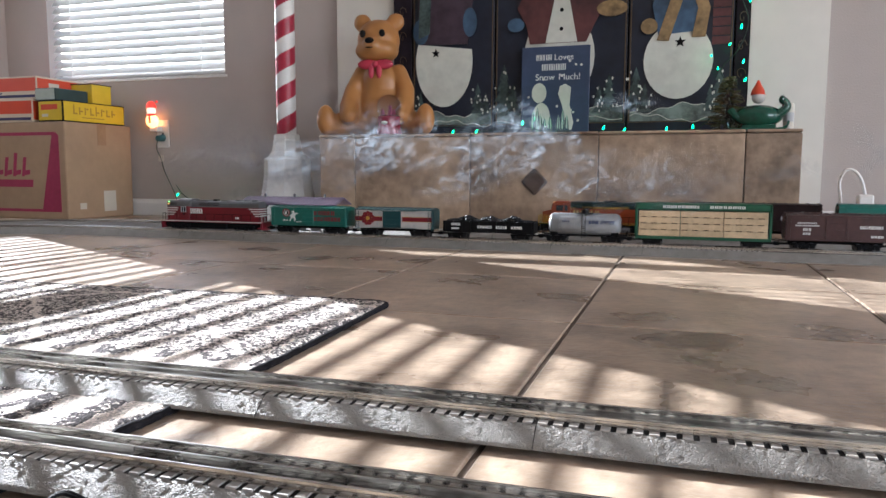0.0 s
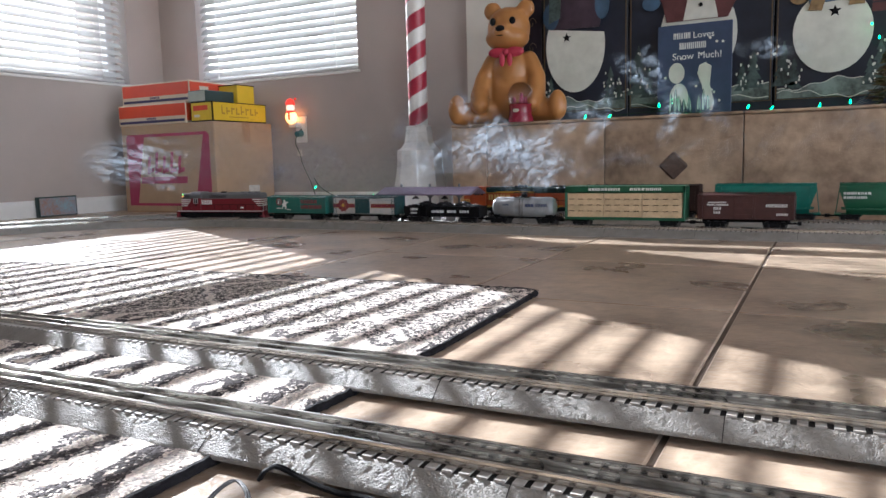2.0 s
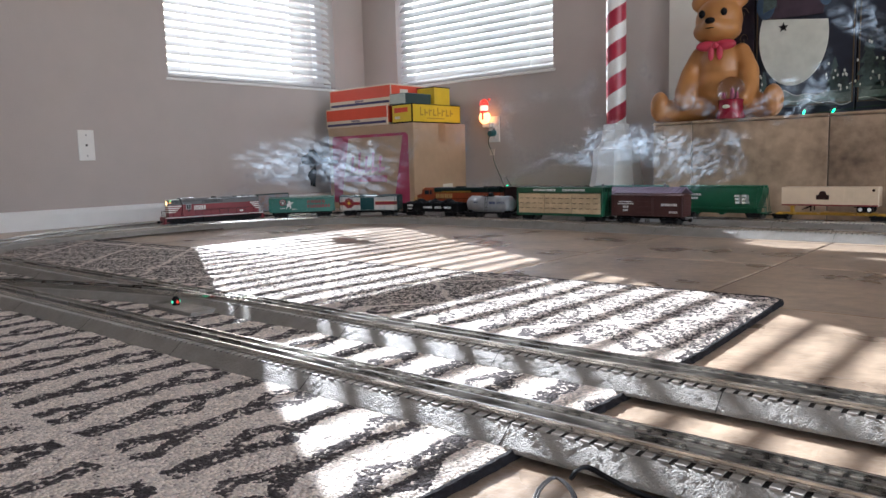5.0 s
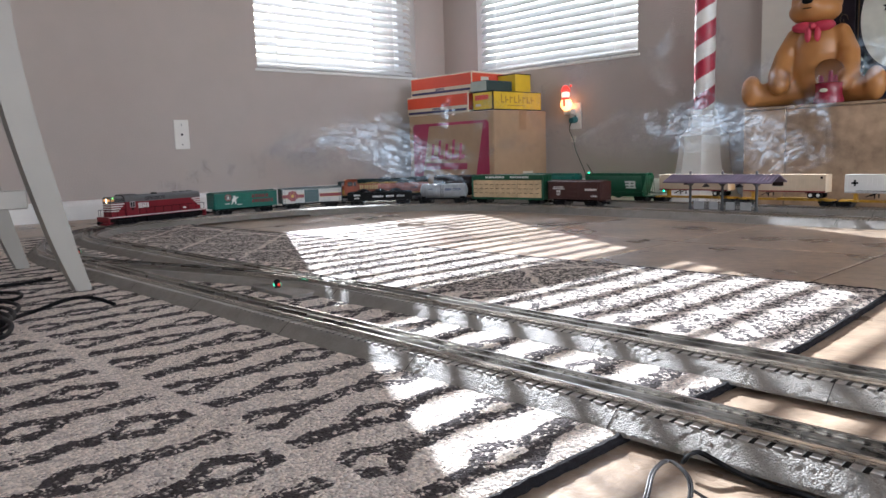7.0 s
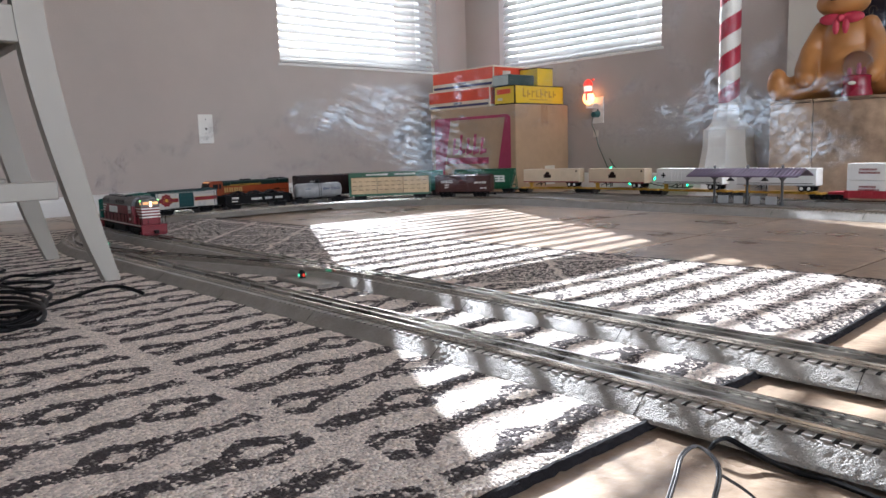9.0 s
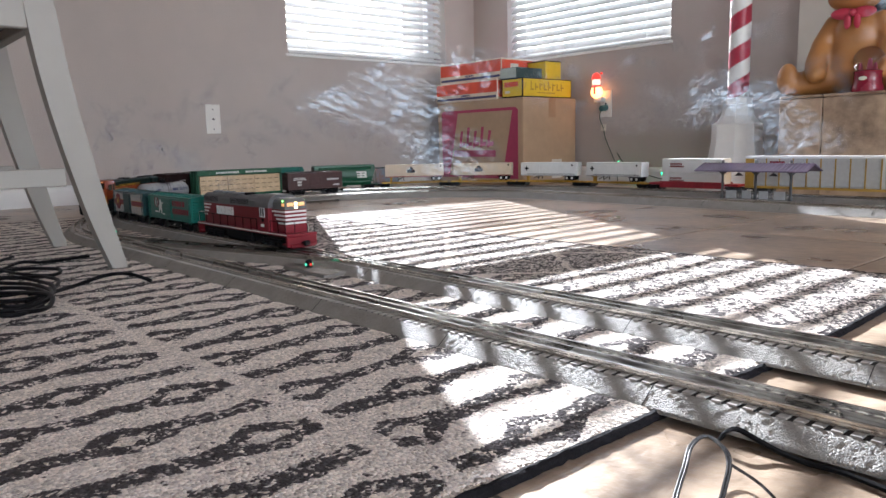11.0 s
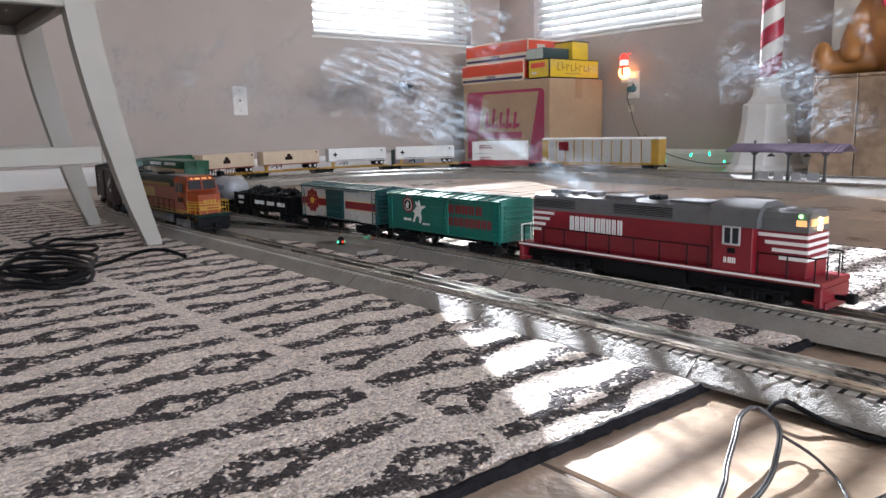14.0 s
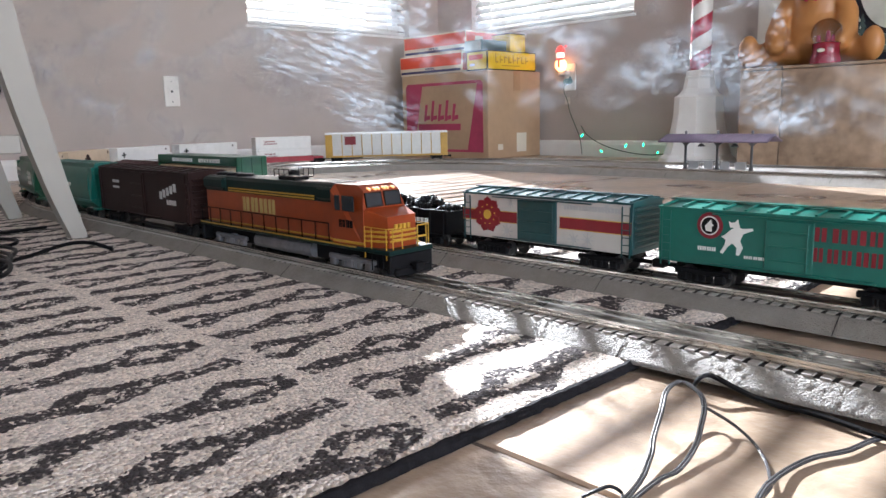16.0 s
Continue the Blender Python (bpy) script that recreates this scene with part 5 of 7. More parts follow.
def autorack():
    c = thing("autorack_car", "long grey slatted autorack car with ochre ends and white roof", "toy train car", group="toy train cars")
    L, w, top = 0.555, 0.0335, 0.130
    part("deck", box(bmesh.new(), -L / 2, -w, 0.018, L / 2, w, 0.0265, 0.001), RACKYELLOW, c)
    part("rack_core", box(bmesh.new(), -L / 2 + 0.004, -w + 0.003, 0.0263, L / 2 - 0.004, w - 0.003, top - 0.007), RACKGREY, c)
    n = 11
    first = None
    for s in (-1, 1):
        for k in range(n):
            mm = pose(-L / 2 + 0.03 + (L - 0.06) * (k + 0.5) / n, s * (w - 0.0018), 0)
            if first is None:
                pw = (L - 0.06) / n / 2
                bm = box(bmesh.new(), -pw + 0.002, -0.0013, 0.03, pw - 0.002, 0.0013, top - 0.01, 0.0006)
                for j in range(9):
                    box(bm, -pw + 0.003, -0.0019, 0.034 + j * 0.0098, pw - 0.003, 0.0019, 0.037 + j * 0.0098)
                first = part("side_panel", bm, RACKGREY, c, m=mm)
            else:
                share(first, "side_panel", mm, c)
        for k in range(n + 1):
            x = -L / 2 + 0.03 + (L - 0.06) * k / n
            part("post", box(bmesh.new(), x - 0.0018, s * (w - 0.0035), 0.0262, x + 0.0018, s * (w + 0.0008), top - 0.008), RACKYELLOW, c)
        part("end_door", box(bmesh.new(), s * (L / 2 - 0.03), -w, 0.0262, s * L / 2, w, top - 0.008, 0.001), RACKYELLOW, c, "ochre end door")
    prof = [(-w - 0.001, top - 0.009), (-w - 0.001, top - 0.005), (-w + 0.008, top), (w - 0.008, top), (w + 0.001, top - 0.005), (w + 0.001, top - 0.009)]
    bm = sweep(bmesh.new(), [(-L / 2, 0, 0), (L / 2, 0, 0)], prof)
    part("roof", bm, TRAILERWHITE, c, "white ribbed roof")
    bm = bmesh.new()
    decal(bm, w + 0.0008, -0.19, -0.14, 0.075, 0.112)
    part("red_plate", bm, CRIMSON, c)
    for x in (-L / 2 + 0.05, L / 2 - 0.05):
        truck(c, x, 2, 0.034)
    ends(c, 0.59)
    return c


# each car: maker, length over couplers, half the distance between its bogies
TRAIN_A = [(red_engine(), 0.435, 0.125), (great_car(), 0.30, 0.092), (holiday_car(), 0.288, 0.086), (gondola(), 0.31, 0.0975),
           (tank_car(), 0.25, 0.078), (lumber_car(), 0.378, 0.1275), (brown_car(), 0.272, 0.078)]
tan_one = trailer_car("yellow spine car carrying a tan road trailer", TAN, 0.325)
white_one = trailer_car("yellow spine car carrying a white road trailer", TRAILERWHITE, 0.325)
TRAIN_B = [(orange_engine(), 0.47, 0.143), (big_brown_car(), 0.40, 0.142), (hopper("teal covered hopper car with white print bars", 0.34, TEAL, teal_marks), 0.34, 0.1125),
           (hopper("green covered hopper car with white print bars", 0.34, BNGREEN, green_marks), 0.34, 0.1125),
           (tan_one, 0.325, 0.1375), (copy_thing(tan_one, Matrix()), 0.325, 0.1375), (white_one, 0.325, 0.1375), (copy_thing(white_one, Matrix()), 0.325, 0.1375),
           (well_car(), 0.385, 0.1625), (autorack(), 0.59, 0.2275)]
# distance of each train's front coupler past the start of the west turn: seconds, metres
RUN_A = [(0.0, -0.28), (3.0, 0.63), (5.0, 1.248), (7.5, 2.02), (9.0, 2.51), (11.5, 3.375), (12.5, 3.685), (13.2, 3.89), (14.0, 4.128), (15.0, 4.43), (16.0, 4.735)]
RUN_B = [(0.0, -1.53), (5.0, 0.416), (8.0, 1.558), (9.0, 1.94), (14.0, 3.685), (15.0, 4.055), (16.0, 4.42)]


def run_at(rows, t):
    return float(np.interp(t, [a for a, _ in rows], [b for _, b in rows]))


def car_pose(line, s, half):
    """The pose of a car whose bogies stand on the line half a wheelbase ahead of and behind s."""
    a, b = line.at(s + half), line.at(s - half)
    mid = (a + b) / 2
    return pose(mid.x, mid.y, RAILTOP, 0, 0, math.degrees(math.atan2(a.y - b.y, a.x - b.x)))


def motions():
    for cars, line, rows in ((TRAIN_A, LINE_A, RUN_A), (TRAIN_B, LINE_B, RUN_B)):
        back = 0.0
        for ob, length, half in cars:
            keys = [(t / 2, car_pose(line, run_at(rows, t / 2) - back - length / 2, half)) for t in range(33)]
            walk(ob, keys)
            back += length
    for ob, line, rows, stack, te, a, b, c in WISPS:
        times = sorted({k / 2 for k in range(33)} | ({te, te + 0.2} if 0 < te < 15.7 else set()))
        walk(ob, [(t, wisp_pose(line, rows, stack, te, a, b, c, t)) for t in times])
    for ob, rows in VEILS:
        walk(ob, rows)


# ---- crossover between the loops and its lamps ----
def crossover():
    t = thing("track_crossover", "grey toy railway crossover joining the two loops", "track", group="toy railway loops")
    a, b = Vector((-0.98, -0.517, 0)), Vector((-1.92, -0.722, 0))
    pts = []
    for k in range(41):
        u = k / 40
        e = u * u * (3 - 2 * u)
        pts.append(Vector((a.x + (b.x - a.x) * u, a.y + (b.y - a.y) * e, -0.0012)))
    bed = [(-0.0475, 0.001), (-0.0455, 0.004), (-0.0285, 0.0216), (0.0285, 0.0216), (0.0455, 0.004), (0.0475, 0.001)]
    part("roadbed", sweep(bmesh.new(), pts, bed), ROADBED, t)
    for off, mat in ((-0.0166, RAIL), (0.0, RAILDARK), (0.0166, RAIL)):
        part("rail", sweep(bmesh.new(), pts, [(off - 0.0013, 0.0215), (off - 0.0013, 0.0305), (off + 0.0013, 0.0305), (off + 0.0013, 0.0215)]), mat, t)
    for x, y in ((-1.105, -0.578), (-1.95, -0.655)):
        bm = box(bmesh.new(), x - 0.05, y - 0.022, 0.006, x + 0.085, y + 0.03, 0.0150, 0.004, seg=2)
        rod(bm, (x - 0.05, y, 0.006), (x - 0.05, y, 0.0150), 0.022, 0.020, n=20)
        part("switch_base", bm, ROADBED, t, smooth=True)


def switch_lamp(x, y):
    s = thing("switch_lantern", "small black switch lantern with a green lens", "lantern", pose(x, y, 0), group="switch lanterns")
    bm = bmesh.new()
    rod(bm, (0, 0, 0.008), (0, 0, 0.015), 0.004, n=8)
    rod(bm, (0, 0, 0.015), (0, 0, 0.0265), 0.0062, n=14)
    rod(bm, (0, 0, 0.0265), (0, 0, 0.0295), 0.0055, 0.003, n=14)
    part("body", bm, BLACK, s, smooth=True)
    for a in (0, 90, 180, 270):
        c, d = math.cos(radians(a)), math.sin(radians(a))
        part("lens", rod(bmesh.new(), (c * 0.0056, d * 0.0056, 0.0208), (c * 0.0070, d * 0.0070, 0.0208), 0.0026, n=12), LENS if a % 180 else LENSRED, s)


LENS = material("green_glowing_lens", (0.1, 0.8, 0.5), 0.2, vary=0, glow=((0.15, 1.0, 0.55), 0.22))
LENSRED = material("red_lens", (0.5, 0.03, 0.02), 0.2, vary=0, glow=((1.0, 0.1, 0.05), 0.1))
crossover()
switch_lamp(-1.105, -0.578)
switch_lamp(-1.95, -0.655)

# ---- cartons by the wall ----
CARD = material("brown_corrugated_card", (0.40, 0.27, 0.165), 0.8, vary=0.06, grain=30, bump=0.1, bump_size=120)
CARDRED = material("raspberry_print_on_card", (0.36, 0.035, 0.09), 0.7, vary=0.1, grain=40)
TAPE = material("brown_packing_tape", (0.33, 0.2, 0.11), 0.35, vary=0.08)
PAPER = material("pale_paper_label", (0.6, 0.55, 0.46), 0.7, vary=0.04)
BOXRED = material("orange_red_card_box", (0.62, 0.06, 0.018), 0.4, vary=0.05, grain=20)
BOXCREAM = material("cream_card_box", (0.62, 0.52, 0.38), 0.5, vary=0.05, grain=20)
BOXBLUE = material("navy_print", (0.03, 0.025, 0.09), 0.5, vary=0.05)
BOXYELLOW = material("yellow_card_box", (0.66, 0.45, 0.02), 0.4, vary=0.06, grain=20)
BOXGREEN = material("dark_green_card_box", (0.02, 0.05, 0.045), 0.4, vary=0.1, grain=20)
BOXPALE = material("pale_green_box_end", (0.42, 0.46, 0.40), 0.5, vary=0.06)
GOLDTEXT = material("bronze_print", (0.38, 0.22, 0.03), 0.5, vary=0.05)


def plate(bm, pts, y, thick=0.0012, mat=0):
    """An upright flat shape: points (x, z), front face at y, its back at y + thick."""
    fa = [bm.verts.new((x, y, z)) for x, z in pts]
    fb = [bm.verts.new((x, y + thick, z)) for x, z in pts]
    f = [bm.faces.new(fa), bm.faces.new(fb[::-1])]
    n = len(pts)
    for k in range(n):
        f.append(bm.faces.new((fa[k], fb[k], fb[(k + 1) % n], fa[(k + 1) % n])))
    for g in f:
        g.material_index = mat
    return bm


def oval(cx, cz, rx, rz, n=28, a0=0.0, a1=2 * math.pi):
    return [(cx + rx * math.cos(a0 + (a1 - a0) * k / n), cz + rz * math.sin(a0 + (a1 - a0) * k / n)) for k in range(n)]


def bars(bm, x0, x1, z0, z1, n, y, seed, thick=0.001):
    rnd = random.Random(seed)
    st = (x1 - x0) / n
    for k in range(n):
        a = x0 + k * st
        wide = st * rnd.choice((0.62, 0.72, 0.80))
        for p, q in ((a, a + wide * 0.36), (a + wide * 0.64, a + wide)):
            plate(bm, [(p, z0), (q, z0), (q, z1), (p, z1)], y, thick)


def carton():
    c = thing("cardboard_carton", "large brown cardboard carton with raspberry printed panel", "carton")
    x0, x1, y0, y1, h = -3.215, -2.55, 1.546, 1.97, 0.452
    part("carton_body", box(bmesh.new(), x0, y0, 0.0, x1, y1, h, 0.004), CARD, c)
    bm = bmesh.new()
    plate(bm, [(x0 + 0.035, 0.035), (x0 + 0.095, 0.035), (x0 + 0.17, 0.385), (x0 + 0.17, 0.405), (x0 + 0.05, 0.405), (x0 + 0.035, 0.39)], y0 - 0.0008)
    plate(bm, [(x1 - 0.15, 0.035), (x1 - 0.035, 0.035), (x1 - 0.035, 0.39), (x1 - 0.055, 0.405), (x1 - 0.07, 0.405), (x1 - 0.075, 0.385)], y0 - 0.0008)
    plate(bm, [(x0 + 0.17, 0.390), (x1 - 0.07, 0.390), (x1 - 0.06, 0.405), (x0 + 0.17, 0.405)], y0 - 0.0008)
    plate(bm, [(x0 + 0.095, 0.035), (x1 - 0.15, 0.035), (x1 - 0.15, 0.048), (x0 + 0.098, 0.048)], y0 - 0.0008)
    part("printed_border", bm, CARDRED, c, "raspberry red printed border")
    bm = bmesh.new()
    plate(bm, [(x0 + 0.13, 0.15), (x1 - 0.20, 0.15), (x1 - 0.197, 0.185), (x0 + 0.135, 0.185)], y0 - 0.0008)
    for k in range(5):
        a = x0 + 0.18 + k * 0.055
        plate(bm, [(a, 0.20), (a + 0.018, 0.20), (a + 0.034, 0.29 + 0.02 * (k % 2)), (a + 0.014, 0.29 + 0.02 * (k % 2))], y0 - 0.0008)
        plate(bm, [(a + 0.018, 0.205), (a + 0.05, 0.21), (a + 0.052, 0.232), (a + 0.02, 0.228)], y0 - 0.0008)
    part("printed_mark", bm, CARDRED, c, "raspberry script mark drawn as slanted strokes")
    part("tape_strip", box(bmesh.new(), x1 - 0.0004, 1.745, 0.35, x1 + 0.0008, 1.80, h + 0.0008), TAPE, c)
    part("paper_label", box(bmesh.new(), x1 - 0.0004, 1.77, 0.03, x1 + 0.0008, 1.85, 0.13), PAPER, c)
    part("paper_label", box(bmesh.new(), x1 - 0.0004, 1.62, 0.045, x1 + 0.0008, 1.66, 0.075), PAPER, c)
    part("flap_seam", box(bmesh.new(), x0 + 0.01, (y0 + y1) / 2 - 0.03, h - 0.0004, x1 - 0.01, (y0 + y1) / 2 + 0.03, h + 0.0009), TAPE, c)


carton()


def train_box(label, x0, x1, y0, y1, z0, h):
    b = thing("model_train_box", label, "box", group="model train boxes")
    part("box_body", box(bmesh.new(), x0, y0, z0, x1, y1, z0 + h, 0.0025), BOXCREAM, b)
    bm = bmesh.new()
    plate(bm, [(x0 + 0.006, z0 + h * 0.36), (x1 - 0.004, z0 + h * 0.36), (x1 - 0.004, z0 + h * 0.93), (x0 + 0.006, z0 + h * 0.93)], y0 - 0.0008)
    part("red_panel", bm, BOXRED, b)
    bm = bmesh.new()
    plate(bm, [(x0 + 0.01, z0 + h * 0.08), (x1 - 0.01, z0 + h * 0.08), (x1 - 0.01, z0 + h * 0.2), (x0 + 0.01, z0 + h * 0.2)], y0 - 0.0008)
    bars(bm, (x0 + x1) / 2 - 0.035, (x0 + x1) / 2 + 0.035, z0 + h * 0.22, z0 + h * 0.33, 6, y0 - 0.0008, 3)
    part("blue_band", bm, BOXBLUE, b)
    bm = box(bmesh.new(), x1 - 0.0004, y0 + 0.006, z0 + h * 0.1, x1 + 0.0008, y1 - 0.006, z0 + h * 0.92)
    part("side_panel", bm, BOXRED, b)
    part("paper_label", box(bmesh.new(), x1, y0 + 0.07, z0 + h * 0.45, x1 + 0.0014, y0 + 0.13, z0 + h * 0.75), PAPER, b)
    part("top_panel", box(bmesh.new(), x0 + 0.01, y0 + 0.01, z0 + h - 0.0004, x1 - 0.01, y1 - 0.01, z0 + h + 0.0008), BOXRED, b)


train_box("orange-red and cream model train box on the carton", -3.23, -2.735, 1.55, 1.93, 0.4535, 0.105)
train_box("orange-red and cream model train box on top of the stack", -3.215, -2.725, 1.57, 1.95, 0.5597, 0.106)


def yellow_box():
    b = thing("model_train_box", "long yellow model train box with bronze print bars", "box", group="model train boxes")
    x0, x1, y0, y1, z0, h = -2.705, -2.558, 1.553, 1.94, 0.4535, 0.097
    part("box_body", box(bmesh.new(), x0, y0, z0, x1, y1, z0 + h, 0.002), BLACK, b)
    part("front_panel", box(bmesh.new(), x0 + 0.006, y0 - 0.0008, z0 + 0.006, x1 - 0.006, y0 + 0.0004, z0 + h - 0.006), BOXYELLOW, b)
    part("long_panel", box(bmesh.new(), x1 - 0.0004, y0 + 0.006, z0 + 0.005, x1 + 0.0008, y1 - 0.006, z0 + h - 0.005), BOXYELLOW, b)
    bm = bmesh.new()
    for k in range(8):
        y = y0 + 0.06 + k * 0.034
        hh = 0.044 if k in (0, 4) else 0.034
        box(bm, x1 + 0.0006, y, z0 + 0.036, x1 + 0.0016, y + 0.007, z0 + 0.036 + hh)
        box(bm, x1 + 0.0006, y + 0.007, z0 + 0.036 + (k % 3) * 0.012, x1 + 0.0016, y + 0.023, z0 + 0.043 + (k % 3) * 0.012)
    box(bm, x1 + 0.0006, y0 + 0.11, z0 + 0.021, x1 + 0.0016, y0 + 0.25, z0 + 0.025)
    part("print", bm, GOLDTEXT, b)
    bm = bmesh.new()
    plate(bm, [(x0 + 0.02, z0 + 0.052), (x1 - 0.03, z0 + 0.055), (x1 - 0.03, z0 + 0.078), (x0 + 0.02, z0 + 0.078)], y0 - 0.0014)
    part("front_print", bm, BOXRED, b)
    bm = bmesh.new()
    plate(bm, [(x0 + 0.025, z0 + 0.022), (x0 + 0.06, z0 + 0.022), (x0 + 0.06, z0 + 0.034), (x0 + 0.025, z0 + 0.034)], y0 - 0.0014)
    part("paper_label", bm, PAPER, b)


yellow_box()
b = thing("model_train_box", "dark green model train box with a pale end", "box", group="model train boxes")
part("box_body", box(bmesh.new(), -2.72, 1.556, 0.5512, -2.60, 1.75, 0.606, 0.002), BOXGREEN, b)
part("pale_end", box(bmesh.new(), -2.716, 1.5546, 0.554, -2.605, 1.5562, 0.603), BOXPALE, b)
b = thing("model_train_box", "yellow model train box lying at the back of the stack", "box", group="model train boxes")
part("box_body", box(bmesh.new(), -2.71, 1.76, 0.5512, -2.585, 1.885, 0.643, 0.002), BOXYELLOW, b)
part("dark_edge", box(bmesh.new(), -2.712, 1.758, 0.643, -2.583, 1.887, 0.647), BLACK, b)

b = thing("picture_box", "small printed cardboard box leaning on the wall", "box")
part("box_body", box(bmesh.new(), -3.362, 1.13, 0.0, -3.335, 1.34, 0.10, 0.002), BOXGREEN, b)
part("picture", box(bmesh.new(), -3.3354, 1.137, 0.006, -3.334, 1.333, 0.094), material("mottled_blue_print", (0.16, 0.25, 0.30), 0.4, vary=0.5, grain=90, second=(0.35, 0.16, 0.1)), b)

# ---- wall plates, night light ----
PLATE = material("white_plastic_plate", (0.78, 0.76, 0.72), 0.35, vary=0.02)


def wall_plate(name, label, m, holes):
    w = thing(name, label, "wall plate", m)
    part("plate", box(bmesh.new(), -0.036, -0.006, -0.069, 0.036, 0, 0.069, 0.003, seg=2), PLATE, w)
    for z in holes:
        part("insert", rod(bmesh.new(), (0, -0.0065, z), (0, -0.003, z), 0.0055 if abs(z) < 0.02 else 0.003, n=12), BLACK if abs(z) < 0.02 else STEEL, w)


wall_plate("phone_plate", "white wall plate with a phone jack and two screws", Matrix.Translation((WEST, 0.262, 0.366)) @ pose(0, 0, 0, 0, 0, 90), (0.045, 0.0, -0.048))
wall_plate("power_outlet", "white wall outlet plate with plugs in it", Matrix.Translation((-2.37, NORTH, 0.415)), (0.0,))


def night_light():
    n = thing("night_light", "glowing plastic snowman night light with a red hat", "night light", pose(-2.40, 1.955, 0.0))
    glow = material("warm_glowing_plastic", (0.9, 0.7, 0.55), 0.4, vary=0.05, glow=((1.0, 0.36, 0.10), 1.1))
    red = material("red_translucent_plastic", (0.5, 0.02, 0.02), 0.35, vary=0.05, glow=((1.0, 0.08, 0.05), 0.18))
    bm = bmesh.new()
    ball(bm, (0, 0, 0.478), (0.034, 0.026, 0.034))
    part("body", bm, glow, n, "lit orange body", smooth=True)
    bm = bmesh.new()
    ball(bm, (-0.004, 0, 0.527), (0.024, 0.02, 0.024))
    part("head", bm, material("white_glowing_plastic", (0.85, 0.82, 0.8), 0.4, vary=0.03, glow=((1.0, 0.7, 0.5), 0.25)), n, smooth=True)
    bm = bmesh.new()
    lathe(bm, [(0.026, 0), (0.025, 0.012), (0.018, 0.028), (0.006, 0.036)], 20, (-0.004, 0, 0.542))
    ball(bm, (0.03, 0, 0.572), 0.007, 2)
    part("hat", bm, red, n, smooth=True)
    bm = bmesh.new()
    lathe(bm, [(0.022, 0), (0.026, 0.006), (0.022, 0.012)], 20, (-0.002, 0, 0.501))
    box(bm, 0.0, -0.03, 0.465, 0.012, -0.024, 0.505, 0.002)
    part("scarf", bm, red, n, smooth=True)
    part("plug", box(bmesh.new(), -0.022, 0.0, 0.425, 0.03, 0.04, 0.452, 0.004), PLATE, n)


night_light()


def plug_cord():
    c = thing("plug_with_cord", "green plug with thin cord hanging from the outlet", "cord")
    bm = bmesh.new()
    rod(bm, (-2.37, 1.995, 0.395), (-2.37, 1.955, 0.39), 0.018, 0.015, n=16)
    part("plug", bm, material("teal_plug", (0.03, 0.13, 0.14), 0.4), c)
    part("tag", box(bmesh.new(), -2.372, 1.955, 0.275, -2.34, 1.958, 0.308), PAPER, c)
    pts = smooth_line([(-2.37, 1.955, 0.385), (-2.375, 1.95, 0.34), (-2.355, 1.955, 0.29), (-2.35, 1.965, 0.24), (-2.33, 1.97, 0.19), (-2.29, 1.975, 0.10), (-2.27, 1.97, 0.012)])
    part("cord", tube(bmesh.new(), pts, 0.0022), material("dark_green_cord", (0.02, 0.05, 0.03), 0.5), c)


plug_cord()


# ---- candy-striped pole ----
def candy_pole():
    p = thing("candy_cane_post", "tall red and white spiral-striped post on a white flared base", "post", pose(-1.52, 1.76, 0))
    bm = bmesh.new()
    rows = [(0.160, 0.0), (0.158, 0.02), (0.140, 0.035), (0.124, 0.09), (0.112, 0.15), (0.103, 0.21), (0.101, 0.280), (0.082, 0.292), (0.066, 0.315), (0.060, 0.350), (0.061, 0.362), (0.056, 0.366), (0.056, 0.386), (0.048, 0.39)]
    lathe(bm, rows, 8)
    part("base", bm, WHITE, p)
    bm = bmesh.new()
    n, r, P = 48, 0.0425, 0.138
    zs = [0.388 + k * 0.006 for k in range(310)]
    rings = [[bm.verts.new((r * math.cos(2 * math.pi * k / n), r * math.sin(2 * math.pi * k / n), z)) for k in range(n)] for z in zs]
    for i, (a, b) in enumerate(zip(rings, rings[1:])):
        for k in range(n):
            f = bm.faces.new((a[k], a[(k + 1) % n], b[(k + 1) % n], b[k]))
            f.material_index = 1 if ((zs[i] / P - (k + 0.5) / n) % 1.0) < 0.52 else 0
    part("striped_pole", bm, [WHITE, material("candy_red_ribbon", (0.40, 0.02, 0.05), 0.4, vary=0.08)], p, smooth=True)


candy_pole()


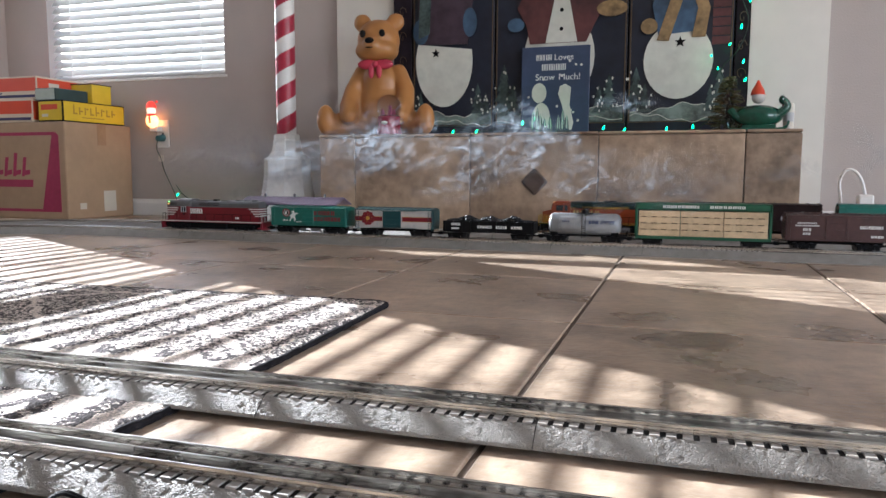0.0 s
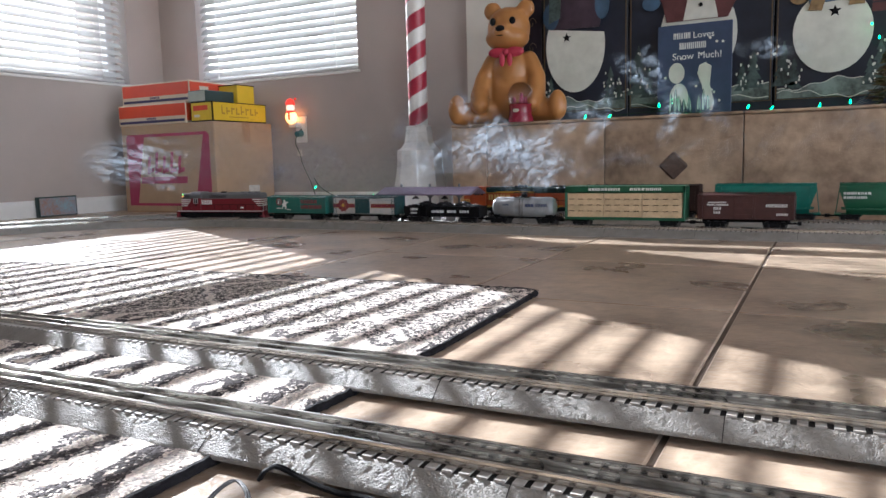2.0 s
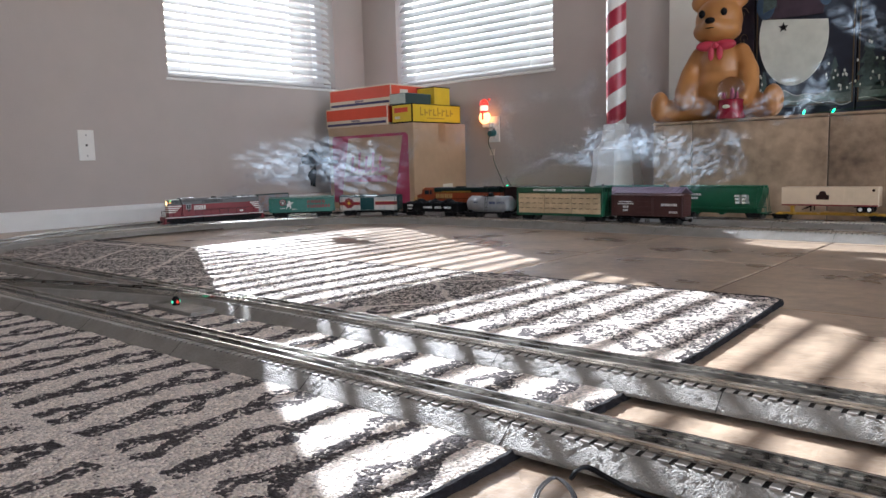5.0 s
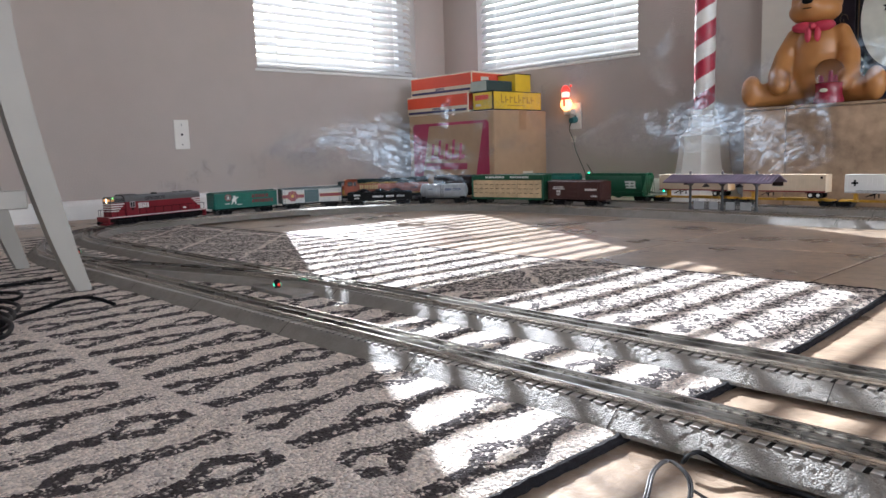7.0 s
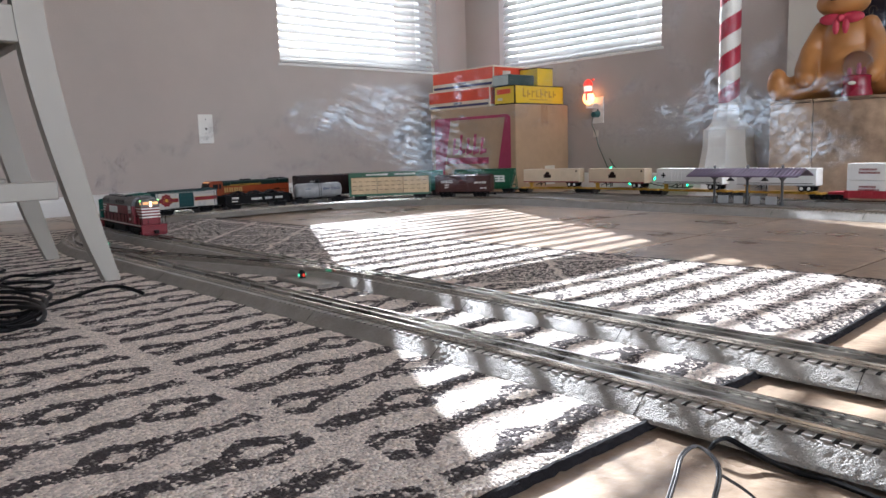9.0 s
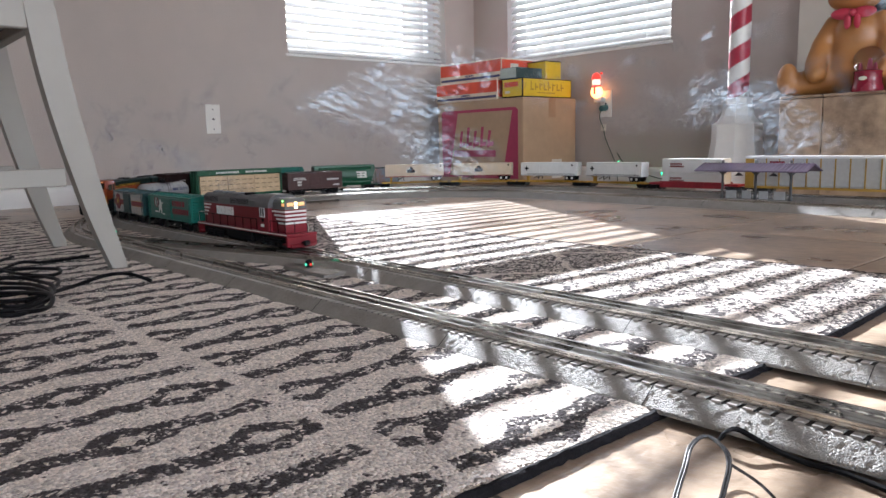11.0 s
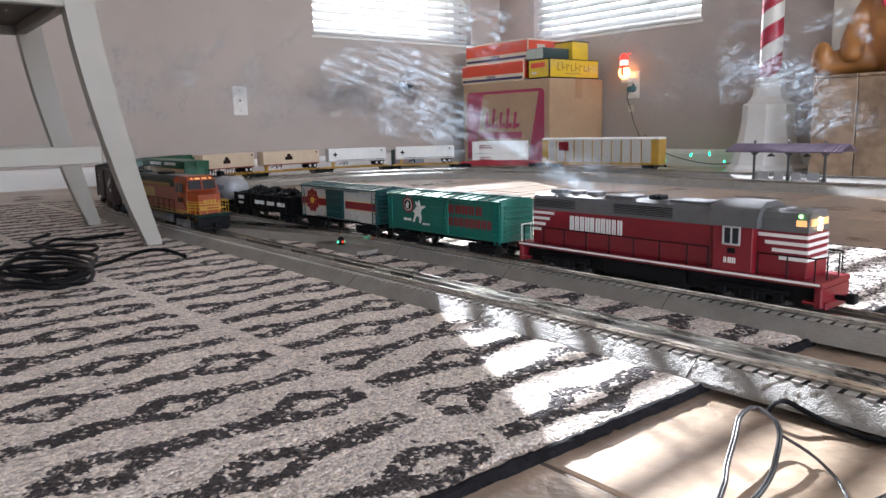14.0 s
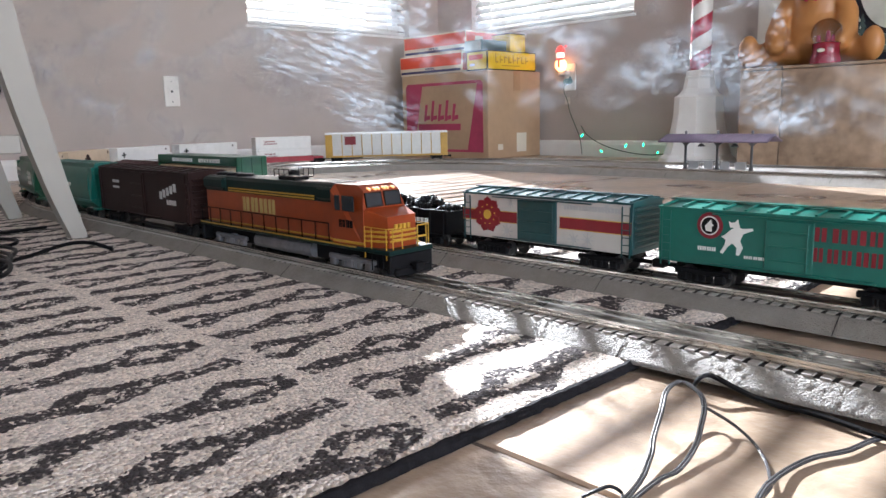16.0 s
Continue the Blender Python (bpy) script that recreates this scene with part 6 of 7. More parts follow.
# ---- station ----
def station():
    s = thing("toy_station_platform", "toy station platform shelter with purple-grey roof and posts", "toy station", pose(-1.13, 1.14, 0, 0, 0, 1))
    purple = material("purple_grey_roof", (0.15, 0.11, 0.17), 0.5, vary=0.12, grain=90)
    base = material("dark_grey_base", (0.07, 0.07, 0.07), 0.6, vary=0.15)
    part("platform", box(bmesh.new(), -0.20, -0.055, 0, 0.20, 0.055, 0.014, 0.002), base, s)
    prof = [(-0.062, 0.113), (-0.062, 0.117), (0, 0.140), (0.062, 0.117), (0.062, 0.113), (0, 0.135)]
    bm = sweep(bmesh.new(), [(-0.187, 0, 0), (0.187, 0, 0)], prof)
    for k in range(29):
        x = -0.18 + k * 0.36 / 28
        for q in (-1, 1):
            m = Matrix.Translation((x, q * 0.031, 0.1295)) @ Matrix.Rotation(-q * math.atan2(0.023, 0.062), 4, "X")
            box(bm, -0.0008, -0.032, -0.001, 0.0008, 0.032, 0.0012, m=m)
    part("roof", bm, purple, s)
    for x in (-0.115, 0.0, 0.115):
        bm = bmesh.new()
        rod(bm, (x, 0, 0.138), (x, 0, 0.146), 0.0045, n=10)
        ball(bm, (x, 0, 0.147), 0.0048, 2)
        part("finial", bm, SILVER, s, smooth=True)
        bm = rod(bmesh.new(), (x, 0, 0.013), (x, 0, 0.134), 0.0042, n=10)
        rod(bm, (x, 0, 0.013), (x, 0, 0.03), 0.0062, n=10)
        for q in (-1, 1):
            rod(bm, (x, 0, 0.098), (x + q * 0.024, 0, 0.122), 0.0018, n=6)
            rod(bm, (x, 0, 0.098), (x, q * 0.03, 0.122), 0.0018, n=6)
        part("post", bm, base, s)
    for x in (-0.058, 0.058):
        bm = rod(bmesh.new(), (x, 0, 0.104), (x, 0, 0.13), 0.0012, n=6)
        lathe(bm, [(0.014, 0.0), (0.006, 0.008), (0.003, 0.010)], 14, (x, 0, 0.098))
        part("hanging_lamp", bm, base, s)
    for x0, x1 in ((-0.108, -0.055), (-0.052, -0.006), (0.006, 0.052), (0.055, 0.108)):
        bm = box(bmesh.new(), x0, -0.0015, 0.022, x1, 0.0015, 0.025)
        box(bm, x0, -0.0015, 0.045, x1, 0.0015, 0.048)
        n = 8
        for k in range(n + 1):
            x = x0 + (x1 - x0) * k / n
            rod(bm, (x, 0, 0.014), (x, 0, 0.056), 0.0009, 0.0005, n=5)
        part("picket_fence", bm, base, s)
        part("poster", box(bmesh.new(), x0 + 0.008, -0.004, 0.022, x1 - 0.008, -0.0022, 0.048), PALEGREY, s)


station()

# ---- on the hearth ----
BEARSKIN = material("honey_brown_plastic", (0.42, 0.185, 0.055), 0.42, vary=0.12, grain=10)
BOW = material("raspberry_bow_paint", (0.42, 0.03, 0.06), 0.45, vary=0.1)


def limb(bm, line, sub=2):
    """Overlapping balls along a line of (x, y, z, radius)."""
    for (x0, y0, z0, r0), (x1, y1, z1, r1) in zip(line, line[1:]):
        for k in range(7):
            u = k / 6
            ball(bm, (x0 + (x1 - x0) * u, y0 + (y1 - y0) * u, z0 + (z1 - z0) * u), r0 + (r1 - r0) * u, sub)


def melted(bm, size):
    """The closed skin round overlapping balls."""
    me = bpy.data.meshes.new("skin")
    bm.to_mesh(me)
    bm.free()
    tmp = bpy.data.objects.new("skin", me)
    bpy.context.scene.collection.objects.link(tmp)
    mod = tmp.modifiers.new("skin", "REMESH")
    mod.mode, mod.voxel_size = "VOXEL", size
    soft = tmp.modifiers.new("soft", "SMOOTH")
    soft.factor, soft.iterations = 0.5, 6
    out = bpy.data.meshes.new_from_object(tmp.evaluated_get(bpy.context.evaluated_depsgraph_get()))
    bpy.data.objects.remove(tmp)
    bm = bmesh.new()
    bm.from_mesh(out)
    return bm


def bear():
    bm = bmesh.new()
    ball(bm, (0, 0.02, 0.12), (0.105, 0.085, 0.125), 3)
    ball(bm, (0, 0.015, 0.215), (0.084, 0.070, 0.095), 3)
    ball(bm, (-0.005, 0.0, 0.385), (0.088, 0.084, 0.088), 3)
    ball(bm, (-0.006, -0.02, 0.345), (0.090, 0.080, 0.052), 3)
    ball(bm, (-0.012, -0.066, 0.358), (0.042, 0.048, 0.036), 3)
    for s in (-1, 1):
        ball(bm, (s * 0.070 - 0.005, 0.008, 0.462), (0.038, 0.020, 0.038), 3)
        limb(bm, [(s * 0.078, 0.01, 0.262, 0.034), (s * 0.112, -0.01, 0.185, 0.037), (s * 0.118, -0.055, 0.115, 0.040), (s * 0.105, -0.095, 0.078, 0.036)])
        limb(bm, [(s * 0.070, 0.0, 0.058, 0.056), (s * 0.150, -0.04, 0.050, 0.049), (s * 0.195, -0.06, 0.044, 0.043)])
        ball(bm, (s * 0.208, -0.080, 0.062), (0.038, 0.036, 0.062), 3, m=Matrix.Translation((0, 0, 0.002)))
    bm = melted(bm, 0.0065)
    for s in (-1, 1):
        ball(bm, (s * 0.040 - 0.012, -0.072, 0.405), (0.0125, 0.012, 0.0155), 3, mat=1)
        ball(bm, (s * 0.034, -0.068, 0.284), (0.040, 0.014, 0.020), 3, mat=2)
        ball(bm, (s * 0.016, -0.076, 0.255), (0.012, 0.009, 0.028), 3, mat=2)
    ball(bm, (-0.014, -0.108, 0.372), (0.019, 0.012, 0.013), 3, mat=1)
    ball(bm, (-0.014, -0.110, 0.345), (0.017, 0.006, 0.0022), 2, mat=1)
    ball(bm, (0, -0.076, 0.284), (0.013, 0.014, 0.014), 3, mat=2)
    for v in bm.verts:
        v.co.z = HZ + max(v.co.z, 0.001)
    ob = part("teddy_bear_figure", bm, [BEARSKIN, BLACK, BOW], None, smooth=True, m=pose(-1.055, 1.72, 0, 0, 0, 8))
    tagged(ob, "honey brown plastic teddy bear figure with a raspberry bow", "figure")


bear()


def globe():
    g = thing("snow_globe", "small glass snow globe on a dark red base", "snow globe", pose(-0.968, 1.605, HZ))
    lathe_b = lathe(bmesh.new(), [(0.050, 0), (0.052, 0.012), (0.046, 0.03), (0.044, 0.062), (0.047, 0.070), (0.040, 0.074)], 28)
    part("base", lathe_b, material("dark_red_lacquer", (0.22, 0.012, 0.03), 0.25, vary=0.1), g, smooth=True)
    bm = bmesh.new()
    ball(bm, (0, 0, 0.108), 0.050, 4)
    part("glass_ball", bm, glass("clear_globe_glass"), g, smooth=True)
    bm = bmesh.new()
    for x, y, h in ((-0.02, 0, 0.03), (0.0, 0.01, 0.042), (0.02, -0.005, 0.028), (0.008, -0.016, 0.02)):
        rod(bm, (x, y, 0.072), (x, y, 0.072 + h), 0.009, 0.004, n=10)
    part("scene_inside", bm, material("rose_figures", (0.4, 0.08, 0.12), 0.5), g)
    bm = bmesh.new()
    ball(bm, (0, -0.047, 0.045), (0.014, 0.004, 0.007), 2)
    part("badge", bm, PAPER, g, smooth=True)


globe()

GREENGLOW = material("green_led_bulb", (0.1, 0.7, 0.45), 0.2, vary=0, glow=((0.02, 1.0, 0.32), 1.3))
GREENWIRE = material("dark_green_wire", (0.008, 0.03, 0.018), 0.5, vary=0.2)


def light_string(label, line, bulbs):
    s = thing("string_lights", label, "string lights", group="green string lights")
    part("wire", tube(bmesh.new(), smooth_line(line, 6), 0.0022, 5), GREENWIRE, s)
    first = None
    for x, y, z, a in bulbs:
        mm = pose(x, y, z, a, 0, a * 3)
        if first is None:
            bm = bmesh.new()
            lathe(bm, [(0.0026, 0), (0.0042, 0.005), (0.0034, 0.011), (0.0008, 0.018)], 10)
            first = part("bulb", bm, GREENGLOW, s, "glowing green bulb", smooth=True, m=mm)
        else:
            share(first, "bulb", mm, s)


light_string("green string lights glowing along the hearth and screen", [(-0.80, 1.83, HZ + 0.005), (-0.67, 1.82, HZ + 0.018), (-0.48, 1.85, HZ + 0.03), (-0.3, 1.84, HZ + 0.006), (-0.15, 1.83, HZ + 0.012), (0.0, 1.84, HZ + 0.004), (0.10, 1.83, HZ + 0.012), (0.19, 1.86, HZ + 0.02), (0.31, 1.90, HZ + 0.15), (0.27, 1.91, HZ + 0.24), (0.33, 1.91, HZ + 0.32), (0.36, 1.91, HZ + 0.42), (0.33, 1.91, HZ + 0.55), (0.36, 1.91, 1.2)],
             [(-0.772, 1.82, HZ + 0.012, 20), (-0.672, 1.815, HZ + 0.012, -30), (-0.48, 1.84, HZ + 0.045, 10), (-0.157, 1.82, HZ + 0.02, 25), (-0.078, 1.82, HZ + 0.012, -40), (0.08, 1.82, HZ + 0.012, 15), (0.176, 1.84, HZ + 0.02, 5), (0.234, 1.90, 0.668, 60), (0.258, 1.90, 0.618, -60), (0.295, 1.90, 0.706, 50), (0.335, 1.90, 0.765, 10), (0.345, 1.90, 0.637, -20), (0.353, 1.90, 0.57, 30), (0.36, 1.90, 0.86, 20), (0.33, 1.90, 0.95, -20)])
light_string("green string lights lying on the floor by the baseboard", [(-2.25, 1.93, 0.16), (-2.2, 1.92, 0.11), (-2.08, 1.90, 0.06), (-1.95, 1.90, 0.03), (-1.82, 1.89, 0.02), (-1.72, 1.90, 0.03)],
             [(-2.245, 1.925, 0.105, 40), (-2.1, 1.90, 0.03, -60), (-1.96, 1.89, 0.055, 30), (-1.86, 1.89, 0.06, 0), (-1.78, 1.885, 0.03, 70), (-1.72, 1.89, 0.045, 20)])


def ice_figures():
    g = thing("glass_figurines", "clear glass icicle figurines lit green on the hearth", "figurine", pose(-0.345, 1.70, HZ))
    m = glass("pale_green_glass", (0.75, 1.0, 0.9), 0.05)
    rnd = random.Random(2)
    for k in range(9):
        x = -0.066 + 0.0165 * k
        if k == 5:
            continue
        h = (0.085, 0.10, 0.075, 0.06, 0.065, 0, 0.07, 0.095, 0.07)[k]
        bm = bmesh.new()
        lathe(bm, [(0.010, 0), (0.0095, h * 0.4), (0.007, h * 0.7), (0.0035, h * 0.9), (0.001, h)], 9, (x, rnd.uniform(-0.015, 0.015), 0))
        part("glass_spire", bm, m, g, smooth=True)
    bm = box(bmesh.new(), -0.078, -0.022, 0, 0.078, 0.022, 0.005, 0.002)
    part("lit_base", bm, material("green_lit_base", (0.2, 0.8, 0.5), 0.3, vary=0, glow=((0.1, 1.0, 0.5), 0.8)), g)


ice_figures()


# ---- painted fire screen ----
NIGHT = material("dark_navy_painted_board", (0.012, 0.016, 0.03), 0.45, vary=0.3, grain=20)
BORDER = material("dark_plum_painted_border", (0.022, 0.016, 0.022), 0.45, vary=0.3, grain=20)
SNOWWHITE = material("painted_snow_white", (0.62, 0.62, 0.55), 0.6, vary=0.1, grain=25)
HILL = material("painted_grey_green_snow", (0.16, 0.20, 0.18), 0.6, vary=0.4, grain=70)
FIR = material("painted_grey_fir", (0.06, 0.09, 0.085), 0.6, vary=0.4, grain=80)
PLUM = material("painted_plum_coat", (0.05, 0.03, 0.045), 0.6, vary=0.3, grain=30)
MAROON = material("painted_maroon_coat", (0.085, 0.025, 0.025), 0.6, vary=0.3, grain=30)
DENIM = material("painted_blue_sweater", (0.05, 0.10, 0.17), 0.6, vary=0.3, grain=30)
SCARF = material("painted_tan_scarf", (0.28, 0.18, 0.08), 0.6, vary=0.3, grain=60)
SIGNBLUE = material("painted_slate_blue_board", (0.035, 0.055, 0.11), 0.55, vary=0.15, grain=30)
BRASS = material("dull_brass_wire", (0.13, 0.09, 0.05), 0.5, 0.5)


def star(cx, cz, r):
    return [(cx + (r if k % 2 == 0 else r * 0.42) * math.sin(math.pi * k / 5), cz + (r if k % 2 == 0 else r * 0.42) * math.cos(math.pi * k / 5)) for k in range(10)]


def fire_screen():
    s = thing("fire_screen", "dark hinged fire screen painted with snowmen and fir trees", "fire screen")
    xs, z0, z1, y = [-1.0, -0.628, -0.080, 0.315], HZ + 0.004, 1.29, 1.952
    for a, b in zip(xs, xs[1:]):
        part("panel", box(bmesh.new(), a + 0.003, y, z0, b - 0.003, y + 0.014, z1, 0.002), NIGHT, s)
        bm = bmesh.new()
        for p, q in ((a + 0.008, a + 0.012), (b - 0.012, b - 0.008)):
            box(bm, p, y - 0.003, z0 + 0.05, q, y, z1)
        box(bm, a + 0.012, y - 0.003, z0 + 0.05, b - 0.012, y, z0 + 0.053)
        part("wire_edge", bm, BRASS, s)
    for a, b in ((-1.088, -1.003), (0.318, 0.366)):
        part("border_strip", box(bmesh.new(), a, y, z0, b, y + 0.014, z1, 0.002), BORDER, s)
        for k in range(8):
            cz = 0.50 + k * 0.105
            pts = [((a + b) / 2 + (0.021 - 0.0016 * j) * math.cos(j * 0.55) * 0.9, y - 0.003, cz + (0.026 - 0.0016 * j) * math.sin(j * 0.55)) for j in range(13)]
            part("wire_scroll", tube(bmesh.new(), pts, 0.0014, 5), BRASS, s)
    # rolling snow
    for a, b, base, amp, sd in ((-0.985, -0.64, 0.482, 0.016, 1), (-0.615, -0.095, 0.476, 0.02, 2), (-0.066, 0.30, 0.482, 0.018, 4), (-0.985, -0.64, 0.437, 0.012, 5), (-0.615, -0.095, 0.44, 0.012, 3), (-0.066, 0.30, 0.445, 0.014, 7)):
        n = 20
        top = [(a + (b - a) * k / n, base + amp * math.sin(3.2 * k / n * 2 + sd) + 0.006 * math.sin(k * 1.3)) for k in range(n + 1)]
        bm = bmesh.new()
        plate(bm, [(a, z0 + 0.055)] + top + [(b, z0 + 0.055)], y - (0.0014 if base > 0.46 else 0.0024), 0.0018)
        part("painted_snow_hill", bm, HILL, s)
        bm = tube(bmesh.new(), [(x, y - (0.0016 if base > 0.46 else 0.0026), z) for x, z in top], 0.0016, 5)
        part("snow_crest", bm, SNOWWHITE, s)
    rnd = random.Random(9)
    for cx, base, h in ((-0.70, 0.47, 0.13), (-0.665, 0.46, 0.10), (-0.96, 0.47, 0.10), (-0.585, 0.47, 0.20), (-0.545, 0.46, 0.13), (-0.15, 0.47, 0.15), (-0.19, 0.465, 0.11), (-0.045, 0.47, 0.17), (-0.01, 0.46, 0.12), (0.27, 0.47, 0.16), (0.235, 0.46, 0.1)):
        bm = bmesh.new()
        for k in range(4):
            w = h * 0.26 * (1 - k * 0.2)
            zz = base + h * (0.06 + 0.22 * k)
            plate(bm, [(cx - w, zz), (cx + w, zz), (cx, zz + h * 0.32)], y - 0.0034 - 0.0004 * k, 0.0016)
        part("painted_fir", bm, FIR, s)
        bm = bmesh.new()
        for k in range(7):
            fx, fz = cx + rnd.uniform(-0.22, 0.22) * h, base + rnd.uniform(0.1, 0.95) * h
            plate(bm, oval(fx, fz, 0.0035, 0.006, 8), y - 0.0062, 0.001)
        part("snow_dab", bm, SNOWWHITE, s)

    def shape(name, mat, *polys, dy=0.006, thick=0.005):
        bm = bmesh.new()
        for p in polys:
            plate(bm, p, y - dy, thick)
        part(name, bm, mat, s)
    # snowman with a plum coat
    shape("snowman_body", SNOWWHITE, oval(-0.852, 0.70, 0.128, 0.192, 24, math.pi - 0.42, 2 * math.pi + 0.42), dy=0.008)
    shape("coat", PLUM, [(-0.955, 0.775), (-0.745, 0.77), (-0.735, 0.84), (-0.72, 0.98), (-0.80, 1.02), (-0.90, 1.02), (-0.97, 0.97)], dy=0.012)
    shape("sleeve", DENIM, oval(-0.955, 0.83, 0.035, 0.055), dy=0.014)
    shape("sleeve", DENIM, oval(-0.735, 0.86, 0.03, 0.06), dy=0.014)
    shape("garland", FIR, [(-0.965, 0.80), (-0.915, 0.82), (-0.905, 1.06), (-0.955, 1.08)], dy=0.017)
    shape("snowman_head", SNOWWHITE, oval(-0.85, 1.03, 0.065, 0.06), dy=0.015)
    shape("star", BLACK, star(-0.888, 0.737, 0.020), dy=0.0095, thick=0.002)
    # snowman with a maroon coat
    shape("snowman_body", SNOWWHITE, oval(-0.355, 0.70, 0.145, 0.185), dy=0.008)
    shape("coat", MAROON, [(-0.475, 0.755), (-0.245, 0.755), (-0.215, 0.82), (-0.17, 0.90), (-0.22, 1.0), (-0.48, 1.0), (-0.53, 0.90), (-0.49, 0.83)], dy=0.012)
    shape("shirt_front", SNOWWHITE, [(-0.41, 0.756), (-0.28, 0.756), (-0.325, 0.98), (-0.365, 0.98)], dy=0.0145)
    shape("button", BLACK, oval(-0.345, 0.81, 0.008, 0.008, 12), oval(-0.345, 0.885, 0.008, 0.008, 12), dy=0.0165)
    shape("mitten", DENIM, oval(-0.535, 0.835, 0.035, 0.028), dy=0.014)
    shape("striped_mitten", SCARF, oval(-0.145, 0.88, 0.06, 0.032), dy=0.014)
    # snowman with a tan scarf
    shape("snowman_body", SNOWWHITE, oval(0.112, 0.665, 0.130, 0.148), dy=0.008)
    shape("sweater", DENIM, [(0.035, 0.765), (0.19, 0.775), (0.21, 0.84), (0.20, 1.0), (0.05, 1.0), (0.01, 0.88)], dy=0.012)
    shape("scarf", SCARF, [(0.03, 0.745), (0.075, 0.74), (0.125, 0.90), (0.085, 0.92)], [(0.16, 0.75), (0.21, 0.75), (0.225, 0.86), (0.19, 0.95), (0.15, 0.94), (0.18, 0.86)], dy=0.015)
    shape("mitten", SCARF, oval(-0.0, 0.80, 0.032, 0.03), dy=0.014)
    shape("star", BLACK, star(0.118, 0.735, 0.022), dy=0.0095, thick=0.002)
    shape("brick_chimney", MAROON, *[[(0.235, 0.72 + k * 0.035), (0.30, 0.72 + k * 0.035), (0.30, 0.75 + k * 0.035), (0.235, 0.75 + k * 0.035)] for k in range(9)], dy=0.004, thick=0.003)


fire_screen()


def lettering(name, body, size, x, y, z, mat, parent):
    cu = bpy.data.curves.new(name, "FONT")
    cu.body, cu.size, cu.extrude, cu.align_x = body, size, 0.0006, "LEFT"
    tmp = bpy.data.objects.new(name, cu)
    me = bpy.data.meshes.new_from_object(tmp)
    bpy.data.objects.remove(tmp)
    me.materials.append(mat)
    ob = new(name, me)
    ob.parent = parent
    ob.matrix_basis = pose(x, y, z, 90, 0, 0)
    return ob


def sign():
    s = thing("painted_sign", "slate blue hanging board with white painted lettering and snowmen", "sign")
    y = 1.898
    part("board", box(bmesh.new(), -0.499, y, 0.392, -0.222, y + 0.010, 0.735, 0.002), SIGNBLUE, s)
    bm = bmesh.new()
    bars(bm, -0.438, -0.372, 0.680, 0.703, 5, y - 0.0012, 4)
    bars(bm, -0.415, -0.315, 0.640, 0.665, 7, y - 0.0012, 5)
    part("lettering", bm, PRINT, s)
    lettering("lettering", "Loves", 0.034, -0.366, y - 0.0008, 0.680, PRINT, s)
    lettering("lettering", "Snow", 0.036, -0.442, y - 0.0008, 0.601, PRINT, s)
    lettering("lettering", "Much!", 0.036, -0.347, y - 0.0008, 0.601, PRINT, s)
    bm = bmesh.new()
    plate(bm, oval(-0.425, 0.55, 0.030, 0.040), y - 0.002, 0.002)
    plate(bm, oval(-0.415, 0.45, 0.036, 0.06), y - 0.002, 0.002)
    part("painted_snowman", bm, SNOWWHITE, s)
    bm = bmesh.new()
    plate(bm, [(-0.345, 0.40), (-0.29, 0.40), (-0.283, 0.43), (-0.30, 0.50), (-0.295, 0.57), (-0.318, 0.585), (-0.34, 0.575), (-0.347, 0.545), (-0.33, 0.50), (-0.32, 0.45)], y - 0.002, 0.002)
    part("painted_snowman", bm, SNOWWHITE, s)
    rnd = random.Random(4)
    bm = bmesh.new()
    for k in range(14):
        plate(bm, oval(rnd.uniform(-0.485, -0.235), rnd.uniform(0.41, 0.72), 0.005, 0.005, 10), y - 0.0012, 0.0012)
    part("snow_dot", bm, SNOWWHITE, s)


sign()


def sleigh():
    s = thing("sleigh_figurine", "glossy dark green sleigh figurine with a red-hatted gnome", "figurine", pose(0.385, 1.655, HZ, 0, 0, -6))
    gl = material("glossy_green_ceramic", (0.008, 0.075, 0.045), 0.12, vary=0.2, grain=60, coat=0.5)
    bm = bmesh.new()
    ball(bm, (0.0, 0, 0.048), (0.082, 0.042, 0.040), 3)
    for k in range(9):
        u = k / 8
        ball(bm, (0.060 + 0.030 * math.sin(2.6 * u), 0, 0.050 + 0.052 * u), (0.020 - 0.008 * u, 0.030, 0.016), 2)
        ball(bm, (-0.062 - 0.022 * u, 0, 0.045 + 0.022 * u), (0.018, 0.032 - 0.008 * u, 0.014), 2)
    for v in bm.verts:
        v.co.z = max(v.co.z, 0.012)
    for y in (-0.028, 0.028):
        tube(bm, smooth_line([(-0.095, y, 0.028), (-0.088, y, 0.008), (-0.05, y, 0.004), (0.06, y, 0.004), (0.092, y, 0.012), (0.098, y, 0.030)], 5), 0.004, 6)
    box(bm, -0.05, -0.027, 0.003, 0.06, 0.027, 0.02, 0.003)
    part("sleigh_body", bm, gl, s, smooth=True)
    bm = bmesh.new()
    ball(bm, (0.0, -0.008, 0.112), (0.022, 0.02, 0.022), 3)
    part("face", bm, HOLWHITE, s, smooth=True)
    bm = bmesh.new()
    lathe(bm, [(0.024, 0), (0.020, 0.016), (0.010, 0.034), (0.003, 0.05)], 16, (-0.002, -0.004, 0.121))
    part("red_hat", bm, BOXRED, s, smooth=True)


sleigh()


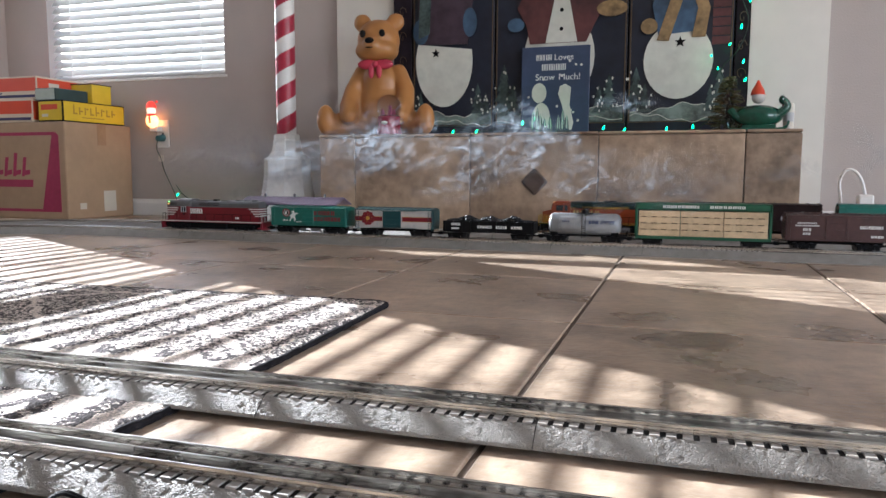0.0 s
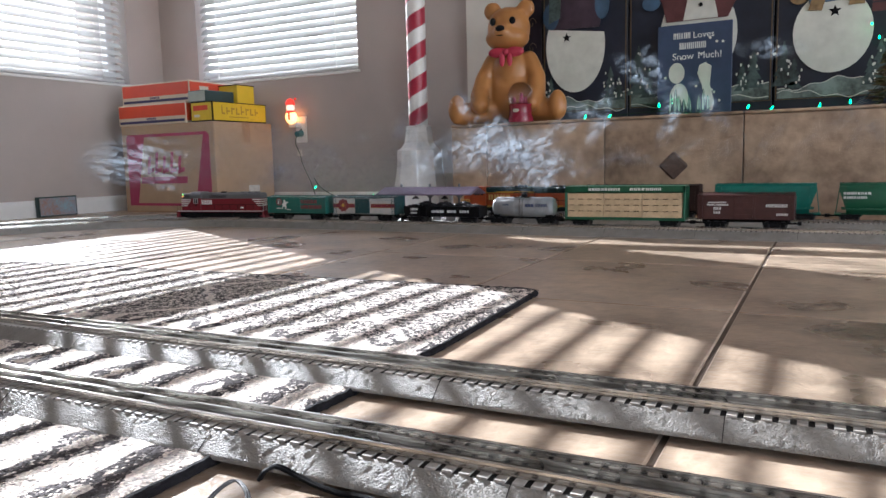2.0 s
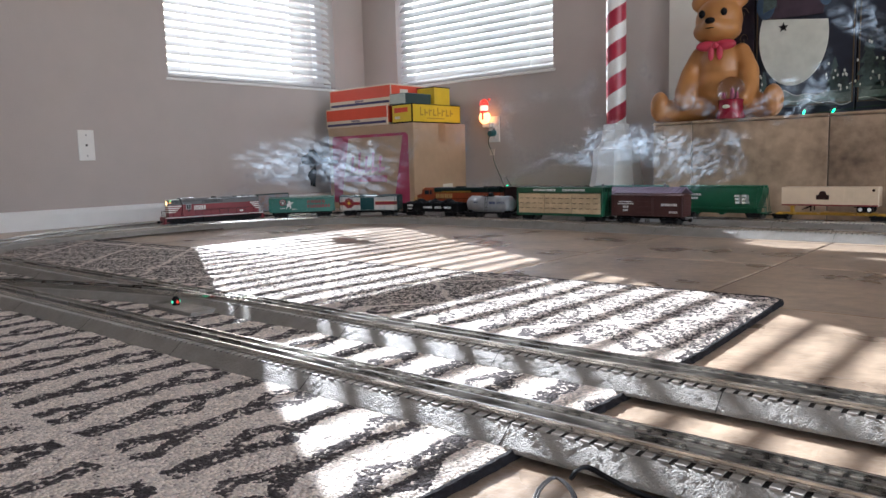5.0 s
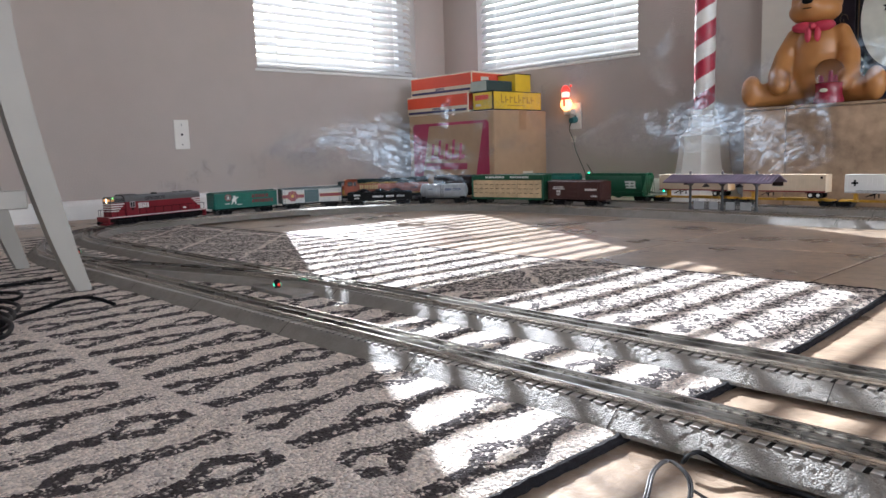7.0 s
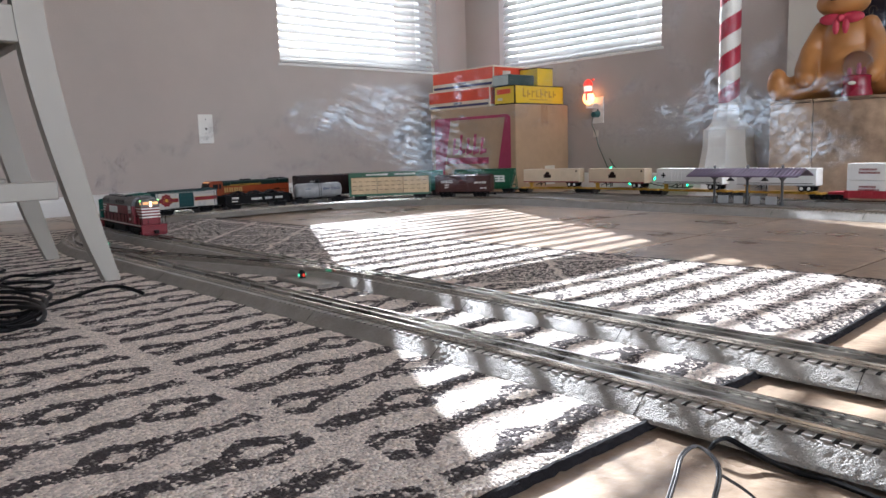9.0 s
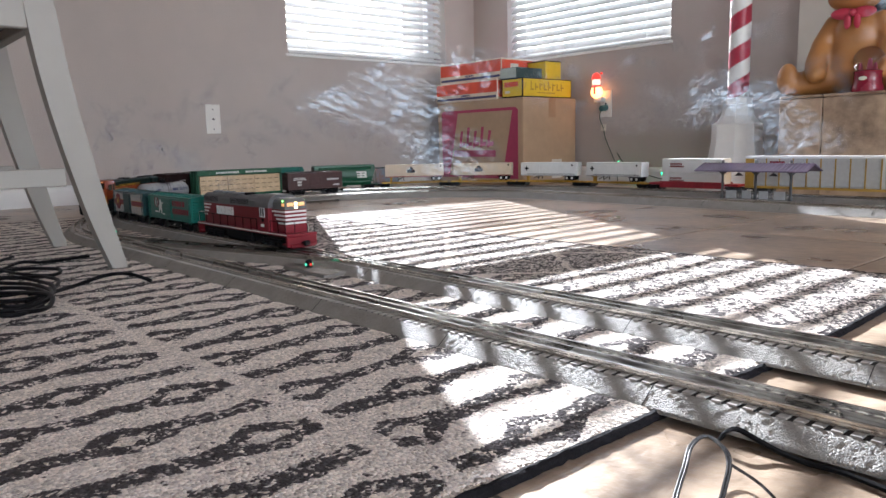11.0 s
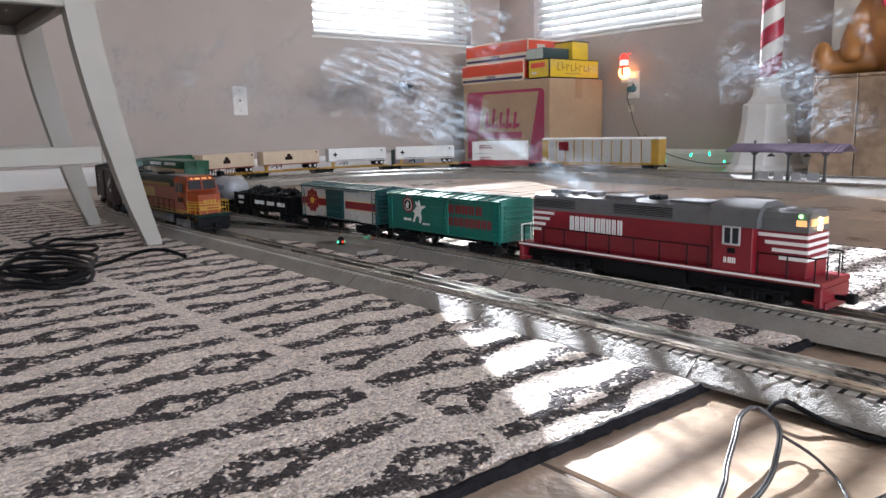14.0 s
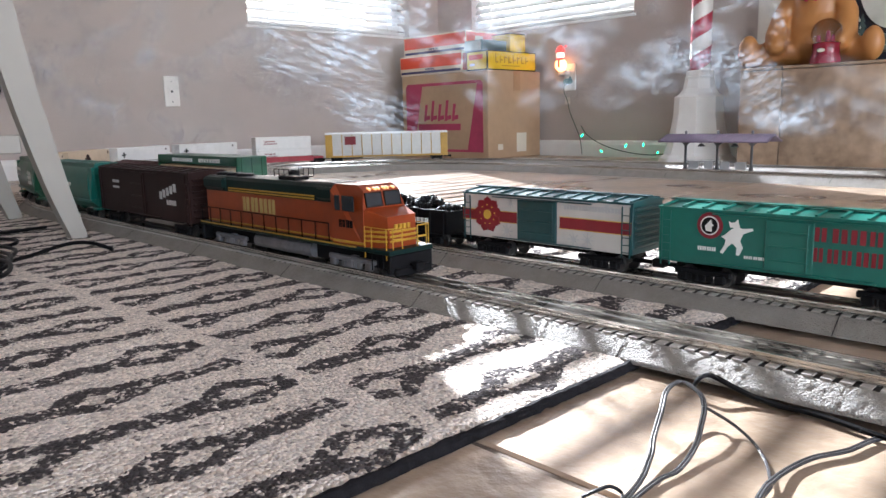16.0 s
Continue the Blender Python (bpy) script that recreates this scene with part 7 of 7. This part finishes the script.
def little_tree():
    t = thing("tree_figurine", "small glazed fir tree figurine with brown sprigs", "figurine", pose(0.292, 1.73, HZ))
    gm = material("mottled_green_brown_glaze", (0.05, 0.075, 0.03), 0.35, vary=0.5, grain=90, second=(0.08, 0.035, 0.015))
    rnd = random.Random(8)
    part("trunk", rod(bmesh.new(), (0, 0, 0), (0, 0, 0.17), 0.010, 0.004, n=8), DARKBROWN, t)
    bm = bmesh.new()
    for k in range(150):
        u = rnd.random()
        a, r = rnd.random() * 6.283, 0.058 * (1 - u) + 0.006
        p = Vector((r * math.cos(a), r * math.sin(a), 0.012 + 0.18 * u))
        q = p + Vector((math.cos(a) * 0.018, math.sin(a) * 0.018, rnd.uniform(-0.012, 0.006)))
        rod(bm, p * 0.6 + Vector((0, 0, p.z * 0.4)), q, 0.006, 0.002, n=5)
    tagged(part("foliage", bm, gm, t), kind="stuff")


little_tree()
b = thing("small_can", "small white printed can standing on the hearth", "can", pose(0.487, 1.69, HZ))
part("can_body", lathe(bmesh.new(), [(0.016, 0), (0.017, 0.003), (0.017, 0.085), (0.014, 0.092)], 20), PAPER, b, smooth=True)
part("print", lathe(bmesh.new(), [(0.0172, 0.03), (0.0173, 0.031), (0.0173, 0.06), (0.0172, 0.061)], 20), PALEGREY, b)


# ---- cable and adapter by the right of the hearth ----
def white_cable():
    c = thing("white_power_cable", "white power cable looping up from an adapter", "cable")
    pts = smooth_line([(0.70, 1.80, 0.02), (0.675, 1.76, 0.14), (0.668, 1.75, 0.20), (0.685, 1.75, 0.238), (0.712, 1.75, 0.236), (0.735, 1.75, 0.205), (0.75, 1.75, 0.15)])
    part("cable", tube(bmesh.new(), pts, 0.005, 8), PLATE, c, smooth=True)
    part("adapter", box(bmesh.new(), 0.725, 1.735, 0.0, 0.775, 1.77, 0.155, 0.006), PLATE, c)


white_cable()


# ---- chair ----
def chair():
    c = thing("dining_chair", "white painted dining chair with curved legs and dark seat", "chair")
    # white paint toned down to grey: the near side's shade is in its colour
    paint = material("shaded_white_chair_paint", (0.31, 0.29, 0.255), 0.45, vary=0.04, grain=20)
    seat = material("dark_seat_cover", (0.035, 0.02, 0.018), 0.5, vary=0.2)
    rows = [(-0.812, 0.008, 0.038), (-0.828, 0.06, 0.045), (-0.843, 0.115, 0.052), (-0.867, 0.22, 0.060), (-0.887, 0.32, 0.064), (-0.902, 0.42, 0.066), (-0.910, 0.52, 0.064), (-0.912, 0.70, 0.054), (-0.90, 0.95, 0.042)]
    line = smooth_line([(0, y, z) for y, z, w in rows], 4)
    wide = [np.interp(p.z, [r[1] for r in rows], [r[2] for r in rows]) / 2 for p in line]

    def leg(x):
        bm = bmesh.new()
        rings = []
        for p, w in zip(line, wide):
            rings.append([bm.verts.new((x + a * 0.016, p.y + 0.007 + b * w * 0.74, p.z)) for a, b in ((-1, -1), (1, -1), (1, 1), (-1, 1))])
        for a, b in zip(rings, rings[1:]):
            for k in range(4):
                bm.faces.new((a[k], a[(k + 1) % 4], b[(k + 1) % 4], b[k]))
        bm.faces.new(rings[0]), bm.faces.new(rings[-1])
        bmesh.ops.bevel(bm, geom=[e for e in bm.edges if abs(e.verts[0].co.z - e.verts[1].co.z) > 0.002], offset=0.003, segments=2, affect="EDGES")
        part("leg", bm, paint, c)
    leg(-1.425), leg(-1.855)
    for x in (-1.425, -1.855):
        bm = bmesh.new()
        bm = box(bm, x - 0.018, -1.33, 0.008, x + 0.018, -1.29, 0.44, 0.003)
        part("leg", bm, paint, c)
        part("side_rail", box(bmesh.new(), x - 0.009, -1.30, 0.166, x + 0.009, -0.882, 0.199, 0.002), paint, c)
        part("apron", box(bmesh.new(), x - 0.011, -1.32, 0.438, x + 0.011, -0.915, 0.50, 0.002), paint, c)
    part("apron", box(bmesh.new(), -1.84, -0.925, 0.438, -1.44, -0.905, 0.50, 0.002), paint, c)
    part("apron", box(bmesh.new(), -1.84, -1.325, 0.438, -1.44, -1.305, 0.50, 0.002), paint, c)
    part("seat", box(bmesh.new(), -1.88, -1.36, 0.501, -1.40, -0.935, 0.535, 0.012, seg=3), seat, c)
    part("seat_board", box(bmesh.new(), -1.843, -1.304, 0.455, -1.437, -0.926, 0.470, 0.002), seat, c, "dark wooden board under the seat")
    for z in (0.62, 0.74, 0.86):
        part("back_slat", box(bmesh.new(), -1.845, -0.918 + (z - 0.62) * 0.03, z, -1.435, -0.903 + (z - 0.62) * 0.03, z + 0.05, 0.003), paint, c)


chair()


# ---- cables on the floor ----
def black_cables():
    c = thing("tangled_black_cables", "tangled loops of black cable lying on the rug", "cable")
    rnd = random.Random(12)
    z = 0.0145
    lines = [[(-1.19, -0.825, z), (-1.215, -0.85, 0.026), (-1.26, -0.872, 0.022), (-1.24, -0.93, z), (-1.215, -0.96, z), (-1.17, -1.0, z), (-1.2, -1.06, z), (-1.3, -1.1, z)],
             [(-1.58, -0.815, z), (-1.56, -0.90, z), (-1.553, -0.945, 0.02), (-1.50, -1.0, z), (-1.5, -1.08, z), (-1.45, -1.2, z)],
             [(-1.70, -0.93, z), (-1.60, -0.985, z), (-1.45, -0.97, z), (-1.38, -0.93, z), (-1.42, -0.91, 0.018), (-1.5, -0.96, z), (-1.48, -1.1, z)]]
    for k in range(5):
        cx, cy = -1.19 + 0.05 * k - 0.1, -1.005 - 0.014 * k
        lines.append([(cx + (0.10 + 0.01 * rnd.random()) * math.cos(a * 0.7), cy + (0.052 + 0.012 * rnd.random()) * math.sin(a * 0.7), z + 0.009 * rnd.random() + 0.003 * k) for a in range(11)])
    for line in lines:
        part("cable", tube(bmesh.new(), smooth_line(line, 7), 0.0031, 8), BLACKGLOSS, c, smooth=True)


black_cables()


def wire_loop():
    w = thing("track_power_wire", "twin grey power wire looping up beside the track", "wire")
    grey = material("grey_wire_insulation", (0.05, 0.05, 0.053), 0.25, vary=0.15)
    black = BLACKGLOSS
    loop = [(-0.18, -1.02, 0.002), (-0.191, -0.911, 0.002), (-0.202, -0.87, 0.005), (-0.212, -0.848, 0.009), (-0.223, -0.82, 0.014), (-0.234, -0.793, 0.018), (-0.233, -0.775, 0.020), (-0.216, -0.782, 0.018),
            (-0.206, -0.794, 0.014), (-0.197, -0.816, 0.010), (-0.190, -0.838, 0.005), (-0.186, -0.866, 0.002), (-0.188, -0.898, 0.002), (-0.176, -1.02, 0.002)]
    for d in (-0.0009, 0.0009):
        part("strand", tube(bmesh.new(), smooth_line([(x + d, y + d * 0.3, z + 0.0006) for x, y, z in loop], 8), 0.0010, 7), grey, w, smooth=True)
    tail = [(-0.206, -0.790, 0.012), (-0.187, -0.789, 0.005), (-0.164, -0.806, 0.002), (-0.145, -0.836, 0.002), (-0.138, -0.862, 0.002), (-0.14, -0.95, 0.002)]
    part("strand", tube(bmesh.new(), smooth_line([(x, y, z + 0.0006) for x, y, z in tail], 8), 0.0011, 7), grey, w, smooth=True)
    lead = [(-0.238, -0.738, 0.008), (-0.235, -0.734, 0.014), (-0.230, -0.727, 0.015), (-0.216, -0.724, 0.010), (-0.199, -0.724, 0.006), (-0.180, -0.724, 0.004), (-0.163, -0.722, 0.004), (-0.146, -0.724, 0.004), (-0.128, -0.728, 0.004), (-0.115, -0.731, 0.004), (-0.02, -0.745, 0.004)]
    for d in (-0.0012, 0.0012):
        part("strand", tube(bmesh.new(), smooth_line([(x, y + d - 0.0085, z) for x, y, z in lead], 8), 0.0015, 7), black, w, smooth=True)
    curl = [(-0.02, -0.71, 0.003), (-0.08, -0.722, 0.003), (-0.113, -0.737, 0.002), (-0.124, -0.772, 0.002), (-0.135, -0.795, 0.002), (-0.140, -0.818, 0.002), (-0.140, -0.844, 0.004), (-0.138, -0.867, 0.004), (-0.12, -0.96, 0.003)]
    for d in (-0.0009, 0.0009):
        part("strand", tube(bmesh.new(), smooth_line([(x + d, y - d, z + 0.0008) for x, y, z in curl], 8), 0.0011, 7), grey, w, smooth=True)
    part("strand", tube(bmesh.new(), smooth_line([(-0.208, -0.930, 0.003), (-0.203, -0.922, 0.006), (-0.200, -0.914, 0.006), (-0.195, -0.911, 0.003), (-0.190, -0.918, 0.002)], 6), 0.0011, 6), black, w, smooth=True)


wire_loop()


# ---- smoke: thin rigid wisps that ride in each engine's hood until its stack lets them out ----
def smoke_material(name, scale, strength):
    m = bpy.data.materials.new(name)
    m.use_nodes = True
    nt = m.node_tree
    nt.nodes.remove(nt.nodes["Principled BSDF"])
    L = nt.links.new
    tc = nt.nodes.new("ShaderNodeTexCoord")
    info = nt.nodes.new("ShaderNodeObjectInfo")
    off = nt.nodes.new("ShaderNodeVectorMath")
    off.operation = "MULTIPLY_ADD"
    L(info.outputs["Random"], off.inputs[0])
    off.inputs[1].default_value = (37, 11, 23)
    L(tc.outputs["Object"], off.inputs[2])
    no = nt.nodes.new("ShaderNodeTexNoise")
    no.inputs["Scale"].default_value, no.inputs["Detail"].default_value, no.inputs["Distortion"].default_value = scale, 8, 1.25
    L(off.outputs[0], no.inputs["Vector"])
    ramp = nt.nodes.new("ShaderNodeMapRange")
    ramp.inputs["From Min"].default_value, ramp.inputs["From Max"].default_value = 0.36, 0.96
    L(no.outputs["Fac"], ramp.inputs["Value"])
    # fade to nothing at the wisp's rim
    ln = nt.nodes.new("ShaderNodeVectorMath")
    ln.operation = "MULTIPLY_ADD"
    L(tc.outputs["Generated"], ln.inputs[0])
    ln.inputs[1].default_value, ln.inputs[2].default_value = (2, 0, 2), (-1, 0, -1)
    le = nt.nodes.new("ShaderNodeVectorMath")
    le.operation = "LENGTH"
    L(ln.outputs[0], le.inputs[0])
    fade = nt.nodes.new("ShaderNodeMapRange")
    fade.inputs["From Min"].default_value, fade.inputs["From Max"].default_value = 1.0, 0.25
    fade.inputs["To Min"].default_value, fade.inputs["To Max"].default_value = 0.0, strength
    L(le.outputs["Value"], fade.inputs["Value"])
    mul = nt.nodes.new("ShaderNodeMath")
    mul.operation = "MULTIPLY"
    L(ramp.outputs[0], mul.inputs[0]), L(fade.outputs[0], mul.inputs[1])
    di, tr, tp = nt.nodes.new("ShaderNodeBsdfDiffuse"), nt.nodes.new("ShaderNodeBsdfTranslucent"), nt.nodes.new("ShaderNodeBsdfTransparent")
    for n in (di, tr):
        n.inputs[0].default_value = (0.72, 0.86, 1.0, 1)
    half, mix = nt.nodes.new("ShaderNodeMixShader"), nt.nodes.new("ShaderNodeMixShader")
    half.inputs[0].default_value = 0.5
    L(di.outputs[0], half.inputs[1]), L(tr.outputs[0], half.inputs[2])
    L(mul.outputs[0], mix.inputs[0]), L(tp.outputs[0], mix.inputs[1]), L(half.outputs[0], mix.inputs[2])
    L(mix.outputs[0], nt.nodes["Material Output"].inputs[0])
    return m


WISP = smoke_material("thin_smoke", 34, 0.34)
VEIL = smoke_material("smoke_veil", 28, 0.27)


def wisp_mesh(seed, long, high, thick, mat=None):
    """A crumpled sheet, long and high, that fits inside an engine's hood."""
    nx, nz = 22, 10
    vs, fs = [], []
    for i in range(nx + 1):
        for j in range(nz + 1):
            x, z = (i / nx - 0.5) * long, (j / nz - 0.5) * high
            y = thick * noise.noise(Vector((x * 22 + seed * 7.1, z * 30, seed)))
            vs.append((x, y, z))
    for i in range(nx):
        for j in range(nz):
            a = i * (nz + 1) + j
            fs.append((a, a + nz + 1, a + nz + 2, a + 1))
    me = bpy.data.meshes.new("smoke_wisp")
    me.from_pydata(vs, [], fs)
    me.materials.append(mat or WISP)
    for p in me.polygons:
        p.use_smooth = True
    return me


WISPS = []


def make_wisps():
    shapes = [wisp_mesh(k, 0.19 + 0.015 * (k % 3), 0.060, 0.034) for k in range(6)]
    rnd = random.Random(31)
    for train, line, rows, stack in ((TRAIN_A, LINE_A, RUN_A, 0.225), (TRAIN_B, LINE_B, RUN_B, 0.245)):
        te = -4.5
        while te < 15.9:
            ob = new("smoke_wisp", shapes[rnd.randrange(6)])
            tagged(ob, "thin drifting wisp of white toy engine smoke", "smoke", "smoke wisps")
            WISPS.append((ob, line, rows, stack, te, rnd.random(), rnd.random(), rnd.random()))
            te += 0.28


make_wisps()


def wisp_pose(line, rows, stack, te, a, b, c, t):
    """In the hood before it leaves the stack, then rising, spreading and turning slowly."""
    if t <= te:
        base = car_pose(line, run_at(rows, t) - 0.225, 0.125)
        return base @ pose(-0.045, 0, 0.058)
    age = t - te
    s = run_at(rows, te) if te >= 0 else rows[0][1] + te * (rows[-1][1] - rows[0][1]) / 16.0
    p = line.at(s - stack)
    q = line.at(s - stack + 0.01)
    ang = math.degrees(math.atan2(q.y - p.y, q.x - p.x))
    grow = 1 - math.exp(-age * 0.8)
    z = RAILTOP + 0.075 + 0.085 * grow + (0.034 + 0.042 * b) * age ** 0.8
    x = p.x + (a - 0.5) * 0.16 * grow - 0.022 * age * (0.4 + c)
    y = p.y + (c - 0.5) * 0.14 * grow - 0.012 * age
    lean = (a - 0.5) * 150 * grow
    turn = ang + (25 + (c - 0.5) * 60 - ang) * grow if abs(ang) < 91 else ang + (205 + (c - 0.5) * 60 - ang % 360) * grow
    return pose(x, y, z, (b - 0.5) * 30 * grow, 35 * grow * (1 - grow) + lean, turn)


VEILS = []


# the way of the two hanging clouds: time, middle, half width, half height
CLOUD = [(0.0, -0.60, 0.90, 0.27, 0.75, 0.06), (1.5, -1.40, 0.90, 0.25, 0.70, 0.05), (3.0, -2.25, 0.70, 0.25, 0.40, 0.08), (5.0, -2.16, 0.60, 0.25, 0.24, 0.03), (7.5, -2.44, 0.60, 0.27, 0.42, 0.07),
         (9.0, -2.44, 0.60, 0.34, 0.42, 0.12), (11.5, -2.42, 0.60, 0.34, 0.40, 0.15), (12.5, -2.48, 0.60, 0.34, 0.38, 0.16), (14.0, -2.56, 0.60, 0.39, 0.36, 0.13), (16.0, -2.60, 0.60, 0.39, 0.36, 0.14)]
HAZE = [(0.0, -0.57, 1.22, 0.28, 0.60, 0.06), (3.0, -1.00, 1.20, 0.23, 0.10, 0.03), (5.0, -1.20, 1.22, 0.25, 0.26, 0.04), (7.5, -1.24, 1.22, 0.27, 0.26, 0.05),
        (9.0, -1.27, 1.22, 0.28, 0.30, 0.06), (12.5, -1.35, 1.22, 0.32, 0.26, 0.07), (16.0, -1.30, 1.22, 0.32, 0.36, 0.09)]


def make_veils():
    """Broader sheets of hanging smoke: a cloud that drifts from the hearth to the corner by the carton, and a thin haze before the hearth."""
    rnd = random.Random(77)
    for k in range(13):
        cloud = k < 8
        ob = new("smoke_veil", wisp_mesh(40 + k, (0.34 if cloud else 0.36) + 0.04 * (k % 3), (0.20 if cloud else 0.15) + 0.03 * (k % 2), 0.06, VEIL if cloud else WISP))
        tagged(ob, "faint veil of hanging bluish smoke lit by the sun", "smoke", "smoke wisps")
        a, b, c = rnd.uniform(-1, 1), rnd.uniform(-1, 1), rnd.uniform(-1, 1)
        u = (k - 3.5) / 3.5 if cloud else (k - 10) / 2
        VEILS.append((ob, [(t, pose(x + u * w, y + 0.10 * b, z + c * h - 0.5 * u * h, 8 * b, 14 * c + 1.2 * t, 34 + 12 * a)) for t, x, y, z, w, h in (CLOUD if cloud else HAZE)]))


make_veils()


# ---- floor tiles ----
def floor_tiles():
    first = None
    for i in range(-8, 12):
        for j in range(-8, 5):
            x0, y0 = i * T, j * T
            a, b, c, d = max(x0, WEST), max(y0, SOUTH), min(x0 + T, EAST), min(y0 + T, NORTH)
            if c - a < 0.03 or d - b < 0.03:
                continue
            if c - a > T - 1e-4 and d - b > T - 1e-4:
                if first is None:
                    bm = box(bmesh.new(), 0.003, 0.003, -0.012, T - 0.003, T - 0.003, 0, 0.0018)
                    first = part("tile", bm, TILE, floor, m=pose(x0, y0, 0))
                else:
                    share(first, "tile", pose(x0, y0, 0), floor)
            else:
                part("tile", box(bmesh.new(), a - x0 + 0.003, b - y0 + 0.003, -0.012, c - x0 - 0.003, d - y0 - 0.003, 0, 0.0018), TILE, floor, m=pose(x0, y0, 0))


floor_tiles()
motions()
